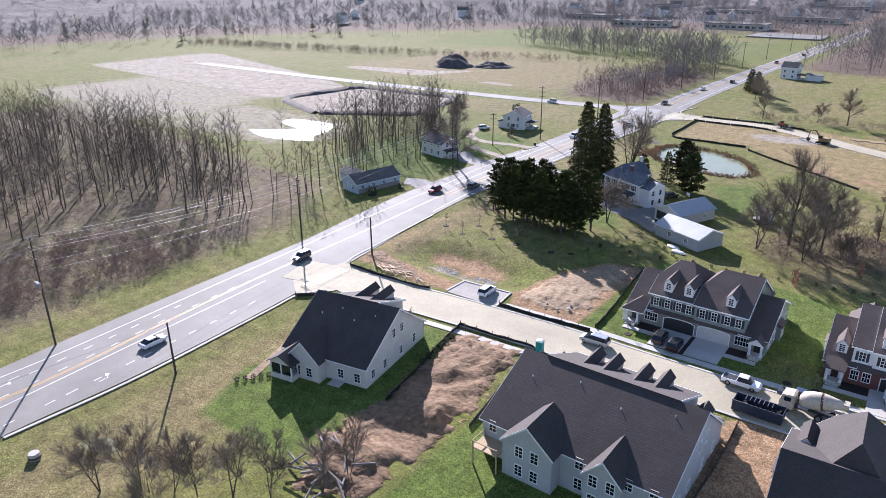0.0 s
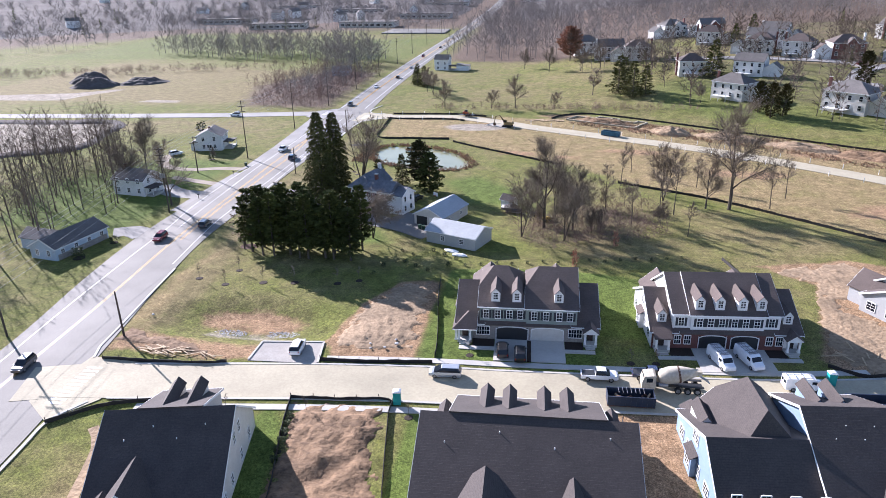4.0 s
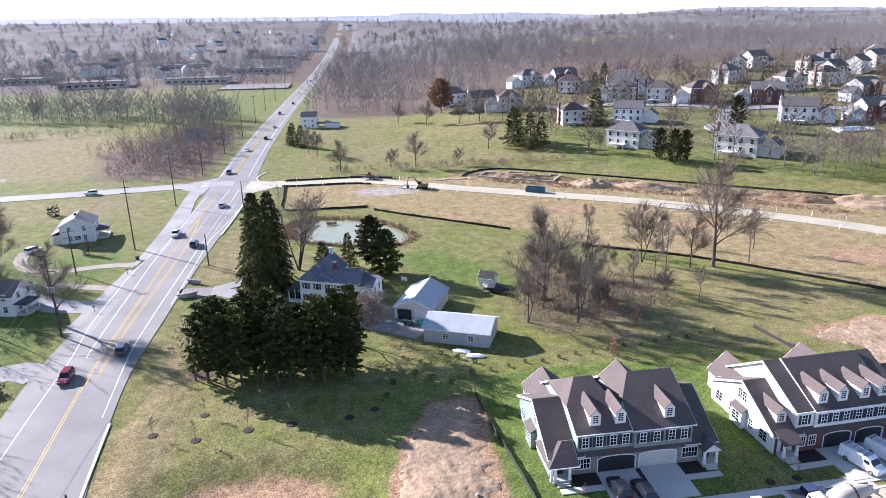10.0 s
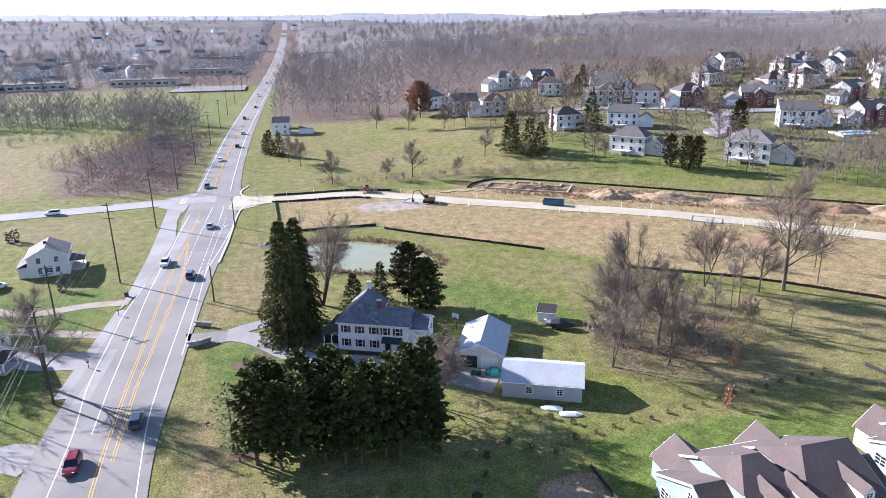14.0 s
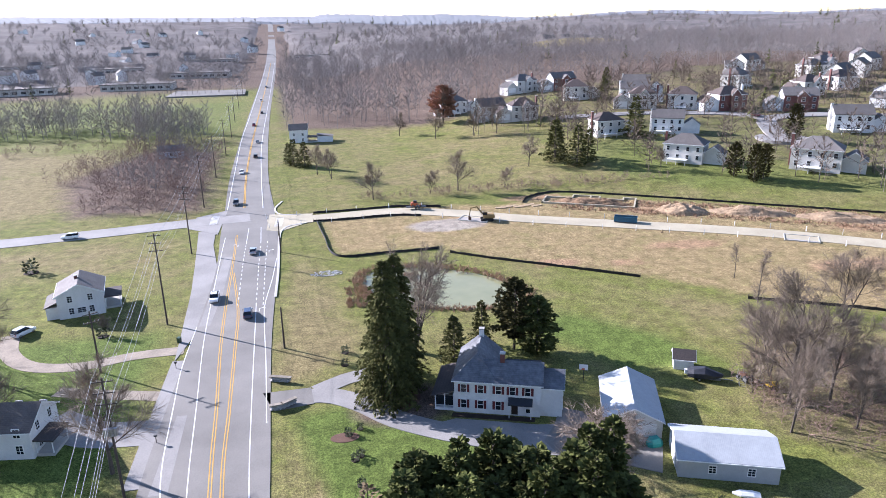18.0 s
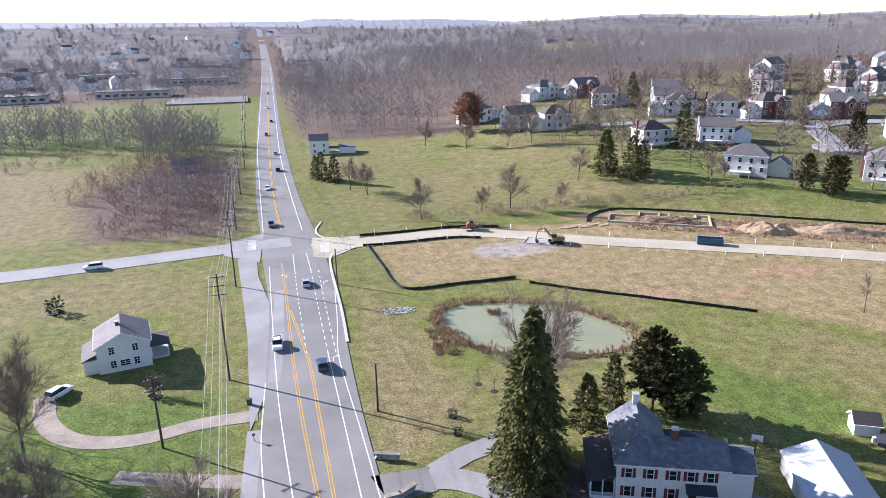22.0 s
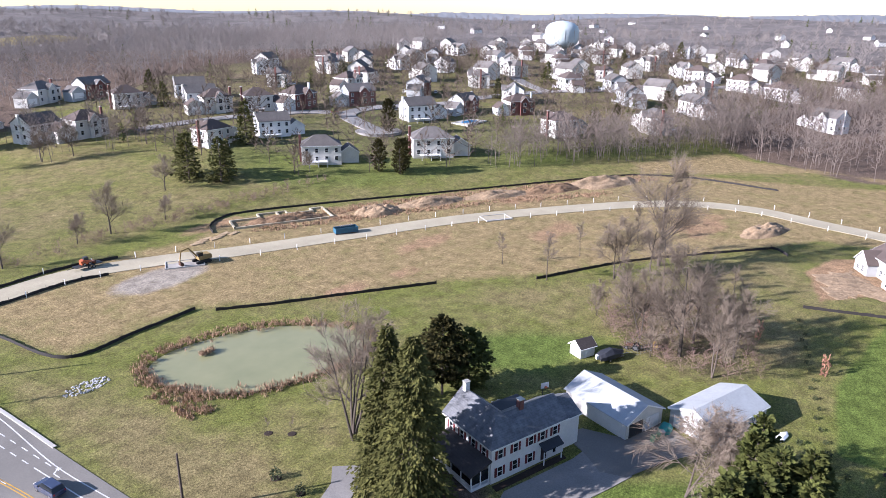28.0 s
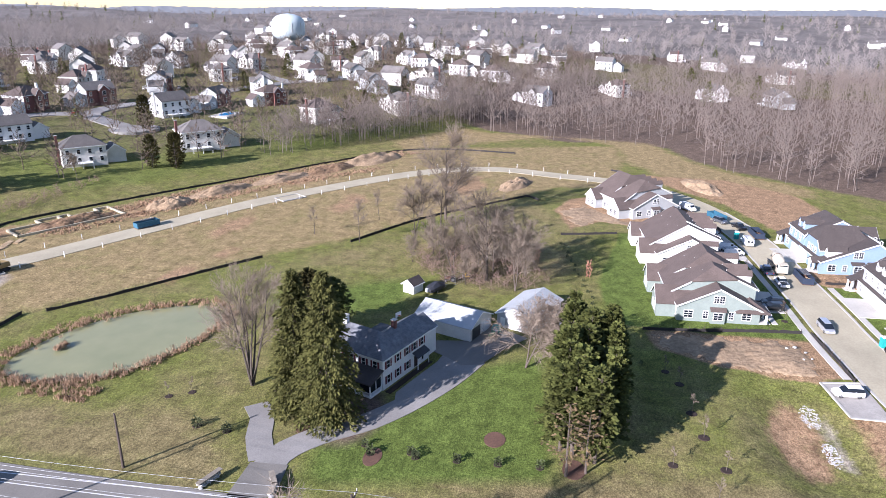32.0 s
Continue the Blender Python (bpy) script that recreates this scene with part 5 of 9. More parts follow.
def bare_tree(seed, h, spread=0.35, stems=1, low=0.3, limbs=10, subs=5, twigs=6, thick=1.0, droop=0.0, tw=0.025):
    """Two meshes of a leafless tree: trunk with limbs, and the twigs of the crown."""
    rng = random.Random(seed)
    wood, fine = Mesh(), Mesh()
    for s in range(stems):
        lean = Vector((rng.uniform(-1, 1), rng.uniform(-1, 1), 0)) * (0.05 if stems == 1 else 0.32)
        way = (Vector((0, 0, 1)) + lean).normalized()
        r = h * 0.017 * thick * (1 if stems == 1 else 0.7)
        trunk = limb(wood, rng, (0.2 * s * lean.x, 0.2 * s * lean.y, -0.15), way, h * 0.9, r, 7, 0.07, 5)
        for i in range(limbs):
            k = low + (1 - low) * (i + rng.random()) / limbs
            p, d, rr = trunk[min(len(trunk) - 1, int(k * len(trunk)))]
            size = h * spread * (1.25 - 0.75 * k) * rng.uniform(0.7, 1.2)
            l = sprout(rng, d, rng.uniform(0.5, 1.05))
            l.z = l.z * 0.7 + 0.3 - droop
            for q, e, r2 in limb(wood, rng, p, l, size, max(rr * 0.6, 0.03), 4, 0.25, 3)[2:]:
                for _ in range(max(1, subs // 3)):
                    m = sprout(rng, e, rng.uniform(0.4, 1.0))
                    m.z += 0.15 - droop
                    for t, f, r3 in limb(fine, rng, q, m, size * rng.uniform(0.3, 0.6), max(r2 * 0.5, tw), 3, 0.3, 2)[1:]:
                        for _ in range(max(1, twigs // 3)):
                            n = sprout(rng, f, rng.uniform(0.3, 0.9))
                            n.z += 0.1 - droop * 1.5
                            w = sprout(rng, n, 1.57) * tw * 1.1
                            fine.face(t - w, t + w, t + n * size * rng.uniform(0.18, 0.4))
    return wood.data("trunk", M["bark"]), fine.data("crown", M["twig"])


def place_bare(name, kind, x, y, scale, turn, label, category="tree", group="", crown=None):
    ob = thing(name, pose(x, y, gz(x, y), 0, 0, turn) @ Matrix.Scale(scale, 4), label, category, group)
    part("trunk", kind[0], None, ob)
    part("crown", kind[1], None, ob)
    return ob


def boughs(seed, tall, low, whorls, arms, cards, radius, size, rise, droop, thin=0.3, ragged=0.35):
    """Trunk and foliage of an evergreen: whorls of boughs, each hung with small sprays; the boughs leave gaps between them."""
    rng = np.random.default_rng(seed)
    wood = Mesh().tube((0, 0, -0.2), (0.1, 0, tall * 0.5), tall * 0.018, tall * 0.011, 7).tube((0.1, 0, tall * 0.5), (0, 0.1, tall * 0.98), tall * 0.011, 0.03, 6)
    quads = []
    for i in range(whorls):
        k = (i + 0.5) / whorls
        for j in range(arms):
            kk = min(0.985, max(0.0, k + rng.uniform(-0.6, 0.6) / whorls))
            z = tall * (low + (1 - low) * kk)
            reach = float(radius(np.array([kk]))[0]) * rng.uniform(1 - ragged, 1 + ragged * 0.55)
            a = 2 * math.pi * (j + rng.uniform(-0.45, 0.45)) / arms + i * 2.4
            up = rise * (0.3 + 1.2 * kk) + rng.uniform(-0.12, 0.12)
            out = np.array([math.cos(a), math.sin(a), 0.0])
            tip = np.array([0.0, 0.0, z]) + out * reach + [0, 0, up * reach - droop * reach * reach * 0.16]
            if j % 2 == 0:
                wood.tube((0.05, 0, z), tuple(np.array([0.0, 0.0, z]) * 0.2 + tip * 0.8), 0.02 + 0.012 * reach, 0.015, 3, cap=False)
            n = max(4, int(cards * (0.35 + 0.65 * reach / 4.0)))
            f = rng.uniform(0.18, 1.0, n) ** 0.75
            side = np.array([-out[1], out[0], 0.0])
            fan = rng.uniform(-1, 1, n) * (0.08 + 0.34 * reach * f * (1.12 - f))
            base = np.outer(f * reach, out) + np.outer(fan, side)
            base[:, 2] = z + up * reach * f - droop * (reach * f) ** 2 * 0.16 + rng.normal(0, 0.10, n)
            way = out * 0.85 + np.outer(fan / (0.3 + np.abs(fan).max()), side) * 0.9 + rng.normal(0, 0.28, (n, 3))
            way[:, 2] += up * 0.7 - droop * 0.45 * f
            way /= np.linalg.norm(way, axis=1)[:, None]
            flat = np.cross(way, rng.normal(0, 0.55, (n, 3)) + [0, 0, 1.0])
            flat /= np.linalg.norm(flat, axis=1)[:, None] + 1e-9
            s = size * rng.uniform(0.6, 1.3, n)[:, None]
            quads.append(np.stack([base, base + way * s * 0.5 + flat * s * thin, base + way * s + [0, 0, -0.1 * droop], base + way * s * 0.5 - flat * s * thin], 1))
    q = np.concatenate(quads)
    me = bpy.data.meshes.new("crown")
    me.from_pydata(q.reshape(-1, 3).tolist(), [], np.arange(4 * len(q)).reshape(-1, 4).tolist())
    return wood, me


def evergreen(name, x, y, h, kind, scale, turn, label, group=""):
    ob = thing(name, pose(x, y, gz(x, y), 0, 0, turn) @ Matrix.Diagonal((scale, scale, h, 1)), label, "tree", group)
    part("trunk", kind[0], None, ob)
    part("crown", kind[1], None, ob)
    return ob


def evergreen_kind(seed, material, *shape, **more):
    wood, crown = boughs(seed, *shape, **more)
    crown.materials.append(M[material])
    return wood.data("trunk", M["bark"]), crown


K_YARD = [bare_tree(11, 15, 0.44, 1, 0.2, 13, 9, 12, 1.2, tw=0.019), bare_tree(12, 15, 0.42, 2, 0.2, 9, 9, 12, 1.1, tw=0.019)]
K_MULTI = bare_tree(21, 19, 0.3, 6, 0.28, 7, 6, 9, 1.0, tw=0.02)
K_WEEP = bare_tree(31, 10, 0.5, 2, 0.25, 10, 9, 15, 1.3, 0.28, tw=0.02)
K_WOOD = [bare_tree(41 + i, 17, 0.22, 1, 0.42, 12, 6, 9, 0.75, tw=0.02) for i in range(4)]
K_SMALL = [bare_tree(51 + i, 7.5, 0.34, 2, 0.12, 9, 6, 9, 0.7, tw=0.014) for i in range(2)]
K_TINY = bare_tree(61, 3.2, 0.22, 1, 0.4, 6, 3, 6, 0.6, tw=0.012)
cone = lambda w, p=0.8: (lambda k: w * (1 - k) ** p * (0.55 + 0.45 * np.minimum(1, k / 0.1)) + 0.15)
egg = lambda w: (lambda k: w * np.sin(np.pi * np.clip(k, 0, 1) ** 0.62) ** 0.75 + 0.2)
K_SPRUCE = [evergreen_kind(71 + i, "spruce", 24, 0.03, 42, 11, 46, cone(6.0 - 0.4 * i, 0.68), 0.58, 0.12, 0.75, thin=0.26, ragged=0.38) for i in range(2)]
K_PINE = [evergreen_kind(81 + i, "pine", 14.6, 0.2, 19, 7, 46, (lambda k: 2.9 * (1 - k) ** 0.62 * (0.7 + 0.3 * np.minimum(1, k / 0.25)) + 0.25), 0.62, 0.45, 0.25, thin=0.34, ragged=0.5) for i in range(4)]
K_CEDAR = [evergreen_kind(91, "cedar", 14, 0.2, 22, 8, 46, egg(3.9), 0.6, 0.35, 0.2, thin=0.36, ragged=0.45), evergreen_kind(92, "pine", 12, 0.04, 20, 8, 46, egg(3.8), 0.6, 0.3, 0.2, thin=0.36, ragged=0.4)]
K_FIR = [evergreen_kind(95 + i, "spruce", 10, 0.03, 17, 7, 26, cone(2.9, 0.85), 0.55, 0.2, 0.4, thin=0.32) for i in range(2)]
K_ARB = evergreen_kind(99, "cedar", 10, 0.02, 18, 7, 30, egg(2.3), 0.55, 0.9, 0.0, thin=0.32, ragged=0.25)
K_DEAD = evergreen_kind(101, "dead_needle", 12, 0.2, 13, 4, 8, egg(2.6), 0.6, 0.3, 0.3, thin=0.25, ragged=0.6)

evergreen("spruce_tree", -58.3, 168.1, 1.02, K_SPRUCE[0], 0.98, 20, "tall dark green spruce in the farm yard", "farm spruces")
evergreen("spruce_tree", -56.0, 173.9, 0.97, K_SPRUCE[1], 0.95, 130, "tall dark green spruce beside the farmhouse", "farm spruces")
rng = random.Random(5)
for i in range(18):
    row = i % 2
    x = -60.6 + (i // 2) * 3.0 + row * 1.5 + rng.uniform(-0.8, 0.8)
    y = 130.2 - 0.08 * (x + 62) + (4.0 if row else -2.8) + rng.uniform(-1.2, 1.2)
    evergreen("pine_tree", x, y, rng.uniform(0.8, 1.06), K_PINE[(i * 3 + row) % 4], rng.uniform(0.9, 1.15), rng.uniform(0, 360), "dense dark pine in the roadside clump", "pine clump")
for x, y, k in ((-59.0, 131.0, 1), (-54.5, 130.4, 2), (-47.5, 129.8, 3), (-41.0, 129.4, 0)):
    evergreen("pine_tree", x, y, 1.0, K_PINE[k], 1.2, x * 29 % 360, "broad dark pine in the middle of the clump", "pine clump")
evergreen("dying_pine", -64.2, 131.6, 0.95, K_DEAD, 1.0, 40, "half-bare browning pine at the clump's edge", "pine clump")
evergreen("dying_pine", -63.0, 129.0, 0.8, K_DEAD, 0.9, 140, "half-bare browning pine at the clump's edge", "pine clump")
evergreen("cedar_tree", -33.0, 181.5, 1.0, K_CEDAR[0], 1.0, 0, "tall bronze-green cedar behind the farmhouse", "cedars behind the farmhouse")
evergreen("cedar_tree", -29.5, 178.5, 0.95, K_CEDAR[1], 1.0, 50, "dark green cedar behind the farmhouse", "cedars behind the farmhouse")
evergreen("fir_tree", -45.0, 179.8, 0.85, K_FIR[0], 1.1, 0, "small dark fir beside the pond", "firs by the pond")
evergreen("fir_tree", -38.9, 183.5, 0.95, K_FIR[1], 0.95, 0, "small dark fir beside the pond", "firs by the pond")
place_bare("yard_tree", K_MULTI, -51.8, 184.4, 1.0, 30, "tall leafless tree with many stems beside the pond")
place_bare("weeping_tree", K_WEEP, -35.2, 140.2, 1.15, 70, "broad leafless ornamental tree with reddish twigs")
for x, y, s, k in ((4.8, 153.5, 1.25, 0), (-0.1, 146.2, 0.85, 1), (11.8, 153, 0.9, 0), (7.2, 162, 0.85, 1), (10, 145, 0.8, 1), (-98.5, 156.5, 1.05, 0), (-127.6, 189.3, 1.0, 1), (-118.0, 168.5, 0.8, 1), (-112, 205, 0.25, 1), (-49.2, 302.6, 0.75, 0), (-28.4, 306.7, 0.5, 1), (-17.7, 308.6, 0.85, 0), (-62.4, 340, 0.7, 1), (-68, 350, 0.7, 0), (0, 309, 0.45, 1), (-24, 432, 0.7, 0), (10, 404, 0.75, 1), (21, 401, 0.8, 0), (63, 311, 0.5, 1), (17, 334, 0.7, 0), (-8, 412, 0.8, 0)):
    place_bare("bare_tree", K_YARD[k], x, y, s, (x * 37 + y * 11) % 360, "leafless spreading tree in winter grass", group="bare trees in the open")
for x, y, s, k in ((51.5, 173.5, 1.6, 0), (35.4, 179, 0.95, 1), (45.7, 173.7, 0.8, 0)):
    place_bare("tall_tree", K_YARD[k], x, y, s, x * 53 % 360, "tall spreading leafless tree beside the fence", group="bare trees along the fence")
for x, y, s in ((37, 167.4, 0.8), (24.8, 191.7, 0.7), (28.4, 206.3, 0.5), (33.2, 164.3, 0.75), (38.6, 152, 0.5), (62, 176, 0.7), (68, 185.3, 0.65), (46, 192.8, 0.55), (20, 170, 0.7), (26, 158, 0.65)):
    place_bare("tall_tree", K_WOOD[int(x) % 4], x, y, s, x * 53 % 360, "tall thin leafless tree along the fence", group="bare trees along the fence")
for i in range(15):
    x, y = rng.uniform(0, 34), rng.uniform(142, 174)
    if (y - 158) ** 2 / 17 ** 2 + (x - 17) ** 2 / 18 ** 2 < 1:
        place_bare("thicket_tree", K_SMALL[i % 2], x, y, rng.uniform(0.6, 1.1), rng.uniform(0, 360), "tangled leafless young tree in the thicket", group="thicket trees")


def scatter(poly, n, seed, keep=None):
    """n places at random within a polygon in plan."""
    rg = np.random.default_rng(seed)
    pts = np.array(poly, float)
    out = []
    while len(out) < n:
        c = rg.uniform(pts.min(0), pts.max(0), (n, 2))
        c = c[zone_of(c[:, 0], c[:, 1], poly, 0.01) > 0.5]
        if keep is not None:
            c = c[keep(c[:, 0], c[:, 1])]
        out += c.tolist()
    return out[:n]


def light_tree(seed, h=17, limbs=9, twigs=7, tw=0.06, spread=0.2, low=0.38, trunk=0.0095):
    """A cheap leafless tree for woods: a crooked trunk, limbs that bend upwards and many fine slivers for twigs."""
    rg = random.Random(seed)
    me = Mesh()
    lean = Vector((rg.uniform(-0.04, 0.04), rg.uniform(-0.04, 0.04), 0)) * h
    knee, top = Vector((0, 0, h * 0.45)) + lean, Vector((0, 0, h * 0.96)) + lean * 0.4
    heart = Vector((0, 0, h * 0.5)) + lean * 0.5
    me.tube((0, 0, -0.3), knee, h * trunk, h * trunk * 0.7, 4, cap=False)
    me.tube(knee, top, h * trunk * 0.7, 0.02, 3, cap=False)
    for i in range(limbs):
        k = low + (0.97 - low) * (i + rg.random()) / limbs
        p = Vector((0, 0, 0)).lerp(knee, k / 0.45) if k < 0.45 else knee.lerp(top, (k - 0.45) / 0.51)
        a, size = i * 2.4 + rg.uniform(-0.5, 0.5), h * spread * (1.3 - 0.8 * k) * rg.uniform(0.75, 1.25)
        way = Vector((math.cos(a), math.sin(a), rg.uniform(0.15, 0.75) + 0.7 * k * k)).normalized()
        mid = p + way * size * 0.5
        end = mid + (way + Vector((rg.uniform(-0.3, 0.3), rg.uniform(-0.3, 0.3), 0.3))).normalized() * size * 0.5
        n = way.cross(Vector((rg.uniform(-1, 1), rg.uniform(-1, 1), 0.3))).normalized() * (tw * 0.9 + 0.008)
        me.face(p - n, p + n, mid + n * 0.6, mid - n * 0.6)
        me.face(mid - n * 0.6, mid + n * 0.6, end)
        for j in range(twigs):
            u = rg.uniform(0.3, 2.0)
            st = p.lerp(mid, u) if u < 1 else mid.lerp(end, u - 1)
            d = ((st - heart).normalized() * 0.8 + Vector((rg.uniform(-1, 1), rg.uniform(-1, 1), rg.uniform(-0.3, 1.0)))).normalized() * size * rg.uniform(0.2, 0.45)
            w = d.cross(Vector((rg.uniform(-1, 1), rg.uniform(-1, 1), rg.uniform(-1, 1)))).normalized() * tw
            me.face(st - w, st + w, st + d)
    return me


def join_copies(name, kinds, places, material, label, category, lo=0.75, hi=1.2, seed=0, squash=1.0):
    """Many copies of light meshes joined into one object of kind stuff."""
    rg = np.random.default_rng(seed)
    arrays = []
    for k in kinds:
        loops = np.concatenate([np.array(f) for f in k.f])
        sizes = np.array([len(f) for f in k.f])
        arrays.append((np.array(k.v, float), loops, sizes))
    vs, ls, ss, n = [], [], [], 0
    for i, (x, y) in enumerate(places):
        v, l, s = arrays[i % len(arrays)]
        a, sc = rg.uniform(0, 6.283), rg.uniform(lo, hi)
        c, d = math.cos(a) * sc, math.sin(a) * sc
        w = np.stack([v[:, 0] * c - v[:, 1] * d + x, v[:, 0] * d + v[:, 1] * c + y, v[:, 2] * sc * squash], 1)
        vs.append(w)
        ls.append(l + n)
        ss.append(s)
        n += len(v)
    base = height(np.array([p[0] for p in places]), np.array([p[1] for p in places]))
    for w, z in zip(vs, base):
        w[:, 2] += z
    v, l, s = np.concatenate(vs), np.concatenate(ls), np.concatenate(ss)
    me = bpy.data.meshes.new(name)
    me.vertices.add(len(v))
    me.vertices.foreach_set("co", v.ravel().astype(np.float32))
    me.loops.add(len(l))
    me.loops.foreach_set("vertex_index", l.astype(np.int32))
    me.polygons.add(len(s))
    me.polygons.foreach_set("loop_start", np.r_[0, np.cumsum(s)[:-1]].astype(np.int32))
    me.polygons.foreach_set("loop_total", s.astype(np.int32))
    me.update(calc_edges=True)
    me.materials.append(M[material])
    return tagged(new(name, me), label, category, kind="stuff")


L_WOOD = [light_tree(200 + i, 17, 14 + i % 3, 18, 0.034, 0.33, 0.25, 0.0115) for i in range(8)]
L_MID = [light_tree(210 + i, 17, 12, 15, 0.055, 0.36, 0.3, 0.008) for i in range(7)]
L_FAR = [light_tree(220 + i, 16, 10, 13, 0.085, 0.4, 0.28, 0.008) for i in range(6)]
L_HEDGE = [light_tree(225 + i, 16, 14, 30, 0.06, 0.44, 0.16, 0.012) for i in range(5)]
WOODS_WEST = [(-112, 150), (-110, 112), (-113, 90), (-120, 74), (-132, 50), (-130, 8), (-128, -80), (-300, -120), (-360, 60), (-210, 120), (-160, 150), (-132, 182), (-124, 176)]
WOODS_EAST = [(222, 205), (208, 172), (190, 145), (196, 118), (186, 100), (160, 92), (140, 78), (118, 52), (104, 34), (98, -80), (450, -220), (620, 0), (430, 110), (300, 150), (240, 190)]
WOODS_NORTH = [(-84, 482), (-8, 458), (40, 470), (70, 545), (140, 545), (230, 590), (330, 600), (420, 560), (700, 640), (760, 900), (-110, 1050), (-95, 640)]
BRUSH_WEST = [(-108, 300), (-112, 420), (-160, 440), (-175, 360), (-140, 325), (-150, 300)]
HEDGE_WEST = [(-118, 430), (-130, 520), (-330, 545), (-330, 500), (-190, 470), (-150, 430)]
off_water = lambda x, y: (((x + 184) / 36) ** 2 + ((y - 156) / 28) ** 2 > 1) & ((np.sin(x / 9.0 + 1) + np.sin(y / 11.0) + np.sin((x + y) / 23.0)) > -0.9)
join_copies("woods", L_WOOD, scatter(WOODS_WEST, 1250, 1, off_water), "twig_wood", "leafless grey-brown woods beside the main road", "woods", 0.55, 1.1, 1)
join_copies("woods", L_WOOD, scatter([(-128, 178), (-158, 156), (-172, 172), (-178, 205), (-165, 222), (-142, 206)], 70, 6), "twig_wood", "row of tall leafless trees beside the flooded field", "woods", 0.7, 1.05, 6)
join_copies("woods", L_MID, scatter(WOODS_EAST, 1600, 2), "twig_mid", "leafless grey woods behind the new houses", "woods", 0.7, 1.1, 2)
join_copies("woods", L_FAR, scatter(WOODS_NORTH, 2400, 3, lambda x, y: ((x - 250) / 75) ** 2 + ((y - 905) / 60) ** 2 > 1.0), "twig_hazed", "dense leafless woods beyond the fields", "woods", 0.8, 1.25, 3)
join_copies("brush", [light_tree(240 + i, 6, 10, 12, 0.035, 0.5, 0.1) for i in range(3)], scatter(BRUSH_WEST, 420, 4), "bramble", "tangled reddish brush beside the junction", "brush", 0.5, 1.2, 4)
join_copies("brush", L_HEDGE, scatter([(-112, 330), (-116, 420), (-140, 425), (-150, 350), (-128, 325)], 38, 7), "twig_hazed", "leafless trees in the roadside brush", "brush", 0.35, 0.7, 7)
join_copies("brush", [light_tree(245 + i, 4, 9, 10, 0.05, 0.6, 0.1) for i in range(3)], scatter([(-560, 318), (-300, 388), (-170, 440), (-170, 452), (-300, 406), (-560, 344)], 420, 8), "bramble", "brown hedge brush across the western fields", "brush", 0.5, 1.3, 8)
join_copies("tree_row", L_HEDGE, scatter(HEDGE_WEST, 170, 5), "twig_hazed", "leafless hedgerow trees across the fields", "woods", 0.55, 1.2, 5)


def in_view_far(x, y):
    """Far land that carries woods: away from the fields, the road and the suburb's lawns."""
    away = np.hypot(x + 40, y - 120)
    road_x = np.interp(y, [-80, 300, 1085, 2600], [-70, -92, -123, -197])
    clear = (away > 560) & (np.abs(x - road_x) > 13 + 0.001 * away)
    for poly in ([(-420, 470), (-105, 470), (-112, 640), (-420, 700)], [(60, 295), (230, 200), (420, 200), (560, 330), (430, 560), (120, 520)]):
        clear &= zone_of(x, y, poly, 1.0) < 0.5
    clear &= ((x - 250) / 75) ** 2 + ((y - 912) / 52) ** 2 > 1.1
    return clear


def far_fir(seed, tall=13):
    """A small dark conifer for the distance: a cone of ragged slivers."""
    rg = random.Random(seed)
    me = Mesh().tube((0, 0, -0.5), (0, 0, tall * 0.9), 0.2, 0.03, 3, cap=False)
    for i in range(70):
        k, a = rg.random() ** 0.8, rg.uniform(0, 6.283)
        r = 3.1 * (1 - k) + 0.2
        p, w = Vector((0, 0, tall * (0.06 + 0.9 * k))), Vector((-math.sin(a), math.cos(a), rg.uniform(-0.4, 0.4))) * (0.4 + 0.4 * (1 - k))
        q = p + Vector((math.cos(a) * r, math.sin(a) * r, -0.25 * r + 0.5))
        me.face(p + Vector((0, 0, 0.7)), q - w, q + w)
    return me


FAR_FIR = [far_fir(250 + i, 11 + i) for i in range(4)]
RINGS = [(545, 1000, 3100, 1.0), (1000, 1500, 2100, 1.2), (1500, 2300, 1500, 1.45)]
for n, (r0, r1, count, size) in enumerate(RINGS):
    rg = np.random.default_rng(60 + n)
    pts = []
    while len(pts) < count:
        r, a = np.sqrt(rg.uniform(r0 ** 2, r1 ** 2, 4000)), rg.uniform(math.radians(-34), math.radians(196), 4000)
        x, y = -40 + r * np.cos(a), 120 + r * np.sin(a)
        ok = in_view_far(x, y) & ((np.sin(x / 130) + np.sin(y / 170 + x / 300) + rg.uniform(-1, 1, 4000)) > -0.9)
        pts += np.stack([x, y], 1)[ok].tolist()
    join_copies("far_woods", [light_tree(260 + n * 5 + i, 14, 8, 11, 0.16 + 0.08 * n, 0.38, 0.34, 0.006) for i in range(5)], pts[:count], "twig_hazed", "leafless woods on the distant hills", "woods", 0.75 * size, 1.2 * size, 70 + n, 1 / math.sqrt(size))
    join_copies("far_conifers", FAR_FIR, pts[count // 7::37], "pine", "dark conifers among the distant woods", "woods", 0.8 * size, 1.5 * size, 80 + n)


town_side = lambda x, y: in_view_far(x, y) | ((x < -130) & (y > 700))
join_copies("far_woods", L_FAR, scatter([(-460, 705), (-128, 690), (-140, 1150), (-520, 1150)], 900, 76, town_side), "twig_hazed", "leafless trees round the distant town", "woods", 0.7, 1.15, 77)


def road_clearance(x, y):
    road_x = np.interp(y, [-80, 300, 1085, 2600], [-70, -92, -123, -197])
    return ease(14, 60, np.abs(x - road_x))


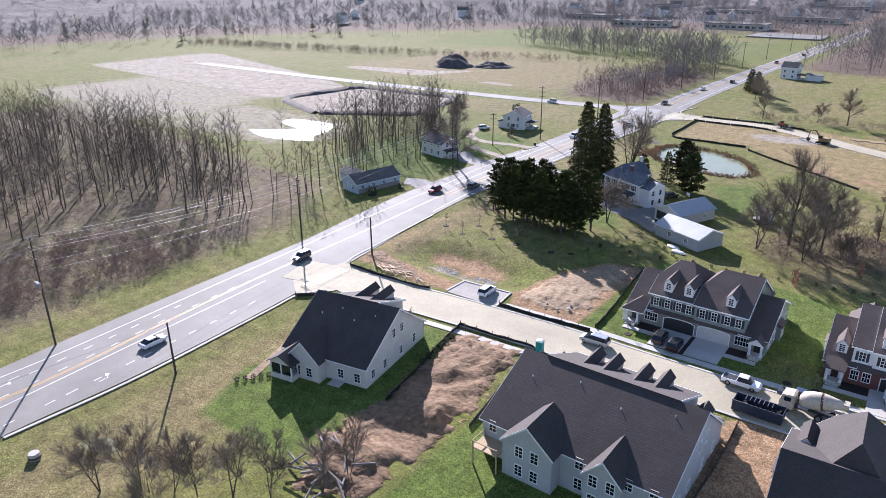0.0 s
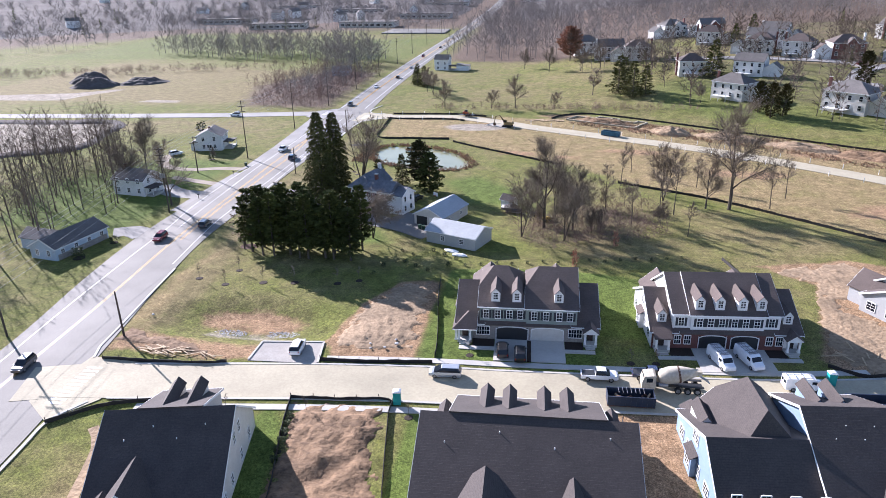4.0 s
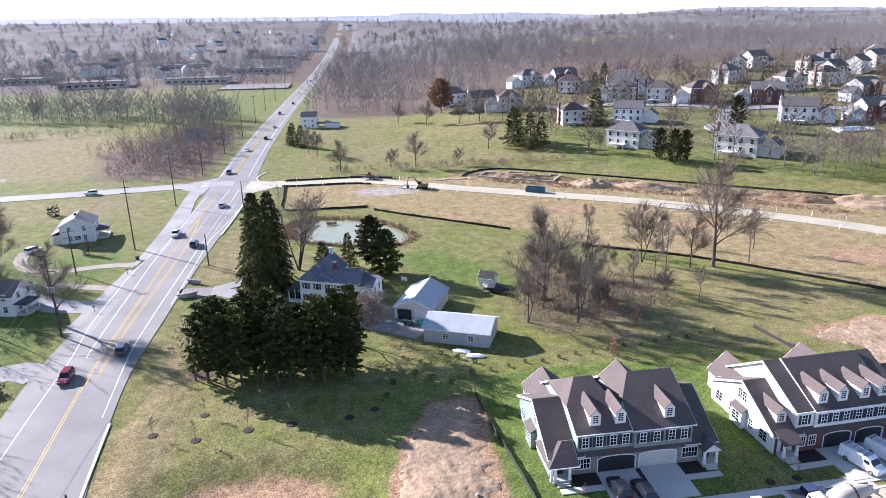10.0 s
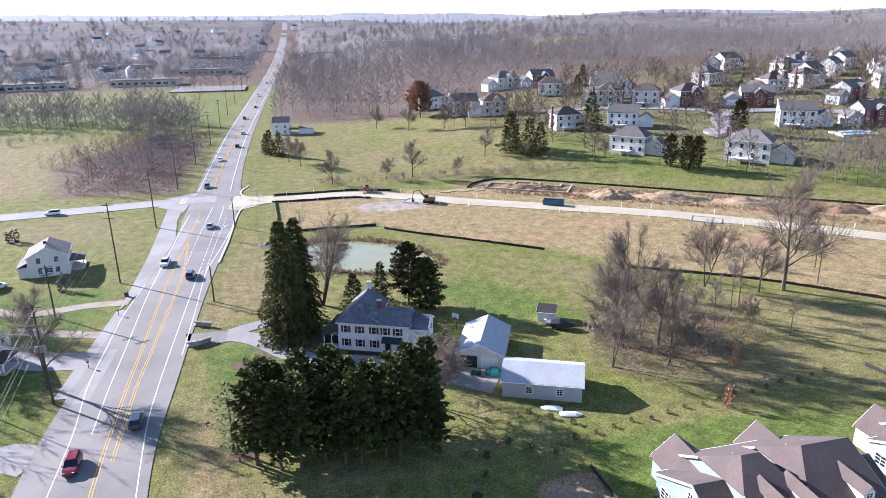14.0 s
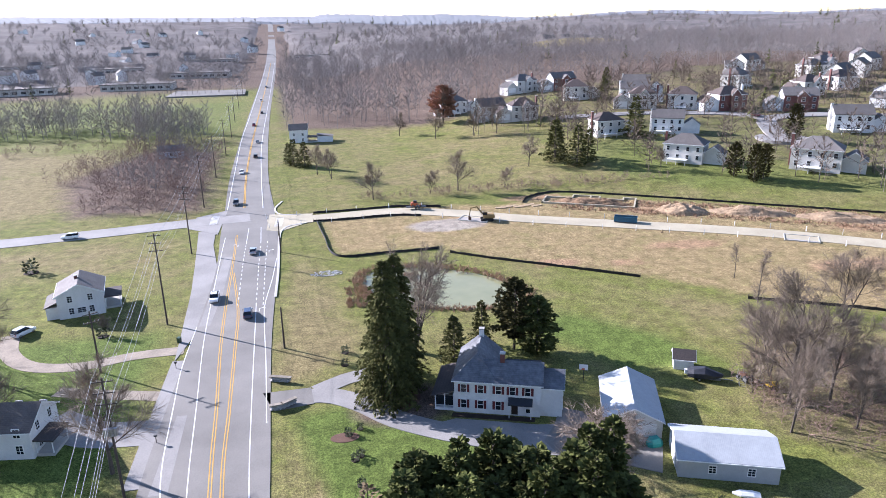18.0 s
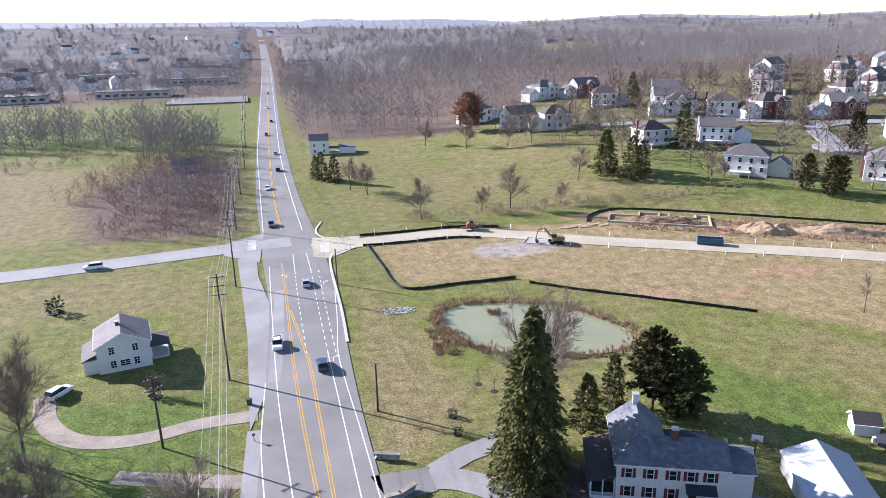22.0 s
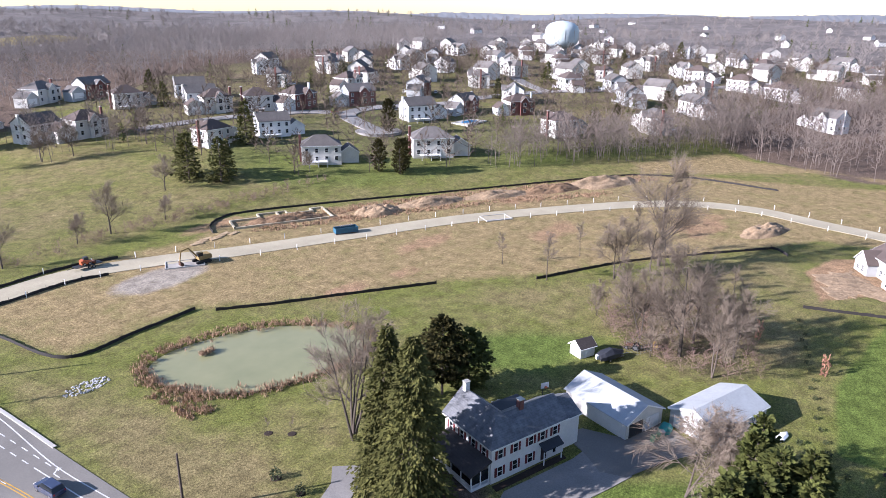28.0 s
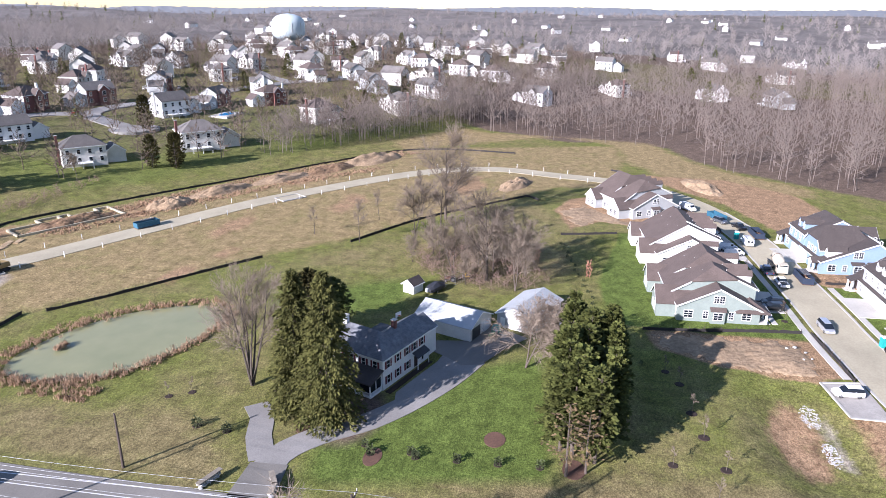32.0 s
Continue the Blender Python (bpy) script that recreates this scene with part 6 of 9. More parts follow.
def canopy():
    """The closed canopy of the far woods: a rough, bumpy sheet of treetops over the hills, open over fields, road and shops."""
    rr = 640 * 1.0125 ** np.arange(104)
    aa = np.radians(np.arange(-36, 200, 0.36))
    r, a = (v.ravel() for v in np.meshgrid(rr, aa))
    rg = np.random.default_rng(90)
    r = r * (1 + rg.uniform(-0.005, 0.005, len(r)))
    a = a + rg.uniform(-0.003, 0.003, len(a))
    x, y = -40 + r * np.cos(a), 120 + r * np.sin(a)
    open_ = ~in_view_far(x, y)
    for sx, sy, sr in SHOPS:
        open_ |= np.hypot(x - sx, y - sy) < sr
    top = 5.5 + 1.5 * np.sin(x / 60) * np.sin(y / 75) + rg.uniform(-1, 1, len(x)) * (1.0 + r * 0.0004)
    z = height(x, y) + np.where(open_, -3.0, -3 + (3 + top) * ease(640, 900, r) * road_clearance(x, y))
    m, n = len(rr), len(aa)
    i = (np.arange(n - 1)[:, None] * m + np.arange(m - 1)).ravel()
    me = bpy.data.meshes.new("far_woods")
    me.from_pydata(np.stack([x, y, z], 1).tolist(), [], np.stack([i, i + 1, i + 1 + m, i + m], 1).tolist())
    me.polygons.foreach_set("use_smooth", [True] * len(me.polygons))
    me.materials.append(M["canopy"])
    return tagged(new("far_woods", me), "closed leafless canopy of the distant woods", "woods", kind="stuff")


def hazed_hills():
    """Wooded hills that close the view all round, far behind everything else; their blue haze is emission."""
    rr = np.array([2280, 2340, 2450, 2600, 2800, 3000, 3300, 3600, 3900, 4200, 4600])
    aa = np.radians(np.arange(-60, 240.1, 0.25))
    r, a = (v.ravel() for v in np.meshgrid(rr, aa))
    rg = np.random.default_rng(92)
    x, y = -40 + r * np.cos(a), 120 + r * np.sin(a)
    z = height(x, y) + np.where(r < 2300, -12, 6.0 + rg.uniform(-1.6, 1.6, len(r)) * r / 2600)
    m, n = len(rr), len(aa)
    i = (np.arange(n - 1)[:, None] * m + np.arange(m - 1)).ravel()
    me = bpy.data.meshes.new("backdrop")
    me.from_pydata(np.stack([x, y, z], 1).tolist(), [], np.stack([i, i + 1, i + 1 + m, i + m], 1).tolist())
    me.materials.append(M["hazed_hills"])
    return tagged(new("backdrop", me), "wooded hills along the horizon, blue-grey from added haze glow", "backdrop", kind="structure")


SHOPS = [(-230, 780, 42), (-330, 760, 42), (-420, 820, 42), (-190, 900, 42), (-300, 980, 42), (-200, 1100, 42), (-420, 1050, 42), (-158, 712, 50)]
canopy()
hazed_hills()


# ---- road markings, kerbs, walks and drives ----
def line_of(pts, step=1.5):
    return [tuple(p[:2]) for p in smooth_line(pts, step)]


def marking(name, pts, width, material, label, dash=None, step=1.5, z=0.112):
    solid(name, stripe(line_of(pts, step), 0, width, z, dash), M[material], label, "road marking", kind="structure")


for dx in (-0.2, 0.2):
    marking("yellow_line", [(-65 + dx - 3.3, -40), (-66.0 + dx, 10), (-70.6 + dx, 40), (-74.2 + dx, 62), (-78.0 + dx, 96), (-82.3 + dx, 128), (-84.9 + dx, 154), (-86.2 + dx, 171), (-88.2 + dx, 194), (-89.5 + dx, 215), (-90.9 + dx, 245), (-92.3 + dx, 270)], 0.16, "line_yellow", "double yellow centre line, worn")
    marking("yellow_line", [(-81.2 + dx, 132), (-83.3 + dx, 154), (-84.1 + dx, 170), (-85.4 + dx, 193), (-86.6 + dx, 212), (-90.0 + dx, 237)], 0.16, "line_yellow", "double yellow lane line, worn")
    marking("yellow_line", [(-92.9 + dx, 302), (-95.8 + dx, 342), (-98.3 + dx, 388), (-101 + dx, 451), (-105.3 + dx, 573), (-123.3 + dx, 1085)], 0.25, "line_yellow", "double yellow centre line", step=6.0, z=0.16)
for name, pts, dash in (("white_line", [(-71, -40), (-72.9, 12), (-75.2, 34), (-78.4, 57), (-81, 76), (-84, 96), (-87, 120), (-89.2, 140), (-91.8, 155.6), (-93.2, 172.5), (-94.2, 187), (-94.2, 205)], None), ("white_line", [(-86.4, 140), (-88, 155), (-89.5, 172), (-91.6, 195), (-92.9, 216), (-94.6, 250), (-95.4, 268)], None), ("white_line", [(-74.9, 118), (-78.4, 140), (-79.6, 153), (-80.6, 170), (-81.8, 193), (-82.9, 214)], None), ("white_line", [(-77.9, 165), (-79.2, 186), (-80.4, 202), (-81.0, 214), (-80.2, 230), (-79.8, 246)], None), ("white_line", [(-59.8, -20), (-63.7, 9), (-68.3, 39), (-71.7, 62)], None), ("dashed_line", [(-58.5, 8), (-60.1, 19), (-62.5, 35.5), (-65.5, 58)], (1.5, 3.0)), ("dashed_line", [(-66.5, 10), (-68.6, 24), (-71.6, 41), (-74, 56)], (1.5, 3.0)), ("dashed_line", [(-69.9, 11), (-72.2, 28), (-75, 46)], (1.5, 3.0)), ("dashed_line", [(-82.9, 214), (-84.2, 243), (-84.9, 262)], (1.5, 1.5)), ("dashed_line", [(-81.4, 214), (-82.5, 243), (-83.0, 262)], (1.5, 1.5)), ("dashed_line", [(-86.9, 215), (-88.3, 244), (-88.9, 262)], (1.5, 1.5)), ("white_line", [(-84.9, 262), (-85.8, 277)], None), ("white_line", [(-88.9, 262), (-89.4, 277)], None)):
    marking(name, pts, 0.18, "line_white", "white lane line on asphalt, worn", dash)
marking("edge_line", [(-86.6, 300), (-90.3, 351), (-95.2, 432), (-100.3, 572), (-118, 1085)], 0.3, "line_white", "white edge line", step=6.0, z=0.16)
marking("edge_line", [(-98.2, 300), (-102.6, 375), (-106.8, 452), (-111, 573), (-129, 1085)], 0.3, "line_white", "white edge line", step=6.0, z=0.16)


def turn_arrow(x, y, turn, left=1):
    """A painted lane arrow that bends to one side."""
    me = Mesh()
    me.face((-0.08, 0, 0), (0.08, 0, 0), (0.08, 1.6, 0), (-0.08, 1.6, 0)).face((-0.08, 1.6, 0), (0.08, 1.4, 0), (left * 0.7, 1.9, 0), (left * 0.7, 2.1, 0)).face((left * 0.7, 1.6, 0), (left * 1.4, 2.0, 0), (left * 0.7, 2.45, 0))
    solid("lane_arrow", me, M["line_white"], "white turn arrow painted on the road", "road marking", kind="structure", m=pose(x, y, 0.113, 0, 0, turn))


for ax, ay, at, al in ((-91.0, 258.5, 2, -1), (-82.1, 251.5, 2, 1), (-86.2, 252, 2, -1), (-59.6, 22, 8, -1), (-71.1, 14.4, 188, -1), (-82.0, 210.5, 2, 1)):
    turn_arrow(ax, ay, at, al)


def crosswalk(x, y, turn, n, length):
    me = Mesh()
    for i in range(n):
        me.face((i * 1.0, 0, 0), (i * 1.0 + 0.5, 0, 0), (i * 1.0 + 0.5, length, 0), (i * 1.0, length, 0))
    solid("crosswalk", me, M["line_white"], "white striped crosswalk", "road marking", kind="structure", m=pose(x, y, 0.152, 0, 0, turn))


crosswalk(-62.0, 66.0, 92, 11, 2.6)
crosswalk(-99.5, 283.5, 92, 10, 2.4)
crosswalk(-79.5, 276.5, 88, 10, 2.4)


def strip(name, pts, width, z, material, label, step=2.0, thick=0.14, category="pavement"):
    l = line_of(pts, step)
    return solid(name, ribbon(offset(l, -width / 2), offset(l, width / 2), z, thick), M[material], label, category, kind="structure")


def sheet(name, pts, z, material, label, category="pavement"):
    return solid(name, Mesh().prism(pts, z - 0.14, z), M[material], label, category, kind="structure")


strip("kerb", [(-55.4, 7), (-56.2, 27), (-59.9, 54), (-61.0, 62), (-58.5, 67.5)], 0.5, 0.2, "concrete", "pale concrete kerb along the main road")
strip("kerb", [(-66.0, 79.2), (-67.3, 82.5), (-68.2, 88), (-71.0, 104), (-73.0, 116)], 0.45, 0.2, "concrete", "pale concrete kerb along the main road")
strip("kerb", [(-78.9, 218), (-79.0, 236), (-79.8, 262), (-79.4, 272), (-77.0, 276.5), (-72, 278.4)], 0.6, 0.22, "concrete", "pale concrete kerb at the junction")
strip("kerb", [(-80.6, 308), (-82.6, 298), (-80.5, 290.5), (-74, 289)], 0.6, 0.22, "concrete", "pale concrete kerb at the junction")
sheet("road_patch", [(-98.0, 262), (-94.2, 240), (-94.2, 200), (-96.0, 190), (-98.4, 225), (-100.5, 245), (-104, 276), (-99, 277)], 0.09, "asphalt_old", "older grey asphalt shoulder")
sheet("road_patch", [(-94.0, 152), (-96.2, 152), (-96.4, 172), (-96.4, 190), (-94.1, 190)], 0.09, "asphalt_old", "older grey asphalt shoulder")
sheet("junction_apron", [(-66.5, 79.5), (-67.5, 66), (-61.5, 62), (-57, 68.2), (-57, 79)], 0.125, "concrete_road", "dusty concrete mouth of the street")
sheet("junction_apron", [(-84, 291), (-84, 273), (-79.6, 271), (-72, 278.6), (-70, 289)], 0.125, "concrete_road", "dusty concrete mouth of the new road")
sheet("junction_apron", [(-98, 300), (-107, 293), (-108, 280.5), (-98, 272)], 0.105, "asphalt_old", "old asphalt mouth of the side road")
sheet("road_patch", [(-92.5, 150), (-92.2, 170), (-90.6, 170), (-90.0, 150)], 0.106, "asphalt_old", "paler worn asphalt patch")
sheet("road_patch", [(-93.8, 205), (-93.6, 250), (-91.6, 250), (-91.0, 222), (-91.6, 205)], 0.106, "asphalt_old", "paler worn asphalt patch")

# walks beside the street
walk_n = [p for p in STREET if -28 < p[0] < 62 and p[1] < 95]
solid("sidewalk", ribbon(offset(walk_n, -7.6), offset(walk_n, -6.2), 0.12), M["concrete"], "pale concrete sidewalk along the street", "pavement", kind="structure")
walk_s = [p for p in STREET if -52 < p[0] < 18 and p[1] < 95]
solid("sidewalk", ribbon(offset(walk_s, 6.3), offset(walk_s, 7.7), 0.12), M["concrete"], "pale concrete sidewalk along the street", "pavement", kind="structure")
kerb_line = [p for p in STREET if -60 < p[0] and p[1] < 100 and p[0] < 80]
for kd in (-4.95, 4.95):
    solid("kerb", ribbon(offset(kerb_line, kd - 0.22), offset(kerb_line, kd + 0.22), 0.2), M["concrete"], "low concrete kerb along the street", "pavement", kind="structure")


def yard(m, name, pts, z, material, label):
    """A flat piece beside a house, given in the house's own measure."""
    w = [m @ Vector((x, y, 0)) for x, y in pts]
    return sheet(name, [(p.x, p.y) for p in w], z, material, label)


for mm, dr in ((A_M, 7.2), (B_M, 7.6)):
    yard(mm, "driveway", [(6.6, -dr), (18.4, -dr), (18.4, -0.2), (6.6, -0.2)], 0.165, "concrete", "pale concrete double driveway")
    yard(mm, "garden_walk", [(0.6, -3.9), (6.6, -3.9), (6.6, -2.8), (0.6, -2.8)], 0.13, "concrete", "concrete front walk")
    yard(mm, "garden_walk", [(18.4, -3.9), (23.4, -3.9), (23.4, -2.8), (18.4, -2.8)], 0.13, "concrete", "concrete front walk")
    yard(mm, "mulch_bed", [(2.8, -2.7), (6.5, -2.7), (6.5, -0.2), (2.8, -0.2)], 0.12, "mulch", "dark mulch bed under the windows")
    yard(mm, "mulch_bed", [(18.5, -2.7), (21.5, -2.7), (21.5, -0.2), (18.5, -0.2)], 0.12, "mulch", "dark mulch bed under the windows")
yard(A_M, "mulch_strip", [(12.1, -7.2), (12.8, -7.2), (12.8, -0.4), (12.1, -0.4)], 0.18, "mulch", "dark mulch strip between the driveways")
for mm, x0, x1 in ((D2_M, 7.2, 17.8), (D1_M, 4.4, 9.6), (D3_M, 7.2, 17.8)):
    yard(mm, "driveway", [(x0, -5.6 if mm is not D1_M else -4.2), (x1, -5.6 if mm is not D1_M else -4.2), (x1, -0.2), (x0, -0.2)], 0.165, "concrete", "pale concrete driveway")
yard(C_M, "driveway", [(7.2, -7.5), (17.4, -7.5), (17.4, -0.2), (7.2, -0.2)], 0.1, "gravel", "gravel drive before the unfinished house")
yard(D1_M, "patio", [(4.0, 18.6), (6.2, 18.6), (6.2, 20.2), (4.0, 20.2)], 0.16, "concrete", "small concrete patio slab")
sheet("parking_pad", [(-39.7, 82.6), (-27.8, 83.6), (-29.2, 90.4), (-39.9, 88.8)], 0.1, "gravel", "grey gravel parking pad with low kerb")
for a, b in (((-39.7, 82.9), (-39.9, 88.8)), ((-39.9, 88.8), (-29.2, 90.4)), ((-29.2, 90.4), (-27.9, 83.8))):
    strip("pad_kerb", [a, b], 0.35, 0.24, "concrete", "low concrete kerb round the parking pad", 1.0, 0.2)
strip("farm_drive", [(-77.0, 171.4), (-69, 171.8), (-63, 168.0), (-57.5, 161.8), (-50.5, 156.8), (-42.5, 152.6), (-34.5, 149.6)], 4.6, 0.09, "asphalt_old", "worn grey asphalt farm drive")
strip("farm_drive", [(-70, 173.5), (-65, 176.6), (-60, 178.4), (-57, 181)], 3.8, 0.085, "asphalt_old", "worn grey asphalt farm drive")
sheet("farm_yard", [(-37, 151.5), (-36, 148), (-29.5, 145), (-23.5, 141.0), (-20.6, 146.5), (-19.5, 149.2), (-27.2, 152.0), (-28.5, 158), (-31.5, 160), (-34, 155.5)], 0.095, "asphalt", "dark asphalt yard before the garage")
sheet("farm_drive", [(-51.5, 159.6), (-40, 151.6), (-33.5, 150), (-33.6, 155.4), (-36.6, 155.9), (-48.6, 160.2)], 0.094, "asphalt_old", "worn grey asphalt before the farmhouse")
sheet("mulch_bed", [(-49.2, 161.0), (-36.8, 156.7), (-36.4, 157.7), (-48.7, 162.0)], 0.1, "mulch", "dark planting bed along the farmhouse front")
sheet("drive_apron", [(-79, 174.5), (-77, 168.4), (-70.5, 169.4), (-71, 174.8)], 0.1, "asphalt", "dark new asphalt at the drive's mouth")
strip("house_drive", [(-95, 194.5), (-104, 194.0), (-113, 191.6), (-122, 193.5), (-128, 200), (-131, 209)], 3.4, 0.06, "drive_dirt", "brown gravel drive round the lawn")
strip("house_drive", [(-94, 166), (-104, 167.5), (-112, 173)], 7.0, 0.06, "asphalt_old", "worn asphalt drive by the cottage")
strip("house_drive", [(-95, 177), (-106, 180), (-114, 182.5)], 3.0, 0.055, "drive_dirt", "thin gravel drive with grass")
strip("house_drive", [(-92, 134), (-97, 136), (-101, 134)], 7.0, 0.06, "asphalt_old", "worn asphalt drive by the ranch house")
strip("footpath", [(-42.5, 38), (-46, 47), (-50, 58), (-53.5, 62)], 1.5, 0.05, "soil_pale", "pale bare strip beside the new house")

# pond with its reeds
pond_line = [tuple(p[:2]) for p in smooth_line(POND + POND[:1], 1.5)]
solid("pond", Mesh().face(*[(x, y, -0.28) for x, y in pond_line[:-1]]), M["water"], "milky green farm pond", "water", kind="structure")
solid("puddle", Mesh().face(*[(-43.6 + 2.6 * math.cos(a), 15.3 + 1.6 * math.sin(a) + 0.8 * math.cos(a), 0.03) for a in np.linspace(0, 6.1, 14)]), M["water"], "shallow puddle in the wet ditch", "water", kind="structure")
fl = [(-203, 147), (-190, 143), (-180, 144), (-166, 151), (-172, 156), (-176, 168), (-186, 176), (-206, 172), (-203, 164), (-188, 161), (-194, 154)]
solid("flood_water", Mesh().face(*[(x, y, 0.06) for x, y in [tuple(p[:2]) for p in smooth_line(fl + fl[:1], 4)][:-1]]), M["water"], "shallow flood water shining in the field", "water", kind="structure")


def tuft(seed, n, h, r, w):
    rg = random.Random(seed)
    me = Mesh()
    for _ in range(n):
        a, d = rg.uniform(0, 6.28), rg.uniform(0, r)
        x, y = d * math.cos(a), d * math.sin(a)
        k = h * rg.uniform(0.6, 1.2)
        me.face((x - w * math.sin(a), y + w * math.cos(a), 0), (x + w * math.sin(a), y - w * math.cos(a), 0), (x + rg.uniform(-0.4, 0.4) * k, y + rg.uniform(-0.4, 0.4) * k, k))
    return me


rg = random.Random(8)
edge = [(x + rg.gauss(0, 0.9), y + rg.gauss(0, 0.9)) for x, y in pond_line for _ in range(11)]
mid = (sum(p[0] for p in POND) / len(POND), sum(p[1] for p in POND) / len(POND))
edge = [(mid[0] + (x - mid[0]) * (1.035 + 0.03 * rg.random()), mid[1] + (y - mid[1]) * (1.05 + 0.04 * rg.random())) for x, y in edge]
join_copies("reeds", [tuft(i, 14, 0.8, 0.6, 0.05) for i in range(4)], edge, "reed", "dry tan reeds round the pond", "reeds", 0.6, 1.2, 9)
join_copies("reeds", [tuft(i, 14, 0.8, 0.6, 0.05) for i in range(4)], [(-47 + rg.uniform(-1.4, 1.4), 225.5 + rg.uniform(-0.6, 0.6)) for _ in range(30)] + [(-60 + rg.uniform(-3, 2), 214 + rg.uniform(-6, 6)) for _ in range(120)], "reed", "dry tan reeds at the pond's end", "reeds", 0.6, 1.2, 10)
dry_edge = [(x + rg.uniform(-4, 4), y + rg.uniform(-2.5, 2.5)) for x, y in [tuple(p[:2]) for p in smooth_line([(7, 268), (25, 258), (55, 243), (82, 226), (110, 205)], 3)] for _ in range(16)]
off_street = lambda q: min((q[0] - p[0]) ** 2 + (q[1] - p[1]) ** 2 for p in STREET) > 36
join_copies("dead_grass", [tuft(20 + i, 14, 0.7, 0.7, 0.06) for i in range(4)], [q for q in [(x, y - 8) for x, y in dry_edge] + [(x + 4, y + 10) for x, y in dry_edge] if off_street(q)] + scatter([(5, 286), (45, 268), (83, 248), (126, 222), (150, 205), (152, 216), (126, 232), (83, 258), (45, 277)], 900, 11), "reed", "dead straw grass on the graded bank", "grass", 0.6, 1.3, 12)
join_copies("brush", [light_tree(300 + i, 2.6, 10, 11, 0.022, 0.6, 0.08) for i in range(3)], scatter([(-2, 146), (6, 138), (34, 150), (36, 170), (14, 176), (0, 164)], 190, 13), "bramble", "tangled brown brambles in the thicket", "brush", 0.6, 1.4, 13)
join_copies("brush", [light_tree(310 + i, 2.4, 10, 11, 0.025, 0.7, 0.08) for i in range(3)], scatter([(-97, 10), (-92, 48), (-95, 60), (-112, 72), (-130, 50), (-124, 10), (-104, -10)], 560, 14), "bramble", "reddish-brown brambles beside the road", "brush", 0.5, 1.3, 14)
join_copies("brush", [light_tree(320 + i, 2.2, 10, 10, 0.03, 0.7, 0.08) for i in range(3)], scatter([(-55, 300), (10, 303), (40, 300), (60, 298), (62, 303), (10, 312), (-50, 310)], 160, 15), "bramble", "brown hedge brush along the field", "brush", 0.4, 1.2, 15)
for i, (x, y) in enumerate([(-31, 14.5), (-27.5, 17), (-24.6, 18.5), (-21.5, 21.5), (-17.6, 24.3), (-14, 29.5), (-34.5, 11), (-12.5, 32.5), (-26, 13)]):
    place_bare("scrub_tree", K_SMALL[i % 2] if i % 3 else K_YARD[1], x, y, 1.15 if i % 3 else 0.55, i * 71, "leafless scrub tree at the building site's edge", group="scrub trees")


# ---- loose earth and stones ----
def mound(name, x, y, rx, ry, h, seed, material, label, turn=0.0, rough=0.7, res=34, category="earth"):
    """A heap of earth: an uneven dome with gullies."""
    me, n = Mesh(), res
    for j in range(n + 1):
        for i in range(n + 1):
            u, v = -1 + 2 * i / n, -1 + 2 * j / n
            edge = 1 + 0.35 * noise.fractal((u * 1.3 + seed * 3, v * 1.3, 5), 1.0, 2.0, 3)
            k = max(0.0, 1 - (u * u + v * v) * 1.25 / max(0.5, edge)) ** 0.9
            z = h * k * (1 + rough * noise.fractal((u * 2 + seed, v * 2, seed), 1.0, 2.0, 4)) + 0.6 * rough * min(1, k * 3) * noise.fractal((u * 6 + seed, v * 6, 0), 0.9, 2.0, 3)
            me.v.append((u * rx, v * ry, z if k > 0 else -0.15))
    me.f = [(j * (n + 1) + i, j * (n + 1) + i + 1, (j + 1) * (n + 1) + i + 1, (j + 1) * (n + 1) + i) for j in range(n) for i in range(n)]
    return solid(name, me, M[material], label, category, m=pose(x, y, gz(x, y), 0, 0, turn), smooth=True)


def rutted(name, poly, h, seed, material, label, step=0.55, freq=0.6):
    """Bare, tracked and heaped soil over a plot, with ruts and clods."""
    xs = np.arange(min(p[0] for p in poly), max(p[0] for p in poly) + step, step)
    ys = np.arange(min(p[1] for p in poly), max(p[1] for p in poly) + step, step)
    px, py = np.meshgrid(xs, ys)
    zn = zone_of(px.ravel(), py.ravel(), poly, 3.0).reshape(px.shape)
    for j in range(len(ys)):
        for i in range(len(xs)):
            zn[j, i] -= 0.55 * (0.15 + abs(noise.fractal((xs[i] * 0.22 + seed, ys[j] * 0.22, 5), 0.8, 2.0, 3))) * (zn[j, i] < 1)
    me = Mesh()
    for j in range(len(ys)):
        for i in range(len(xs)):
            x, y = xs[i], ys[j]
            k = max(0, (zn[j, i] - 0.35) / 0.65)
            z = h * (0.5 + noise.fractal((x * freq * 0.25 + seed, y * freq * 0.25, 0), 1.0, 2.0, 3)) + 0.1 * noise.fractal((x * 1.7, y * 1.7, seed), 0.7, 2.0, 3) + 0.17 * noise.fractal((x * freq * 1.6, y * freq * 0.7 + seed, 3), 0.8, 2.0, 3) + 0.06 * math.sin(2.3 * x + 0.6 * y + 6.0 * noise.noise((x * 0.09 + seed, y * 0.09, 1)))
            me.v.append((x, y, max(z, 0.05) * k + 0.06 * (k > 0) - 0.3 * (k <= 0)))
    n = len(xs)
    me.f = [(j * n + i, j * n + i + 1, (j + 1) * n + i + 1, (j + 1) * n + i) for j in range(len(ys) - 1) for i in range(n - 1) if zn[j:j + 2, i:i + 2].max() > 0.3]
    return solid(name, me, M[material], label, "earth", kind="structure", smooth=True)


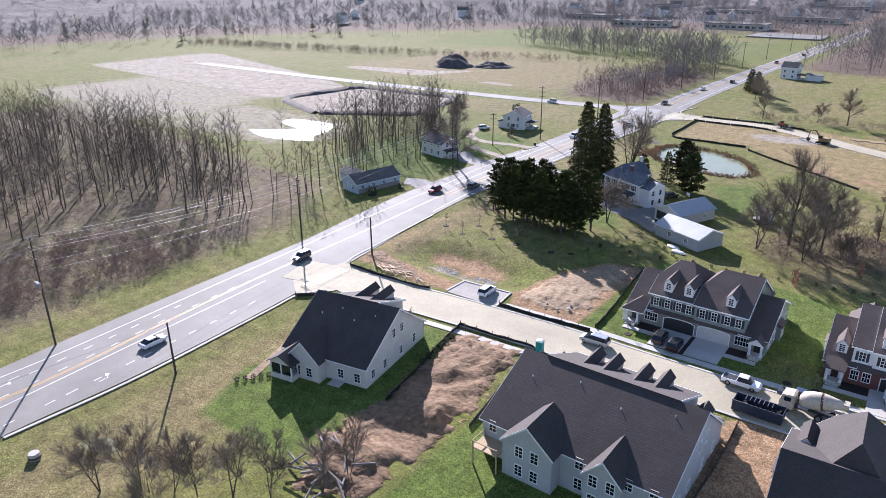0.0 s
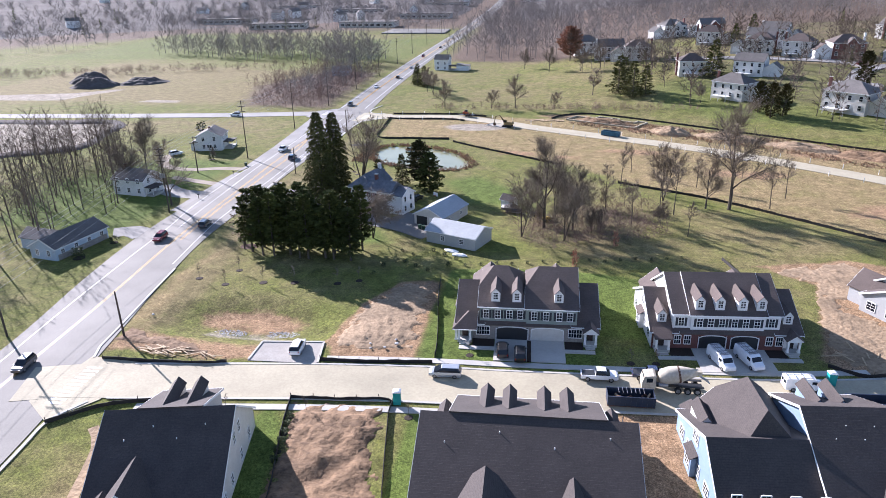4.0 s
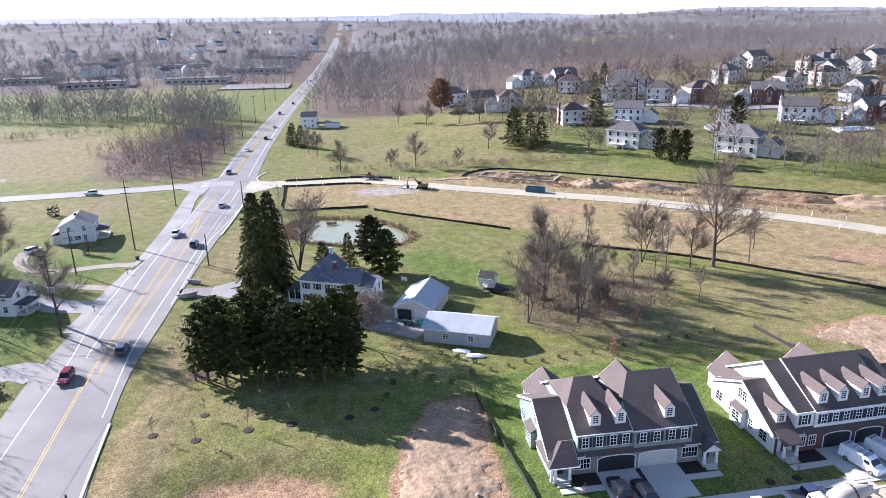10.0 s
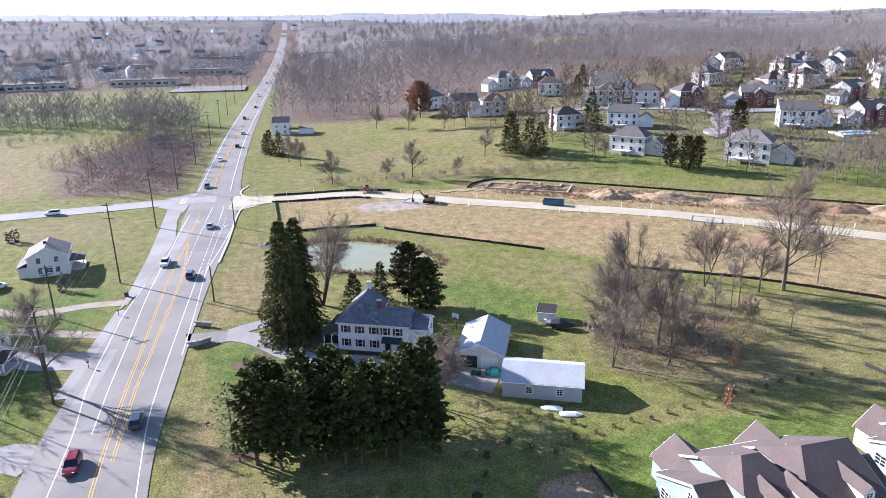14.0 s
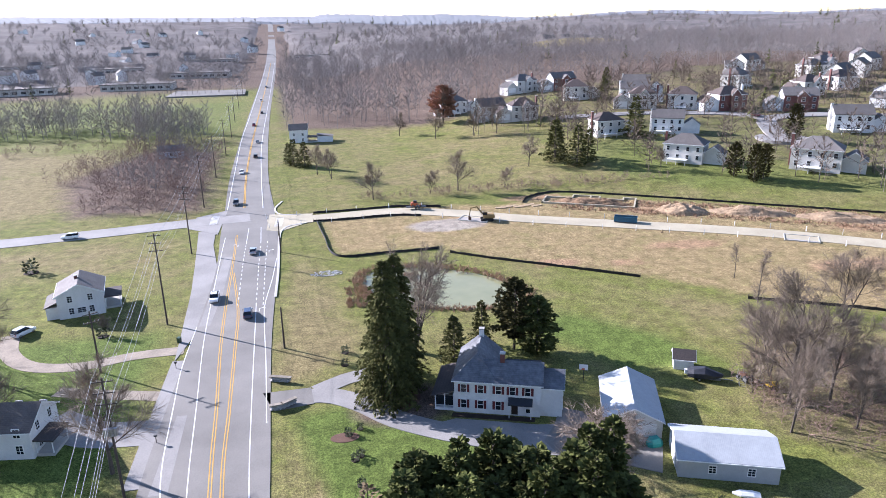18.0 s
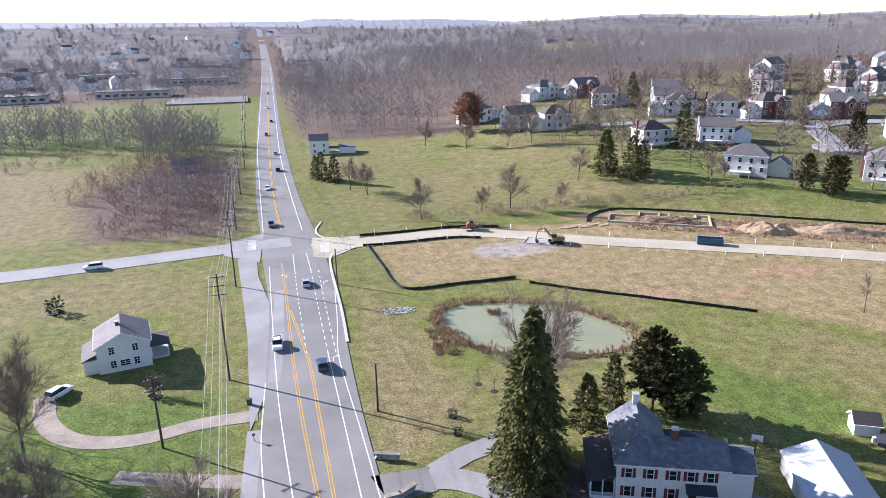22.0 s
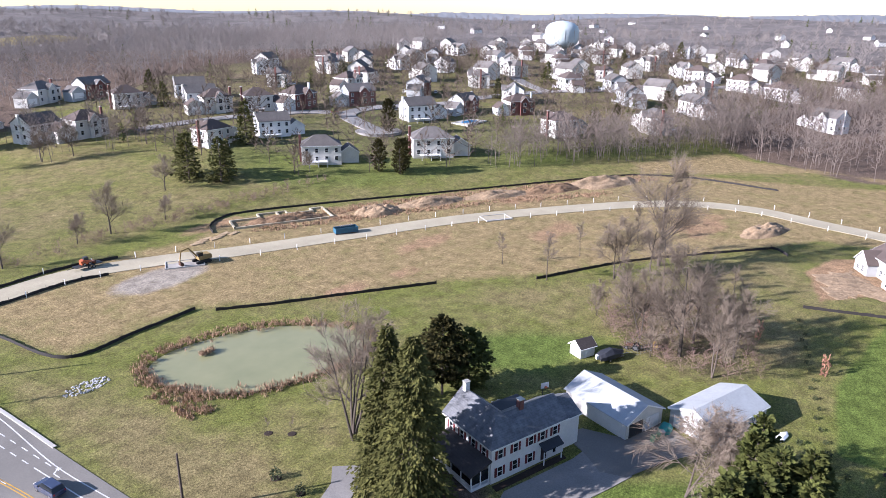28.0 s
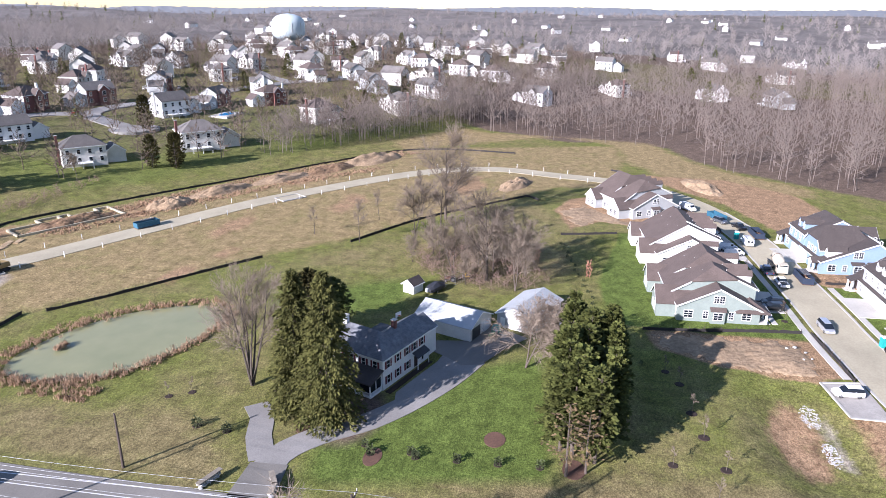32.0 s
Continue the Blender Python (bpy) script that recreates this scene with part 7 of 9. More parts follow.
rutted("bare_lot", [(-27.5, 72.5), (-13.8, 74), (-9.2, 53), (-8.6, 30), (-17, 27), (-23, 36), (-22.4, 47), (-25, 60)], 1.3, 3, "soil", "heaped and rutted brown soil on an empty plot")
rutted("bare_lot", [(-13.2, 91), (-15, 117.5), (-21.5, 116), (-26.5, 105), (-27.5, 92), (-26, 89.0), (-14, 90.2)], 0.35, 7, "soil_pale", "tracked orange soil on an empty plot")
rutted("bare_lot", [(52, 134), (60, 128), (56, 112), (55, 100), (59, 94), (71, 98), (73, 103), (62, 120), (78, 133), (70, 141)], 0.3, 11, "soil_pale", "tracked orange soil round the unfinished house")
mound("soil_mound", 46, 263, 9, 5.5, 2.6, 1, "soil_pale", "tan heap of dug earth beside the new road", -28)
mound("soil_mound", 128, 221, 18, 7, 2.4, 2, "soil_pale", "long tan bank of dug earth", -32)
mound("soil_mound", 100, 158, 12, 5, 2.0, 3, "soil_pale", "straw-coloured heap of dug earth", -20)
rutted("bare_lot", [(-67, 84), (-57, 82.5), (-46, 83), (-48, 85.5), (-57, 87.5), (-66, 90)], 0.45, 17, "soil", "broken orange soil and rubble at the corner plot", 0.5, 0.9)
mound("soil_mound", 88, 244, 14, 5, 1.6, 5, "soil_pale", "low tan bank of dug earth", -30)
mound("soil_mound", 22, 279.5, 14, 4, 1.7, 9, "soil", "rough brown bank along the new road", -27)
mound("soil_mound", 66, 256, 14, 4.5, 1.9, 10, "soil_pale", "rough brown bank along the new road", -27)
mound("soil_mound", 108, 232, 14, 5, 1.9, 11, "soil", "rough brown bank along the new road", -31)
mound("soil_mound", 18, 66, 3.5, 6, 1.2, 6, "soil", "orange soil heaped between the houses", 0)
mound("soil_mound", 112, 92, 14, 6, 1.8, 8, "soil_pale", "tan graded bank of soil", 20)


def berm(name, pts, w, h, material, label):
    """A low bank of earth along a line, with an uneven crest."""
    l = line_of(pts, 4.0)
    a, b = offset(l, w / 2), offset(l, -w / 2)
    rg = random.Random(len(l))
    top = [(x, y, gz(x, y) + h * rg.uniform(0.75, 1.2)) for x, y in l]
    me = Mesh()
    for i in range(len(l) - 1):
        for e in (a, b):
            me.face((*e[i], gz(*e[i]) - 0.1), (*e[i + 1], gz(*e[i + 1]) - 0.1), top[i + 1], top[i])
    return solid(name, me, M[material], label, "earth", kind="structure", smooth=True)


berm("earth_berm", [(-209, 187), (-230, 193), (-251, 203), (-250, 230), (-247, 250), (-215, 254), (-185, 257), (-177, 235), (-172, 213), (-190, 200), (-207, 188)], 5, 1.5, "soil_dark", "low dark bank round a drained basin")
for x, y, rx, ry, h, n in ((-266, 352, 15, 10, 4.5, 21), (-282, 368, 13, 9, 4.5, 22), (-244, 366, 16, 9, 2.6, 23)):
    mound("soil_mound", x, y, rx, ry, h, n, "soil_dark", "dark heap of dumped earth in the western field", 25)


def stone_mesh(seed):
    rg = random.Random(seed)
    bm = bmesh.new()
    bmesh.ops.create_icosphere(bm, subdivisions=1, radius=0.5)
    for v in bm.verts:
        v.co *= rg.uniform(0.7, 1.2)
        v.co.z *= 0.6
    me = bpy.data.meshes.new("stone")
    bm.to_mesh(me)
    bm.free()
    me.materials.append(M["rock"])
    return me


STONES = [stone_mesh(i) for i in range(5)]


def stone_patch(x, y, rx, ry, n, size, label, seed):
    rg = random.Random(seed)
    ob = thing("stone_apron", pose(x, y, 0), label, "stones")
    for i in range(n):
        a, d = rg.uniform(0, 6.28), math.sqrt(rg.random())
        s = part("stone", STONES[i % 5], None, ob)
        k = size * rg.uniform(0.6, 1.3)
        s.matrix_basis = pose(rx * d * math.cos(a), ry * d * math.sin(a), k * 0.1 + gz(x, y) - (1.6 * float(spot(x + rx * d * math.cos(a), y + ry * d * math.sin(a), -46, 96, 14, 7, 0.4)) if y < 100 else 0), 0, 0, rg.uniform(0, 360)) @ Matrix.Scale(k, 4)


stone_patch(-66.9, 231.2, 4.0, 2.0, 200, 0.36, "apron of white stones beside the pond", 1)
stone_patch(-48.5, 93.6, 3.2, 1.2, 170, 0.28, "pale riprap in the storm basin", 2)
stone_patch(-38.6, 94.2, 3.2, 1.5, 190, 0.28, "grey riprap beside the parking pad", 3)
for x, y, s in ((-16.5, 91.5, 0.9), (-18.2, 90, 0.7), (-17.0, 93, 0.6), (-21, 91, 0.5), (-65, 95, 0.6), (-20.5, 89.5, 0.5)):
    b = solid("boulder", STONES[int(s * 10) % 5], None, "pale boulder on bare soil", "stone", "boulders", m=pose(x, y, 0.15 + 0.25 * s if y > 88 and x > -30 else 0.2, 0, 0, x * 40) @ Matrix.Scale(s, 4))


# ---- silt fences ----
POST = Mesh().box(-0.04, -0.04, 0, 0.04, 0.04, 1.1).data("fence_post", M["wood_pole"])


def silt_fence(pts, label="black fabric silt fence with wooden posts", h=0.7, gap=3.0):
    l = line_of(pts, 1.0)
    rg = random.Random(int(abs(pts[0][0] * 7 + pts[0][1])))
    f = thing("silt_fence", None, label, "fence", "silt fences")
    me = Mesh()
    top = [(x, y, gz(x, y) + h + rg.uniform(-0.12, 0.06)) for x, y in l]
    a, b = offset(l, 0.03), offset(l, -0.03)
    for i in range(len(l) - 1):
        z0, z1 = gz(*l[i]) - 0.15, gz(*l[i + 1]) - 0.15
        me.face((*a[i], z0), (*a[i + 1], z1), (*a[i + 1], top[i + 1][2]), (*a[i], top[i][2]))
        me.face((*b[i + 1], z1), (*b[i], z0), (*b[i], top[i][2]), (*b[i + 1], top[i + 1][2]))
        me.face((*a[i], top[i][2]), (*a[i + 1], top[i + 1][2]), (*b[i + 1], top[i + 1][2]), (*b[i], top[i][2]))
    part("fabric", me, M["fabric"], f)
    for i in range(0, len(l), int(gap)):
        p = part("post", POST, None, f)
        p.matrix_basis = pose(l[i][0] + 0.08, l[i][1] + 0.08, gz(*l[i]), rg.uniform(-6, 6), rg.uniform(-6, 6), 0)


silt_fence([(-69, 279.5), (-67, 262), (-63.9, 244), (-50, 243.6), (-36.2, 244)])
silt_fence([(-34, 240), (-24, 232.5), (-12.5, 225), (7, 211.6)])
silt_fence([(24, 194), (45.2, 183.3), (58, 174.4), (80, 156), (84, 152), (80, 148)])
silt_fence([(0, 286), (3.5, 292), (10.8, 296.6), (20, 296), (48, 281), (83, 259.5), (126, 233.5), (150, 217), (159.5, 195), (158, 165)], gap=4)
silt_fence([(-70, 289.5), (-55, 290), (-42, 291), (-28, 287.5)], gap=4)
silt_fence([(-70, 279.2), (-58, 279.5), (-44, 280.3), (-36, 278)], gap=4)
silt_fence([(44, 138.5), (46.5, 130), (48.6, 123)])
silt_fence([(-14.3, 119), (-13.0, 110), (-10.8, 99), (-9.6, 92), (-9.2, 88.5)])
silt_fence([(-27.8, 84.6), (-20, 85.2), (-9.2, 86.8)])
silt_fence([(-64.3, 79), (-56, 79.4), (-46, 80.4), (-43, 81.4)])
silt_fence([(-28.2, 73.4), (-20.5, 74.2), (-13.4, 75.2), (-12.6, 72), (-10.4, 62), (-7.9, 51)])
silt_fence([(-28.2, 73.4), (-26.5, 66), (-23.5, 56), (-21.5, 48)])
silt_fence([(-61, 61.5), (-55, 67), (-46, 70), (-42, 70.4)])
silt_fence([(53, 96), (58, 93.6), (66, 96.5), (76, 101)])
silt_fence([(20.5, 76), (21.5, 66), (22, 54)])
silt_fence([(104, 109), (112, 118), (118, 116), (128, 118), (133, 124)], gap=4)

# white marker stakes along the new road
STAKE = Mesh().box(-0.09, -0.05, 0, 0.09, 0.05, 1.5).data("marker_stake", M["trim"])
stake_run = [p for p in STREET if p[1] > 130]
for k, side in enumerate((-5.6, 5.6)):
    for p in offset(stake_run, side)[::3]:
        solid("marker_stake", STAKE, None, "white survey stake beside the new road", "stake", "survey stakes", m=pose(p[0], p[1], gz(*p), 0, 0, p[0] * 17 % 180))


# ---- poles and wires ----
def utility_pole(x, y, h, turn, arms=2, drum=False, label="tall weathered wooden utility pole with crossarms"):
    p = thing("utility_pole", pose(x, y, gz(x, y), 0, 0, turn), label, "pole", "utility poles")
    part("shaft", Mesh().tube((0, 0, -0.2), (0, 0, h), 0.2, 0.13, 8), M["wood_pole"], p)
    for i in range(arms):
        z = h - 0.5 - i * 1.6
        arm = part("crossarm", Mesh().box(-1.3, -0.17, z - 0.07, 1.3, -0.05, z + 0.07), M["wood_pole"], p)
        for ix in (-1.2, -0.6, 0.6, 1.2):
            part("insulator", Mesh().tube((ix, -0.11, z + 0.07), (ix, -0.11, z + 0.3), 0.06, 0.04, 6), M["concrete"], arm)
    if drum:
        for ix in (-0.55, 0.1, 0.55):
            part("transformer", Mesh().tube((ix, -0.45, h * 0.55), (ix, -0.45, h * 0.55 + 1.1), 0.27, 0.27, 10), M["steel"], p, "grey transformer can")
    return p


POLES = [(-77.2, 22.4, 20), (-86.6, 83.2, 15), (-95.5, 150.5, 18), (-100.5, 207.8, 20), (-102.9, 255.5, 19), (-106.5, 306, 18), (-108.5, 355, 17), (-110, 405, 17), (-113, 460, 17), (-117, 520, 17), (-121, 590, 17), (-126, 680, 17)]
for i, (x, y, h) in enumerate(POLES):
    utility_pole(x, y, h, 2, 3 if i < 5 else 2, i in (0, 2))
for x, y, h in ((-52.8, 31.3, 9.2), (-65.4, 86.6, 9.0), (-76.0, 191.3, 8.6), (-78.9, 251.0, 9.0)):
    utility_pole(x, y, h, 0, 0, label="short plain wooden pole beside the road")
utility_pole(-108.5, 188.5, 12, 30, 2)


def wire_run(pts, sag, name="overhead_wire"):
    """One sagging wire from pole to pole."""
    cu = bpy.data.curves.new(name, "CURVE")
    cu.dimensions, cu.bevel_depth, cu.bevel_resolution = "3D", 0.022, 0
    sp = cu.splines.new("POLY")
    out = []
    for (ax, ay, az), (bx, by, bz) in zip(pts, pts[1:]):
        for k in range(10):
            s = k / 10
            out.append((ax + (bx - ax) * s, ay + (by - ay) * s, az + (bz - az) * s - sag * 4 * s * (1 - s)))
    out.append(pts[-1])
    sp.points.add(len(out) - 1)
    sp.points.foreach_set("co", [c for p in out for c in (*p, 1)])
    cu.materials.append(M["wire"])
    ob = new(name, cu)
    return tagged(ob, "thin overhead power line between the poles", "wire", "overhead wires")


for dx, dz in ((-1.2, -0.2), (0.6, -0.2), (1.2, -1.8), (-0.6, -1.8), (0.0, -4.5), (0.1, -6.0)):
    wire_run([(-67 + dx, -40, 19 + dz)] + [(x + dx, y, h + dz) for x, y, h in POLES], 0.9)
wire_run([(-52.8, 31.3, 9.0), (-58, -40, 9.5)], 0.6)


# ---- plants and little things in the yards ----
SHRUB = boughs(401, 0.95, 0.02, 6, 7, 9, lambda k: 0.6 * np.sin(np.pi * np.clip(k * 0.85 + 0.15, 0.02, 1)) ** 0.6 + 0.05, 0.3, 0.5, 0.0, thin=0.34, ragged=0.3)[1]
SHRUB.materials.append(M["shrub"])
RING = Mesh().tube((0, 0, -0.05), (0, 0, 0.07), 0.75, 0.6, 12).data("mulch_ring", M["mulch"])


def shrub(x, y, s=1.0, ring=True, label="small dark evergreen shrub in a mulch ring"):
    ob = thing("shrub", pose(x, y, gz(x, y), 0, 0, x * 91) @ Matrix.Scale(s, 4), label, "shrub", "young shrubs")
    if ring:
        part("mulch_ring", RING, None, ob)
    part("foliage", SHRUB, None, ob)


def sapling(x, y, s=1.0):
    ob = place_bare("sapling", K_TINY, x, y, s, x * 77 % 360, "thin leafless sapling in a mulch ring", "sapling", "young saplings")
    part("mulch_ring", RING, None, ob)


for x, y, s in ((-64.9, 181.8, 1.0), (-64.6, 186.9, 1.1), (-64.8, 152.6, 0.9), (-64.3, 146.7, 0.9), (-63.8, 141.0, 0.9), (-63.2, 135.2, 0.9), (-65.4, 159.1, 1.0), (-63.6, 160.5, 0.8), (-64.0, 153.5, 0.9), (-141, 248.7, 2.6), (-112.3, 204.5, 1.6), (-111, 123, 1.8), (-98.5, 118, 2.0), (-96.5, 128, 1.4)):
    shrub(x, y, s)
for x, y, s in ((-58.4, 117.1, 1.1), (-65, 112, 1.2), (-58, 110, 1.2), (-50.5, 112, 1.3), (-44, 113, 1.3), (-35, 114, 1.2), (-31, 116, 1.1), (-3.6, 90.3, 1.0), (1.0, 89.8, 0.9), (22.5, 92.0, 1.0), (26.5, 92.5, 1.0), (-24.6, 70.6, 1.0), (-9.5, 71.8, 1.0), (-36.5, 69.0, 1.0), (-62, 212, 0.9), (-58, 196, 1.0), (-56, 193, 1.0)):
    sapling(x, y, s)
for i in range(15):
    shrub(-10.5 + i * 3.3, 126.8 + 0.75 * i + (i % 3) * 0.4, 0.5, False, "young hedge shrub along the lot line")
for i in range(11):
    shrub(-25 + (i * 5) % 17 - 4, 120 + (i * 7) % 15, 0.55 + 0.07 * (i % 4), False, "small young conifer in rough grass")
for i in range(6):
    shrub(-26.5 + 0.35 * i, 69.0 - 1.9 * i, 0.75, i % 2 == 0, "clipped dark shrub beside the house")
for i in range(7):
    shrub(-43.4 + 1.1 * i * 0.6, 36.5 + 1.9 * i * 0.55, 0.55, i % 2 == 0, "clipped dark shrub beside the house")
for x, y, rx, ry, lab in ((-58.0, 142.3, 2.0, 1.6, "round bed of dead stalks on the lawn"), (-66.0, 158.6, 2.2, 1.3, "stony garden bed on the lawn"), (-58.5, 168.5, 5.6, 4.6, "reddish mulch bed under the spruces"), (-62.6, 130.6, 2.2, 1.6, "reddish litter under the pines")):
    solid("garden_bed", Mesh().prism([(x + rx * math.cos(a), y + ry * math.sin(a)) for a in np.linspace(0, 5.9, 16)], -0.05, 0.05), M["mulch_red"], lab, "garden bed")

RED = SHRUB.copy()
RED.materials.clear()
RED.materials.append(M["red_leaf"])
for x, y in ((12.7, 130.2), (21.7, 143.2)):
    ob = thing("red_sapling", pose(x, y, gz(x, y), 0, 0, x * 40) @ Matrix.Diagonal((1.0, 1.0, 3.0, 1)), "slim sapling that keeps its rust-red leaves", "sapling", "red saplings")
    part("foliage", RED, None, ob)
    part("stem", Mesh().tube((0, 0, -0.05), (0, 0, 0.7), 0.05, 0.03, 5), M["bark"], ob)


# ---- the older suburb on the rise ----
def far_window(parent, p, face, w, h):
    """A simple sash window in one mesh: white frame, dark pane, one glazing bar."""

    def build():
        me = Mesh().box(-w / 2 - 0.12, -0.05, -h / 2 - 0.12, w / 2 + 0.12, 0.03, h / 2 + 0.12).box(-w / 2, -0.09, -h / 2, w / 2, -0.02, -0.04).box(-w / 2, -0.09, 0.04, w / 2, -0.02, h / 2)
        data = me.data("window", M["trim"])
        data.materials.append(M["glass"])
        data.polygons.foreach_set("material_index", [0] * 6 + [1] * 12)
        return data

    ob = part("window", cached(("far", w, h), build), None, parent)
    ob.matrix_basis = pose(*p, 0, 0, face)


def suburb_kind(seed, w, d, eave, peak, wall, roofing, hip=False, front="", garage=1):
    """A two-storey suburban house with a garage wing; built once, then copied."""
    h = thing("suburban_house", None, "two-storey suburban house, pale siding and grey roof", "house", "houses of the suburb")
    if hip:
        part("wall", Mesh().box(0, 0, -1.5, w, d, eave), M[wall], h)
        hip_roof(h, 0, w, 0, d, eave, peak, roofing)
    else:
        part("wall", Mesh().sweep([(0, -1.5), (d, -1.5), (d, eave), (d / 2, peak), (0, eave)], "x", 0, w), M[wall], h)
        gable_roof(h, 0, w, 0, d, eave, d / 2, peak, roofing, trim=False)
    if front:
        part("brick_front", Mesh().box(0.02, d + 0.005, -1.0, w - 0.02, d + 0.12, eave - 0.3), M[front], h)
    gw = gable_wing(h, w - 0.1, w + 6.4, d * 0.25, d * 0.95, -1.5, 2.9, 5.2, wall, roofing, "garage_wing")
    panel_door(gw, (w + 3.2, d * 0.95 + 0.04, 0), 180, 4.6, 2.3, "trim", "garage_door")
    bay = gable_wing(h, w * 0.3, w * 0.62, d - 1, d + 1.2, -1.0, eave - 0.1, peak - 1.0, front or wall, roofing, "front_bay")
    n = max(3, int(w // 2.9))
    for i in range(n):
        x = w * (i + 0.5) / n
        for z in (1.4, 4.2):
            far_window(h, (x, -0.01, z), 0, 1.0, 1.4)
            if not w * 0.25 < x < w * 0.67:
                far_window(h, (x, d + (0.13 if front else 0.01), z), 180, 1.0, 1.4)
    for z in (1.4, 4.2):
        far_window(bay, (w * 0.46, d + 1.21, z), 180, 1.3, 1.5)
        far_window(h, (-0.01, d * 0.35, z), -90, 0.9, 1.3)
        far_window(h, (-0.01, d * 0.7, z), -90, 0.9, 1.3)
        far_window(h, (w + 0.01, d * 0.12, 4.2), 90, 0.9, 1.3)
    chimney(h, -0.38, d * 0.5, -1.5, peak + 0.25, 0.75, "siding_white" if seed % 2 else "brick")
    dk = part("deck", Mesh().box(w * 0.15, -3.2, 0.55, w * 0.65, -0.02, 0.72), M["trim"], h)
    for x in (w * 0.17, w * 0.4, w * 0.63):
        part("post", Mesh().box(x - 0.08, -3.15, -1.5, x + 0.08, -2.99, 1.6), M["trim"], dk)
    part("rail", Mesh().box(w * 0.15, -3.2, 1.5, w * 0.65, -3.12, 1.6), M["trim"], dk)
    return h


KINDS = [suburb_kind(1, 12.5, 9.0, 5.7, 8.6, "siding_white", "shingle_grey"), suburb_kind(2, 13.5, 9.5, 5.8, 9.0, "siding_cream", "shingle_grey", True), suburb_kind(3, 13.0, 9.5, 5.8, 9.0, "siding_white", "shingle_brown", True, "brick"), suburb_kind(4, 11.5, 9.0, 5.7, 8.8, "siding_cream", "shingle_brown", True), suburb_kind(5, 13.0, 9.0, 5.7, 8.5, "siding_grey", "shingle_grey", False, "brick")]
SUBURB = [(77.5, 319, 1), (115.8, 294, 1), (94, 365, 0), (67, 372, 3), (168, 340, 0), (202, 335, 4), (221, 312, 2), (190.6, 270, 3), (233.6, 238, 1), (110, 428, 3), (128, 415, 3), (148, 407, 2), (179, 391, 4), (232, 389, 4), (289, 379, 1), (128, 473, 0), (195, 472, 1), (231, 530, 0), (269, 500, 1), (244, 442, 3), (323, 331, 2), (298, 278, 4), (295, 238, 0), (408, 239, 2), (390, 210, 2), (310, 169, 0), (431, 174, 3), (340, 305, 4), (359, 391, 1), (420, 448, 0), (435, 394, 2), (484, 454, 2), (546, 428, 4), (570, 400, 2), (340, 444, 0), (564, 280, 0), (560, 249, 1), (473, 329, 1), (434, 277, 2), (213, 431, 3), (451, 292, 0), (528, 249, 3), (530, 171, 1), (516, 127, 0), (379, 118, 3), (602, 25, 0), (383, 50, 0), (362, 15, 4), (662, 52, 3), (525, -27, 1), (709, -82, 0), (27, 440, 0), (42, 430, 3), (72, 530, 1), (97, 522, 4), (90, 474, 3), (114, 445, 0), (291, 520, 1), (310, 545, 3), (330, 480, 0), (12, 476, 1), (385, 330, 3), (495, 380, 3), (610, 340, 0), (620, 200, 4), (640, 440, 1), (400, 500, 4), (470, 520, 0), (250, 330, 0), (355, 250, 1)]
rng = random.Random(77)
used = set()
for x, y, k in SUBURB:
    if k not in used:
        used.add(k)
        ob = KINDS[k]
    else:
        ob = None
    turn = (-35 if x < 230 else 8) + 70 * rng.random() + (180 if rng.random() < 0.35 else 0)
    if (x, y) in ((77.5, 319), (115.8, 294)):
        turn = -42
    if k in (2, 4):
        turn += 180 if abs(turn) < 90 else 0
    m = pose(x, y, gz(x, y) + 0.6, 0, 0, turn) @ Matrix.Scale(1.12, 4) @ Matrix.Translation((-7, -4.5, 0))
    if ob:
        ob.matrix_basis = m
    else:
        copy_thing(KINDS[k], m)

solid("suburb_street", ribbon(*[offset(line_of([(131, 333), (138, 352), (152, 374), (180, 374), (215, 356), (250, 352), (300, 335), (350, 300), (400, 262), (470, 225)], 5), s) for s in (-4.5, 4.5)], 0.5, 0.8), M["asphalt_old"], "pale grey suburban street", "road", kind="structure")
solid("turning_circle", Mesh().prism([(132 + 11 * math.cos(a), 336 + 11 * math.sin(a)) for a in np.linspace(0, 5.98, 20)], gz(132, 336) - 1, gz(132, 336) + 0.55), M["asphalt_old"], "pale grey turning circle", "road", kind="structure")
solid("suburb_street", ribbon(*[offset(line_of([(152, 374), (140, 392), (100, 410), (60, 420)], 5), s) for s in (-4, 4)], 0.5, 0.8), M["asphalt_old"], "pale grey suburban street", "road", kind="structure")
solid("suburb_street", ribbon(*[offset(line_of([(300, 335), (330, 370), (390, 420), (470, 470)], 5), s) for s in (-4, 4)], 0.5, 0.8), M["asphalt_old"], "pale grey suburban street", "road", kind="structure")
plain = thing("suburban_house", None, "pale two-storey house among bare trees on the rise", "house", "houses on the rise")
part("wall", Mesh().sweep([(0, -1.5), (9, -1.5), (9, 5.7), (4.5, 8.7), (0, 5.7)], "x", 0, 12), M["siding_cream"], plain)
gable_roof(plain, 0, 12, 0, 9, 5.7, 4.5, 8.7, "shingle_grey", trim=False)
part("garage", Mesh().sweep([(1.5, -1.5), (8, -1.5), (8, 3), (4.75, 5), (1.5, 3)], "x", 12.01, 18), M["siding_cream"], plain)
part("garage_roof", Mesh().slab((12, 1.1, 2.9), (18.3, 1.1, 2.9), (18.3, 4.75, 5.2), (12, 4.75, 5.2), 0.15).slab((12, 4.75, 5.2), (18.3, 4.75, 5.2), (18.3, 8.4, 2.9), (12, 8.4, 2.9), 0.15), M["shingle_grey"], plain)
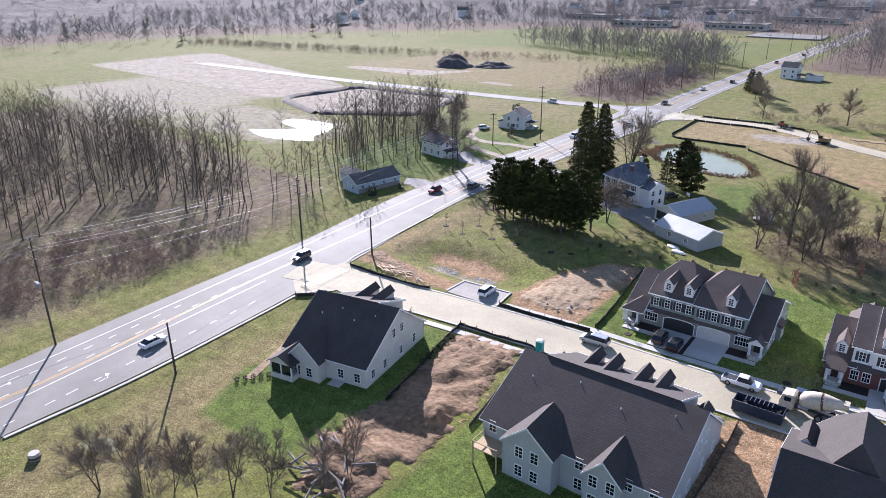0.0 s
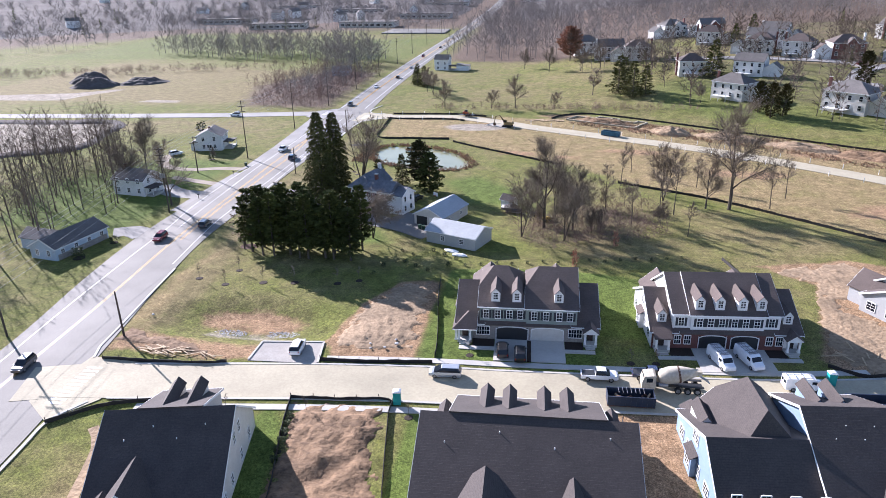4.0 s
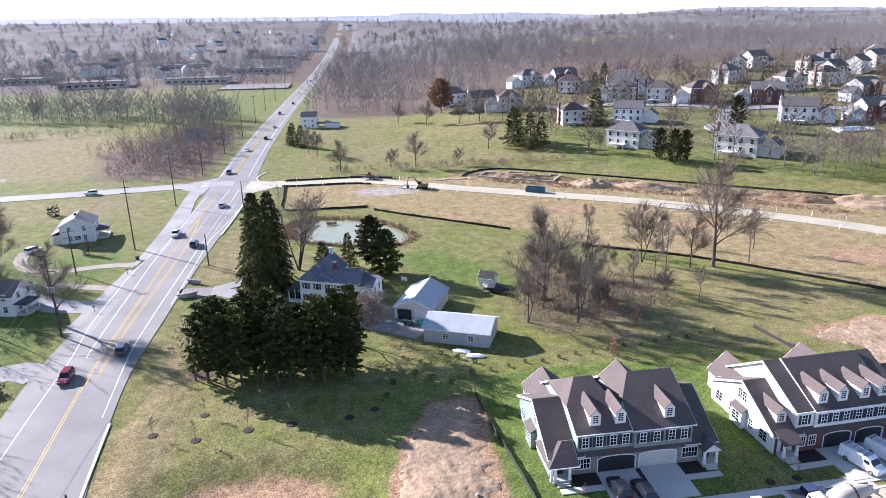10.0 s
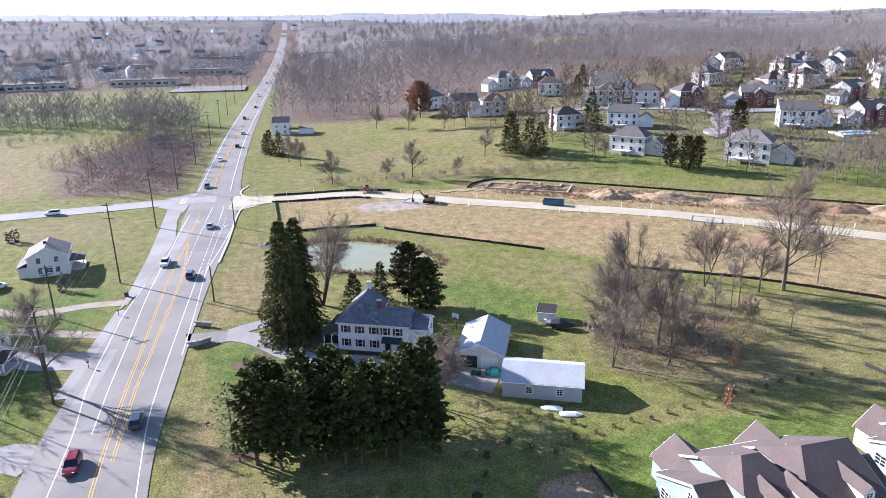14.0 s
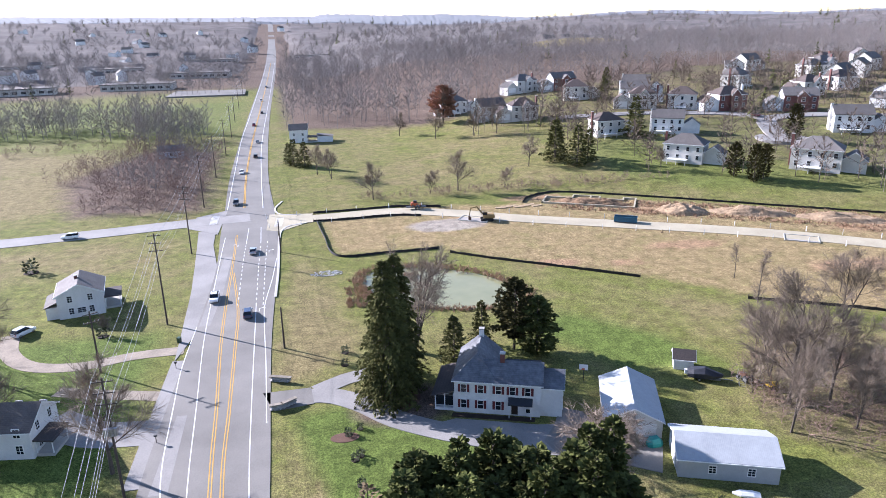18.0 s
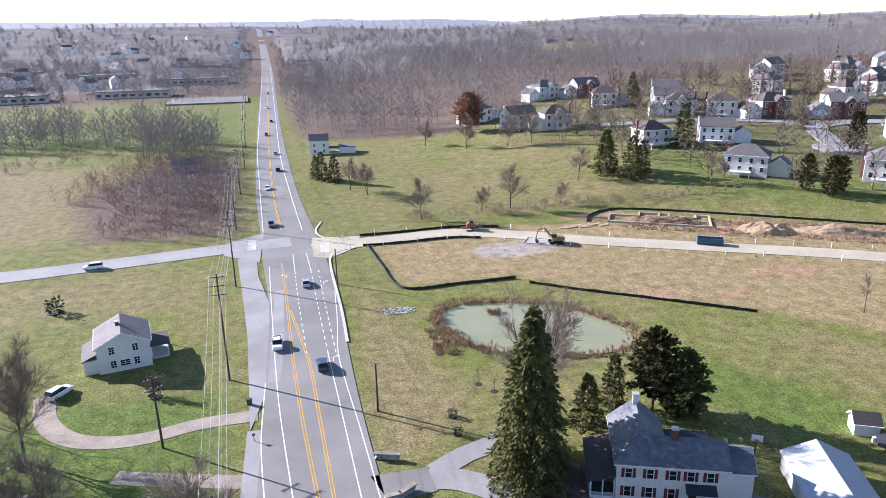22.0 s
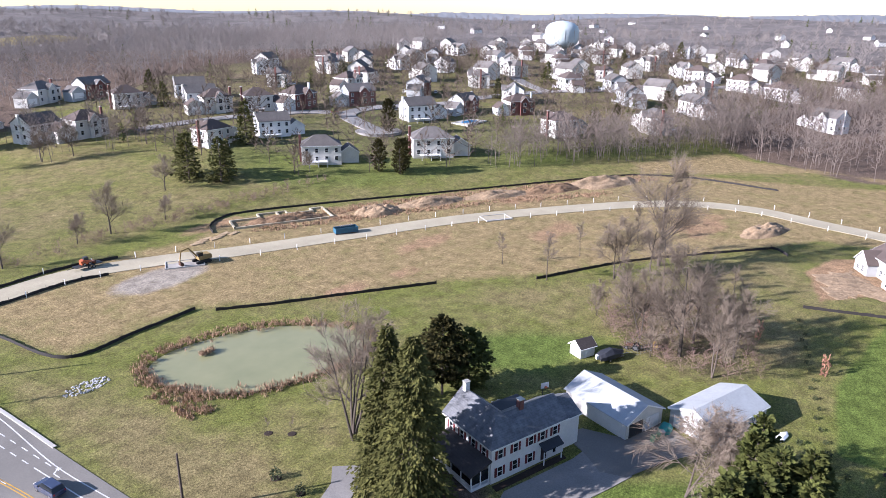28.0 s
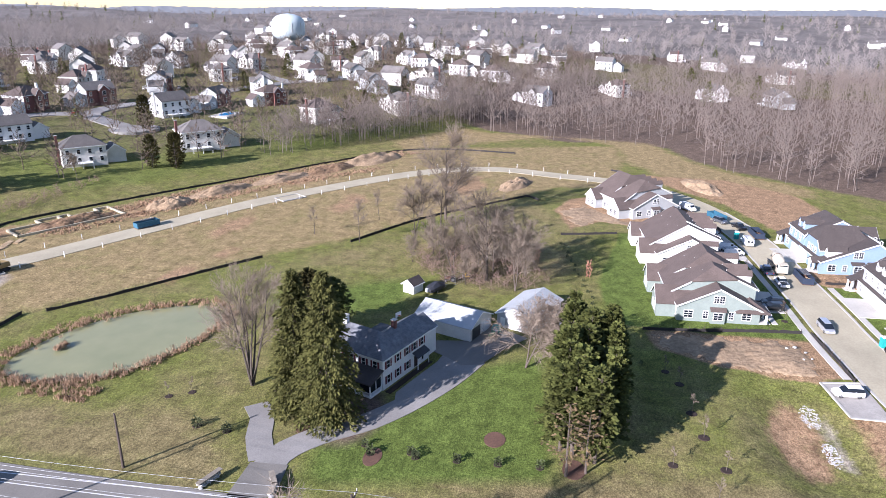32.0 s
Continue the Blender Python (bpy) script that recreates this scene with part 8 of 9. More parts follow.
for px, pz in ((2.5, 1.4), (6, 4.2), (9.5, 1.4), (9.5, 4.2)):
    far_window(plain, (px, -0.01, pz), 0, 1.4, 1.5)
rise = [p for p in scatter([(250, 340), (300, 250), (420, 150), (640, 180), (700, 460), (520, 600), (250, 560)], 260, 55)]
taken = [(a, b) for a, b, _ in SUBURB]
n = 0
for x, y in rise:
    if n < 40 and min((x - a) ** 2 + (y - b) ** 2 for a, b in taken) > 27 ** 2:
        taken.append((x, y))
        m = pose(x, y, gz(x, y) + 0.8, 0, 0, 15 + (x * 7 + y * 3) % 70) @ Matrix.Scale(1.15, 4) @ Matrix.Translation((-7, -4.5, 0))
        if n:
            copy_thing(plain, m)
        else:
            plain.matrix_basis = m
        n += 1
pool = thing("swimming_pool", pose(181, 317, gz(181, 317) + 0.4), "bright blue swimming pool with pale deck", "pool")
part("pool_deck", Mesh().box(-9, -5, -1.5, 9, 5, 0.1), M["concrete"], pool)
part("pool_water", Mesh().prism([(6 * math.cos(a), 2.8 * math.sin(a)) for a in np.linspace(0, 5.9, 14)], 0.1, 0.16), M["pool_blue"], pool)

tower = thing("water_tower", pose(539, 443, gz(539, 443)), "pale blue-white domed water tower on the ridge", "water tower")
tz = 44 - gz(539, 443)
ring = lambda r, z, n=28: [(r * math.cos(2 * math.pi * i / n), r * math.sin(2 * math.pi * i / n), z) for i in range(n)]
tk = Mesh()
prof = [(6, tz - 14), (12, tz - 12.5), (15.5, tz - 9.5), (16.6, tz - 6), (16.6, tz + 3), (15.2, tz + 6.5), (11.5, tz + 9.5), (6, tz + 11.3), (0.4, tz + 12)]
for (r0, z0), (r1, z1) in zip(prof, prof[1:]):
    a, b = ring(r0, z0), ring(r1, z1)
    for i in range(28):
        tk.face(a[i], a[(i + 1) % 28], b[(i + 1) % 28], b[i])
part("tank", tk, M["tower_white"], tower, "pale domed tank", smooth=True)
part("stem", Mesh().tube((0, 0, -2), (0, 0, tz - 13.5), 6.5, 5.5, 20), M["tower_white"], tower)
for i in range(10):
    a = 2 * math.pi * i / 10
    part("seam", Mesh().box(-0.25, -0.3, tz - 6, 0.25, 0.3, tz + 3), M["concrete"], tower).matrix_basis = pose(16.55 * math.cos(a), 16.55 * math.sin(a), 0, 0, 0, math.degrees(a) + 90)

# trees among the houses
for x, y, s, k in ((83, 294, 1.2, 2), (86, 286, 1.3, 2), (91, 288, 1.2, 2), (133.5, 331, 1.5, 2), (29, 337, 1.7, 0), (35, 327, 1.6, 1), (41, 331, 1.3, 0), (102, 460, 1.3, 1), (75, 361, 1.8, 0), (32, 344, 1.5, 1), (-77.7, 370, 1.15, 0), (-73, 366, 1.1, 1), (-80, 376, 0.9, 0), (330, 350, 1.6, 1), (300, 255, 1.0, 2), (470, 350, 1.5, 0), (240, 262, 0.9, 2), (208, 262, 1.1, 0), (255, 345, 1.2, 1), (560, 330, 1.8, 0), (410, 160, 1.6, 1), (350, 60, 1.6, 0), (395, 20, 1.7, 1), (450, 60, 1.6, 0), (120, 500, 1.4, 0), (250, 470, 1.3, 1)):
    kind = K_ARB if k == 2 else K_FIR[k]
    evergreen("conifer", x, y, s, kind, s * (1.15 if k != 2 else 1.0), x * 31 % 360, "dark conifer among the suburban lawns", "suburb conifers")
L_YARD = [light_tree(230 + i, 15, 12, 18, 0.11, 0.44, 0.2, 0.014) for i in range(5)]
yard_pts = scatter([(60, 305), (110, 276), (230, 212), (420, 130), (600, 160), (640, 440), (430, 560), (120, 520), (40, 450), (40, 340)], 1150, 31, lambda x, y: np.array([min((px - a) ** 2 + (py - b) ** 2 for a, b in taken) > 130 for px, py in zip(x, y)]))
join_copies("suburb_trees", L_YARD, yard_pts, "twig_wood", "leafless trees between the suburban houses", "woods", 0.45, 1.0, 32)
join_copies("suburb_conifers", FAR_FIR, yard_pts[5::15], "pine", "dark conifers between the suburban houses", "woods", 0.55, 1.05, 37)
edge_pts = scatter([(118, 262), (160, 232), (205, 205), (250, 180), (262, 215), (215, 240), (165, 265), (128, 282)], 330, 33) + scatter([(5, 395), (60, 385), (62, 440), (10, 450)], 60, 34) + scatter([(250, 190), (330, 150), (420, 120), (430, 180), (330, 235), (260, 230)], 380, 36)
join_copies("woods", L_MID, edge_pts, "twig_mid", "thin leafless trees along the suburb's edge", "woods", 0.6, 1.0, 35)
red = place_bare("copper_tree", K_YARD[0], 3, 450, 1.2, 0, "rust-brown tree that keeps its leaves")
leaf = boughs(501, 17, 0.18, 18, 9, 34, egg(6.3), 0.95, 0.4, 0.0, thin=0.4, ragged=0.4)[1]
leaf.materials.append(M["red_leaf"])
part("leaves", leaf, None, red, "rust-brown leaves")

# low commercial blocks and rooftops of the town, far down the main road
SHOP = thing("shop_block", pose(-230, 780, gz(-230, 780)), "long low flat-roofed commercial building", "building", "town buildings")
part("wall", Mesh().box(-32, -11, -2, 32, 11, 5.5), M["siding_cream"], SHOP)
part("roof", Mesh().box(-32.5, -11.5, 5.5, 32.5, 11.5, 6.2), M["shingle_grey"], SHOP)
for i in range(9):
    window(SHOP, (-28 + i * 7, -11.02, 2.6), 0, 4.2, 2.2, bars=(2, 0))
for x, y, t in ((-330, 760, 12), (-420, 820, 5), (-190, 900, -4), (-300, 980, 8), (-200, 1100, 3), (-420, 1050, 15), (-60, 1150, 5)):
    copy_thing(SHOP, pose(x, y, gz(x, y), 0, 0, t))
solid("parking_lot", Mesh().prism([(-190, 690), (-125, 690), (-128, 735), (-190, 740)], 0, 1.2), M["asphalt"], "grey parking lot beside the far road", "pavement", kind="structure")
TOWN = thing("town_house", pose(-300, 1200, gz(-300, 1200)), "small pale house in the distant town", "house", "distant town houses")
part("wall", Mesh().sweep([(-5, -3), (5, -3), (5, 6), (0, 9.5), (-5, 6)], "x", -8, 8), M["siding_white"], TOWN)
gable_roof(TOWN, -8, 8, -5, 5, 6, 0, 9.5, "shingle_grey", trim=False)
rg = np.random.default_rng(91)
for i in range(110):
    a, r = rg.uniform(math.radians(-25), math.radians(150)), rg.uniform(720, 2000)
    x, y = -40 + r * math.cos(a), 120 + r * math.sin(a)
    if in_view_far(np.array([x]), np.array([y]))[0] and (math.degrees(a) > 92 or math.degrees(a) < 38):
        s = 0.85 + 0.2 * r / 2000
        copy_thing(TOWN, pose(x, y, gz(x, y) + 5, 0, 0, rg.uniform(0, 180)) @ Matrix.Scale(s, 4))


# ---- vehicles and machines ----
def wheel(parent, x, y, r=0.34, w=0.22):
    t = part("wheel", cached(("tyre", r, w), lambda: Mesh().tube((0, -w / 2, 0), (0, w / 2, 0), r, r, 14).data("tyre", M["rubber"])), None, parent)
    t.matrix_basis = pose(x, y, r)
    part("rim", cached(("rim", r, w), lambda: Mesh().tube((0, -w / 2 - 0.02, 0), (0, w / 2 + 0.02, 0), r * 0.6, r * 0.6, 10).data("rim", M["steel"])), None, t)


def loft(rows):
    """A closed body through cross-sections along x: each row is x, half width, z low, z high, half width at the top."""
    me = Mesh()
    secs = [[(x, -w, z0), (x, w, z0), (x, w * 1.02, z0 + (z1 - z0) * 0.55), (x, wt, z1), (x, -wt, z1), (x, -w * 1.02, z0 + (z1 - z0) * 0.55)] for x, w, z0, z1, wt in rows]
    for a, b in zip(secs, secs[1:]):
        for i in range(6):
            me.face(a[i], a[(i + 1) % 6], b[(i + 1) % 6], b[i])
    me.face(*secs[0][::-1]).face(*secs[-1])
    return me


SHAPES = {
    "sedan": (4.75, 0.9, [(-2.37, 0.8, 0.35, 0.75, 0.74), (-2.2, 0.9, 0.25, 0.92, 0.84), (-1.3, 0.91, 0.22, 0.98, 0.86), (0.9, 0.91, 0.22, 0.96, 0.86), (1.9, 0.9, 0.24, 0.84, 0.82), (2.37, 0.76, 0.35, 0.65, 0.7)], [(-1.95, 0.8, 0.95, 0.98, 0.76), (-1.1, 0.8, 0.95, 1.42, 0.62), (0.1, 0.8, 0.95, 1.45, 0.62), (1.15, 0.8, 0.93, 0.97, 0.74)], (-1.05, 0.15, 1.44), (-1.45, 1.45), 0.33),
    "suv": (4.75, 0.94, [(-2.37, 0.86, 0.4, 0.95, 0.8), (-2.25, 0.94, 0.3, 1.08, 0.88), (0.9, 0.95, 0.28, 1.08, 0.9), (1.9, 0.94, 0.3, 0.98, 0.86), (2.37, 0.8, 0.4, 0.78, 0.74)], [(-2.3, 0.84, 1.06, 1.1, 0.82), (-1.95, 0.84, 1.06, 1.7, 0.7), (0.2, 0.84, 1.06, 1.74, 0.7), (1.2, 0.84, 1.04, 1.08, 0.8)], (-1.9, 0.25, 1.73), (-1.45, 1.45), 0.38),
    "minivan": (5.1, 0.97, [(-2.55, 0.9, 0.4, 0.95, 0.84), (-2.45, 0.96, 0.28, 1.05, 0.9), (1.2, 0.97, 0.26, 1.05, 0.9), (2.1, 0.95, 0.28, 0.95, 0.86), (2.55, 0.8, 0.38, 0.75, 0.74)], [(-2.45, 0.88, 1.03, 1.08, 0.86), (-2.15, 0.88, 1.03, 1.7, 0.74), (0.4, 0.88, 1.03, 1.74, 0.74), (1.75, 0.86, 1.0, 1.04, 0.8)], (-2.1, 0.45, 1.73), (-1.55, 1.6), 0.35),
    "pickup": (5.7, 0.98, [(-2.85, 0.95, 0.5, 1.05, 0.92), (-0.55, 0.98, 0.42, 1.06, 0.94), (-0.5, 0.98, 0.42, 1.12, 0.94), (1.4, 0.98, 0.42, 1.12, 0.94), (2.6, 0.96, 0.42, 1.05, 0.9), (2.85, 0.86, 0.5, 0.9, 0.82)], [(-0.6, 0.88, 1.1, 1.14, 0.86), (-0.4, 0.88, 1.1, 1.78, 0.74), (0.8, 0.88, 1.1, 1.82, 0.74), (1.6, 0.88, 1.08, 1.12, 0.82)], (-0.35, 0.85, 1.81), (-1.8, 1.75), 0.4),
    "van": (5.9, 1.0, [(-2.95, 0.98, 0.45, 2.0, 0.9), (-2.85, 1.0, 0.35, 2.15, 0.9), (1.0, 1.0, 0.35, 2.15, 0.9), (1.5, 1.0, 0.35, 1.95, 0.86), (2.1, 0.98, 0.35, 1.25, 0.88), (2.8, 0.94, 0.4, 1.05, 0.84), (2.95, 0.84, 0.45, 0.85, 0.78)], None, None, (-1.8, 1.95), 0.37),
}


def car(kind, colour, x, y, heading, label, z=0.16, group="parked vehicles", name=None):
    """A vehicle facing along its heading, in degrees from +x."""
    length, half_w, body, cabin, roof, axles, wr = SHAPES[kind]
    c = thing(name or {"suv": "suv_car", "van": "cargo_van", "pickup": "pickup_truck"}.get(kind, kind + "_car"), pose(x, y, z, 0, 0, heading), label, "van" if "van" in kind else "truck" if kind == "pickup" else "car", group)
    part("body", cached(("body", kind, colour), lambda: loft(body).data("body", M[colour])), None, c)
    if cabin:
        part("window_glass", cached(("cabin", kind), lambda: loft(cabin).data("window_glass", M["glass"])), None, c, "dark car windows")
        x0, x1, zr = roof
        part("roof", cached(("roof", kind, colour), lambda: loft([(x0 - 0.12, 0.62, zr - 0.06, zr + 0.0, 0.6), (x0, 0.68, zr - 0.06, zr + 0.03, 0.62), (x1, 0.68, zr - 0.06, zr + 0.03, 0.62), (x1 + 0.15, 0.6, zr - 0.08, zr - 0.02, 0.58)]).data("roof", M[colour])), None, c)
        for s in (-1, 1):
            part("pillar", cached(("pillar", kind, colour, s), lambda: Mesh().box((x0 + x1) / 2 - 0.06, s * 0.82 - 0.04, body[2][3] - 0.02, (x0 + x1) / 2 + 0.06, s * 0.82 + 0.04, body[2][3] + 0.1).tube(((x0 + x1) / 2, s * 0.84, body[2][3]), ((x0 + x1) / 2, s * 0.66, zr), 0.06, 0.05, 4).data("pillar", M[colour])), None, c)
    else:
        part("windscreen", cached(("screen", kind), lambda: Mesh().slab((2.02, -0.82, 1.36), (2.02, 0.82, 1.36), (1.52, 0.78, 1.94), (1.52, -0.78, 1.94), 0.04).data("windscreen", M["glass"])), None, c)
        for s in (-1, 1):
            part("side_window", cached(("side", kind, s), lambda: Mesh().box(0.75, s * 0.985 - 0.03, 1.3, 1.5, s * 0.985 + 0.03, 1.8).data("side_window", M["glass"])), None, c)
    if kind == "van":
        for s in (-1, 1):
            part("rear_window", cached(("rear", s), lambda: Mesh().box(-2.99, s * 0.45 - 0.28, 1.3, -2.93, s * 0.45 + 0.28, 1.8).data("rear_window", M["glass"])), None, c)
            part("rack_rail", cached(("rail", s), lambda: Mesh().box(-2.7, s * 0.7 - 0.03, 2.26, 0.9, s * 0.7 + 0.03, 2.31).data("rack_rail", M["steel"])), None, c)
        for bx in (-2.5, -1.4, -0.3, 0.8):
            part("rack_bar", cached(("bar",), lambda: Mesh().box(-0.03, -0.75, 2.14, 0.03, 0.75, 2.26).data("rack_bar", M["steel"])), None, c).matrix_basis = pose(bx, 0, 0)
    if kind == "pickup":
        part("cargo_bed", cached(("bed",), lambda: Mesh().box(-2.7, -0.8, 1.04, -0.7, 0.8, 1.075).data("cargo_bed", M["black_plastic"])), None, c, "dark open cargo bed")
    for ax in axles:
        for s in (-1, 1):
            wheel(c, ax, s * (half_w - 0.1), wr)
    for s in (-1, 1):
        part("headlight", cached(("head", kind, s), lambda: Mesh().box(length / 2 - 0.2, s * 0.62 - 0.16, 0.66, length / 2 - 0.02, s * 0.62 + 0.16, 0.82).data("headlight", M["lamp_clear"])), None, c)
        part("tail_light", cached(("tail", kind, s), lambda: Mesh().box(-length / 2 - 0.01, s * 0.74 - 0.08, 0.75, -length / 2 + 0.12, s * 0.74 + 0.08, 1.0).data("tail_light", M["lamp_red"])), None, c)
        part("mirror", cached(("mirror", kind, colour, s), lambda: Mesh().box(0.85, s * (half_w + 0.05) - 0.08, 1.0, 1.0, s * (half_w + 0.05) + 0.08, 1.15).data("mirror", M[colour])), None, c)
    return c


car("suv", "car_white", -32.7, 87.2, 97, "white car on the gravel parking pad", 0.1)
car("minivan", "car_silver", -6.4, 83.4, 185, "silver minivan parked on the street")
car("suv", "car_black", 1.7, 91.8, 98, "black car on the concrete driveway")
car("suv", "car_black", 4.7, 91.0, 96, "black car on the concrete driveway")
car("pickup", "car_white", 17.4, 86.4, 4, "white pickup truck at the kerb")
car("pickup", "car_blue", 25.2, 88.0, 4, "dark blue pickup truck at the kerb")
for x, y, hd in ((36.6, 94.0, -70), (41.0, 95.0, -68)):
    v = car("van", "car_white", x, y, hd, "white work van with ladder rack on the driveway")
    rk = part("ladder", Mesh().box(-2.6, -0.4, 2.3, 1.0, -0.34, 2.36).box(-2.6, 0.0, 2.3, 1.0, 0.06, 2.36).box(-2.4, -0.7, 2.2, -2.3, 0.7, 2.3).box(0.4, -0.7, 2.2, 0.5, 0.7, 2.3), M["steel"], v)
car("van", "car_white", 47.4, 88.6, 6, "white work van parked on the street")
car("pickup", "car_black", 62.0, 88.2, 200, "black pickup truck near the site")
car("suv", "car_grey", 67.0, 92.5, 215, "grey car parked near the unfinished house")
car("van", "car_white", 79.5, 100.5, 215, "white work van near the unfinished house")
car("suv", "car_white", -128.6, 209.0, 60, "white car on the gravel drive", 0.06)
car("suv", "car_white", -140.5, 277.8, 188, "white car on the side road", 0.13, "cars on the roads")
car("suv", "car_black", -31.5, 170.3, 70, "dark car behind the farmhouse", 0.05)
for kind, col, x, y, hd, lab in (("sedan", "car_white", -64.3, 33.6, 98, "white sedan on the main road"), ("suv", "car_grey", -75.4, 74.4, 280, "dark car on the main road"), ("suv", "car_red", -86.3, 131.5, 276, "dark red car on the main road"), ("suv", "car_grey", -80.2, 142.0, 96, "dark grey car on the main road"), ("pickup", "car_white", -92.4, 219.5, 272, "white pickup truck on the main road"), ("sedan", "car_silver", -86.3, 252.0, 92, "silver car on the main road"), ("suv", "car_blue", -84.2, 208.6, 94, "dark blue car on the main road"), ("suv", "car_grey", -96.0, 307, 274, "grey car on the main road"), ("sedan", "car_white", -98.8, 360, 273, "white car on the main road"), ("suv", "car_black", -95.6, 395, 93, "dark car on the main road"), ("sedan", "car_silver", -97.6, 437, 93, "silver car on the main road"), ("suv", "car_red", -104.0, 500, 273, "red car on the main road"), ("sedan", "car_black", -103.0, 560, 93, "dark car on the main road"), ("suv", "car_white", -108.5, 640, 273, "white car on the main road"), ("suv", "car_silver", -111.5, 760, 93, "silver car on the main road")):
    car(kind, col, x, y, hd, lab, gz(x, y) + 0.12, "cars on the roads")
for x, y, hd, col in ((148, 379, 10, "car_red"), (240, 381, 30, "car_white"), (120, 405, 100, "car_black"), (176, 362, 60, "car_silver")):
    car("suv", col, x, y, hd, "car parked in the suburb", gz(x, y) + 0.6)


def mixer_truck(x, y, heading):
    t = thing("concrete_mixer", pose(x, y, 0.16, 0, 0, heading), "cream concrete mixer truck parked on the street", "truck")
    part("chassis", Mesh().box(-4.6, -0.45, 0.75, 4.2, 0.45, 1.05), M["black_plastic"], t)
    cab = part("cab", loft([(-4.7, 1.1, 0.7, 1.7, 1.05), (-4.4, 1.2, 0.6, 2.7, 1.1), (-3.0, 1.2, 0.6, 2.9, 1.1), (-2.7, 1.15, 0.7, 2.8, 1.05)]), M["mixer_cream"], t)
    part("windscreen", Mesh().slab((-4.66, -0.95, 1.75), (-4.66, 0.95, 1.75), (-4.44, 0.95, 2.6), (-4.44, -0.95, 2.6), 0.05), M["glass"], cab)
    for s in (-1, 1):
        part("side_window", Mesh().box(-4.1, s * 1.19 - 0.03, 1.8, -3.2, s * 1.19 + 0.03, 2.5), M["glass"], cab)
    drum, n = Mesh(), 18
    prof = [(-2.3, 0.5), (-2.0, 1.05), (-0.9, 1.32), (0.6, 1.3), (2.2, 0.85), (3.4, 0.5)]
    rings = []
    for px, pr in prof:
        cz = 2.25 + (px + 2.3) * 0.17
        rings.append([(px, pr * math.cos(2 * math.pi * i / n), cz + pr * math.sin(2 * math.pi * i / n)) for i in range(n)])
    for a, b in zip(rings, rings[1:]):
        for i in range(n):
            drum.face(a[i], a[(i + 1) % n], b[(i + 1) % n], b[i])
    drum.face(*rings[0][::-1]).face(*rings[-1])
    part("drum", drum, M["mixer_cream"], t, "dusty cream mixing drum", smooth=True)
    part("drum_band", Mesh().tube((0.55, 0, 2.73), (0.85, 0, 2.78), 1.33, 1.28, 18), M["rust"], t)
    part("chute", Mesh().slab((3.5, -0.4, 2.9), (3.5, 0.4, 2.9), (5.2, 0.35, 1.7), (5.2, -0.35, 1.7), 0.12), M["steel"], t)
    part("hopper", loft([(3.2, 0.5, 2.9, 3.7, 0.65), (3.9, 0.5, 2.9, 3.7, 0.65)]), M["mixer_cream"], t)
    part("water_tank", Mesh().tube((-2.2, -0.9, 1.35), (-0.9, -0.9, 1.35), 0.32, 0.32, 10), M["steel"], t)
    part("fender", Mesh().box(1.2, -1.2, 1.2, 4.3, -0.7, 1.28).box(1.2, 0.7, 1.2, 4.3, 1.2, 1.28), M["black_plastic"], t)
    for ax in (-3.7, 0.6, 2.0, 3.4):
        for s in (-1, 1):
            wheel(t, ax, s * 1.0, 0.52, 0.4)


mixer_truck(28.2, 85.1, 4)


def dumpster(x, y, heading, material, label, length=6.8, name_text=True, h=1.7):
    d = thing("roll_off_dumpster", pose(x, y, gz(x, y) + 0.15, 0, 0, heading), label, "dumpster", "roll-off dumpsters")
    l, w = length / 2, 1.22
    part("floor", Mesh().box(-l, -w, 0.1, l, w, 0.25), M["rust"], d)
    part("side", Mesh().box(-l, -w, 0.25, l, -w + 0.08, h), M[material], d)
    part("side", Mesh().box(-l, w - 0.08, 0.25, l, w, h), M[material], d)
    part("end", Mesh().box(-l, -w + 0.08, 0.25, -l + 0.08, w - 0.08, h), M[material], d)
    part("end", Mesh().box(l - 0.08, -w + 0.08, 0.25, l, w - 0.08, h), M[material], d)
    for i in range(9):
        px = -l + 0.3 + i * (length - 0.6) / 8
        for s in (-1, 1):
            part("rib", cached(("rib", h, material, s), lambda: Mesh().box(-0.05, s * (w + 0.03) - 0.04, 0.2, 0.05, s * (w + 0.03) + 0.04, h).data("rib", M[material])), None, d).matrix_basis = pose(px, 0, 0)
    part("rim", Mesh().box(-l - 0.03, -w - 0.08, h, l + 0.03, -w + 0.1, h + 0.1).box(-l - 0.03, w - 0.1, h, l + 0.03, w + 0.08, h + 0.1), M[material], d)
    if name_text:
        for i in range(7):
            part("letter_bar", cached(("bar",), lambda: Mesh().box(-0.14, -w - 0.085, 0.75, 0.14, -w - 0.075, 1.15).data("letter_bar", M["line_white"])), None, d).matrix_basis = pose(-1.8 + i * 0.6, 0, 0)
    rg2 = random.Random(int(x))
    for i in range(14):
        part("scrap", cached(("scrap", i % 3), lambda: Mesh().box(-0.6, -0.12, 0, 0.6, 0.12, 0.2).data("scrap", M["rust"] if i % 3 else M["lumber"])), None, d).matrix_basis = pose(rg2.uniform(-l + 0.8, l - 0.8), rg2.uniform(-0.7, 0.7), rg2.uniform(0.5, 1.0), rg2.uniform(-20, 20), rg2.uniform(-20, 20), rg2.uniform(0, 180))


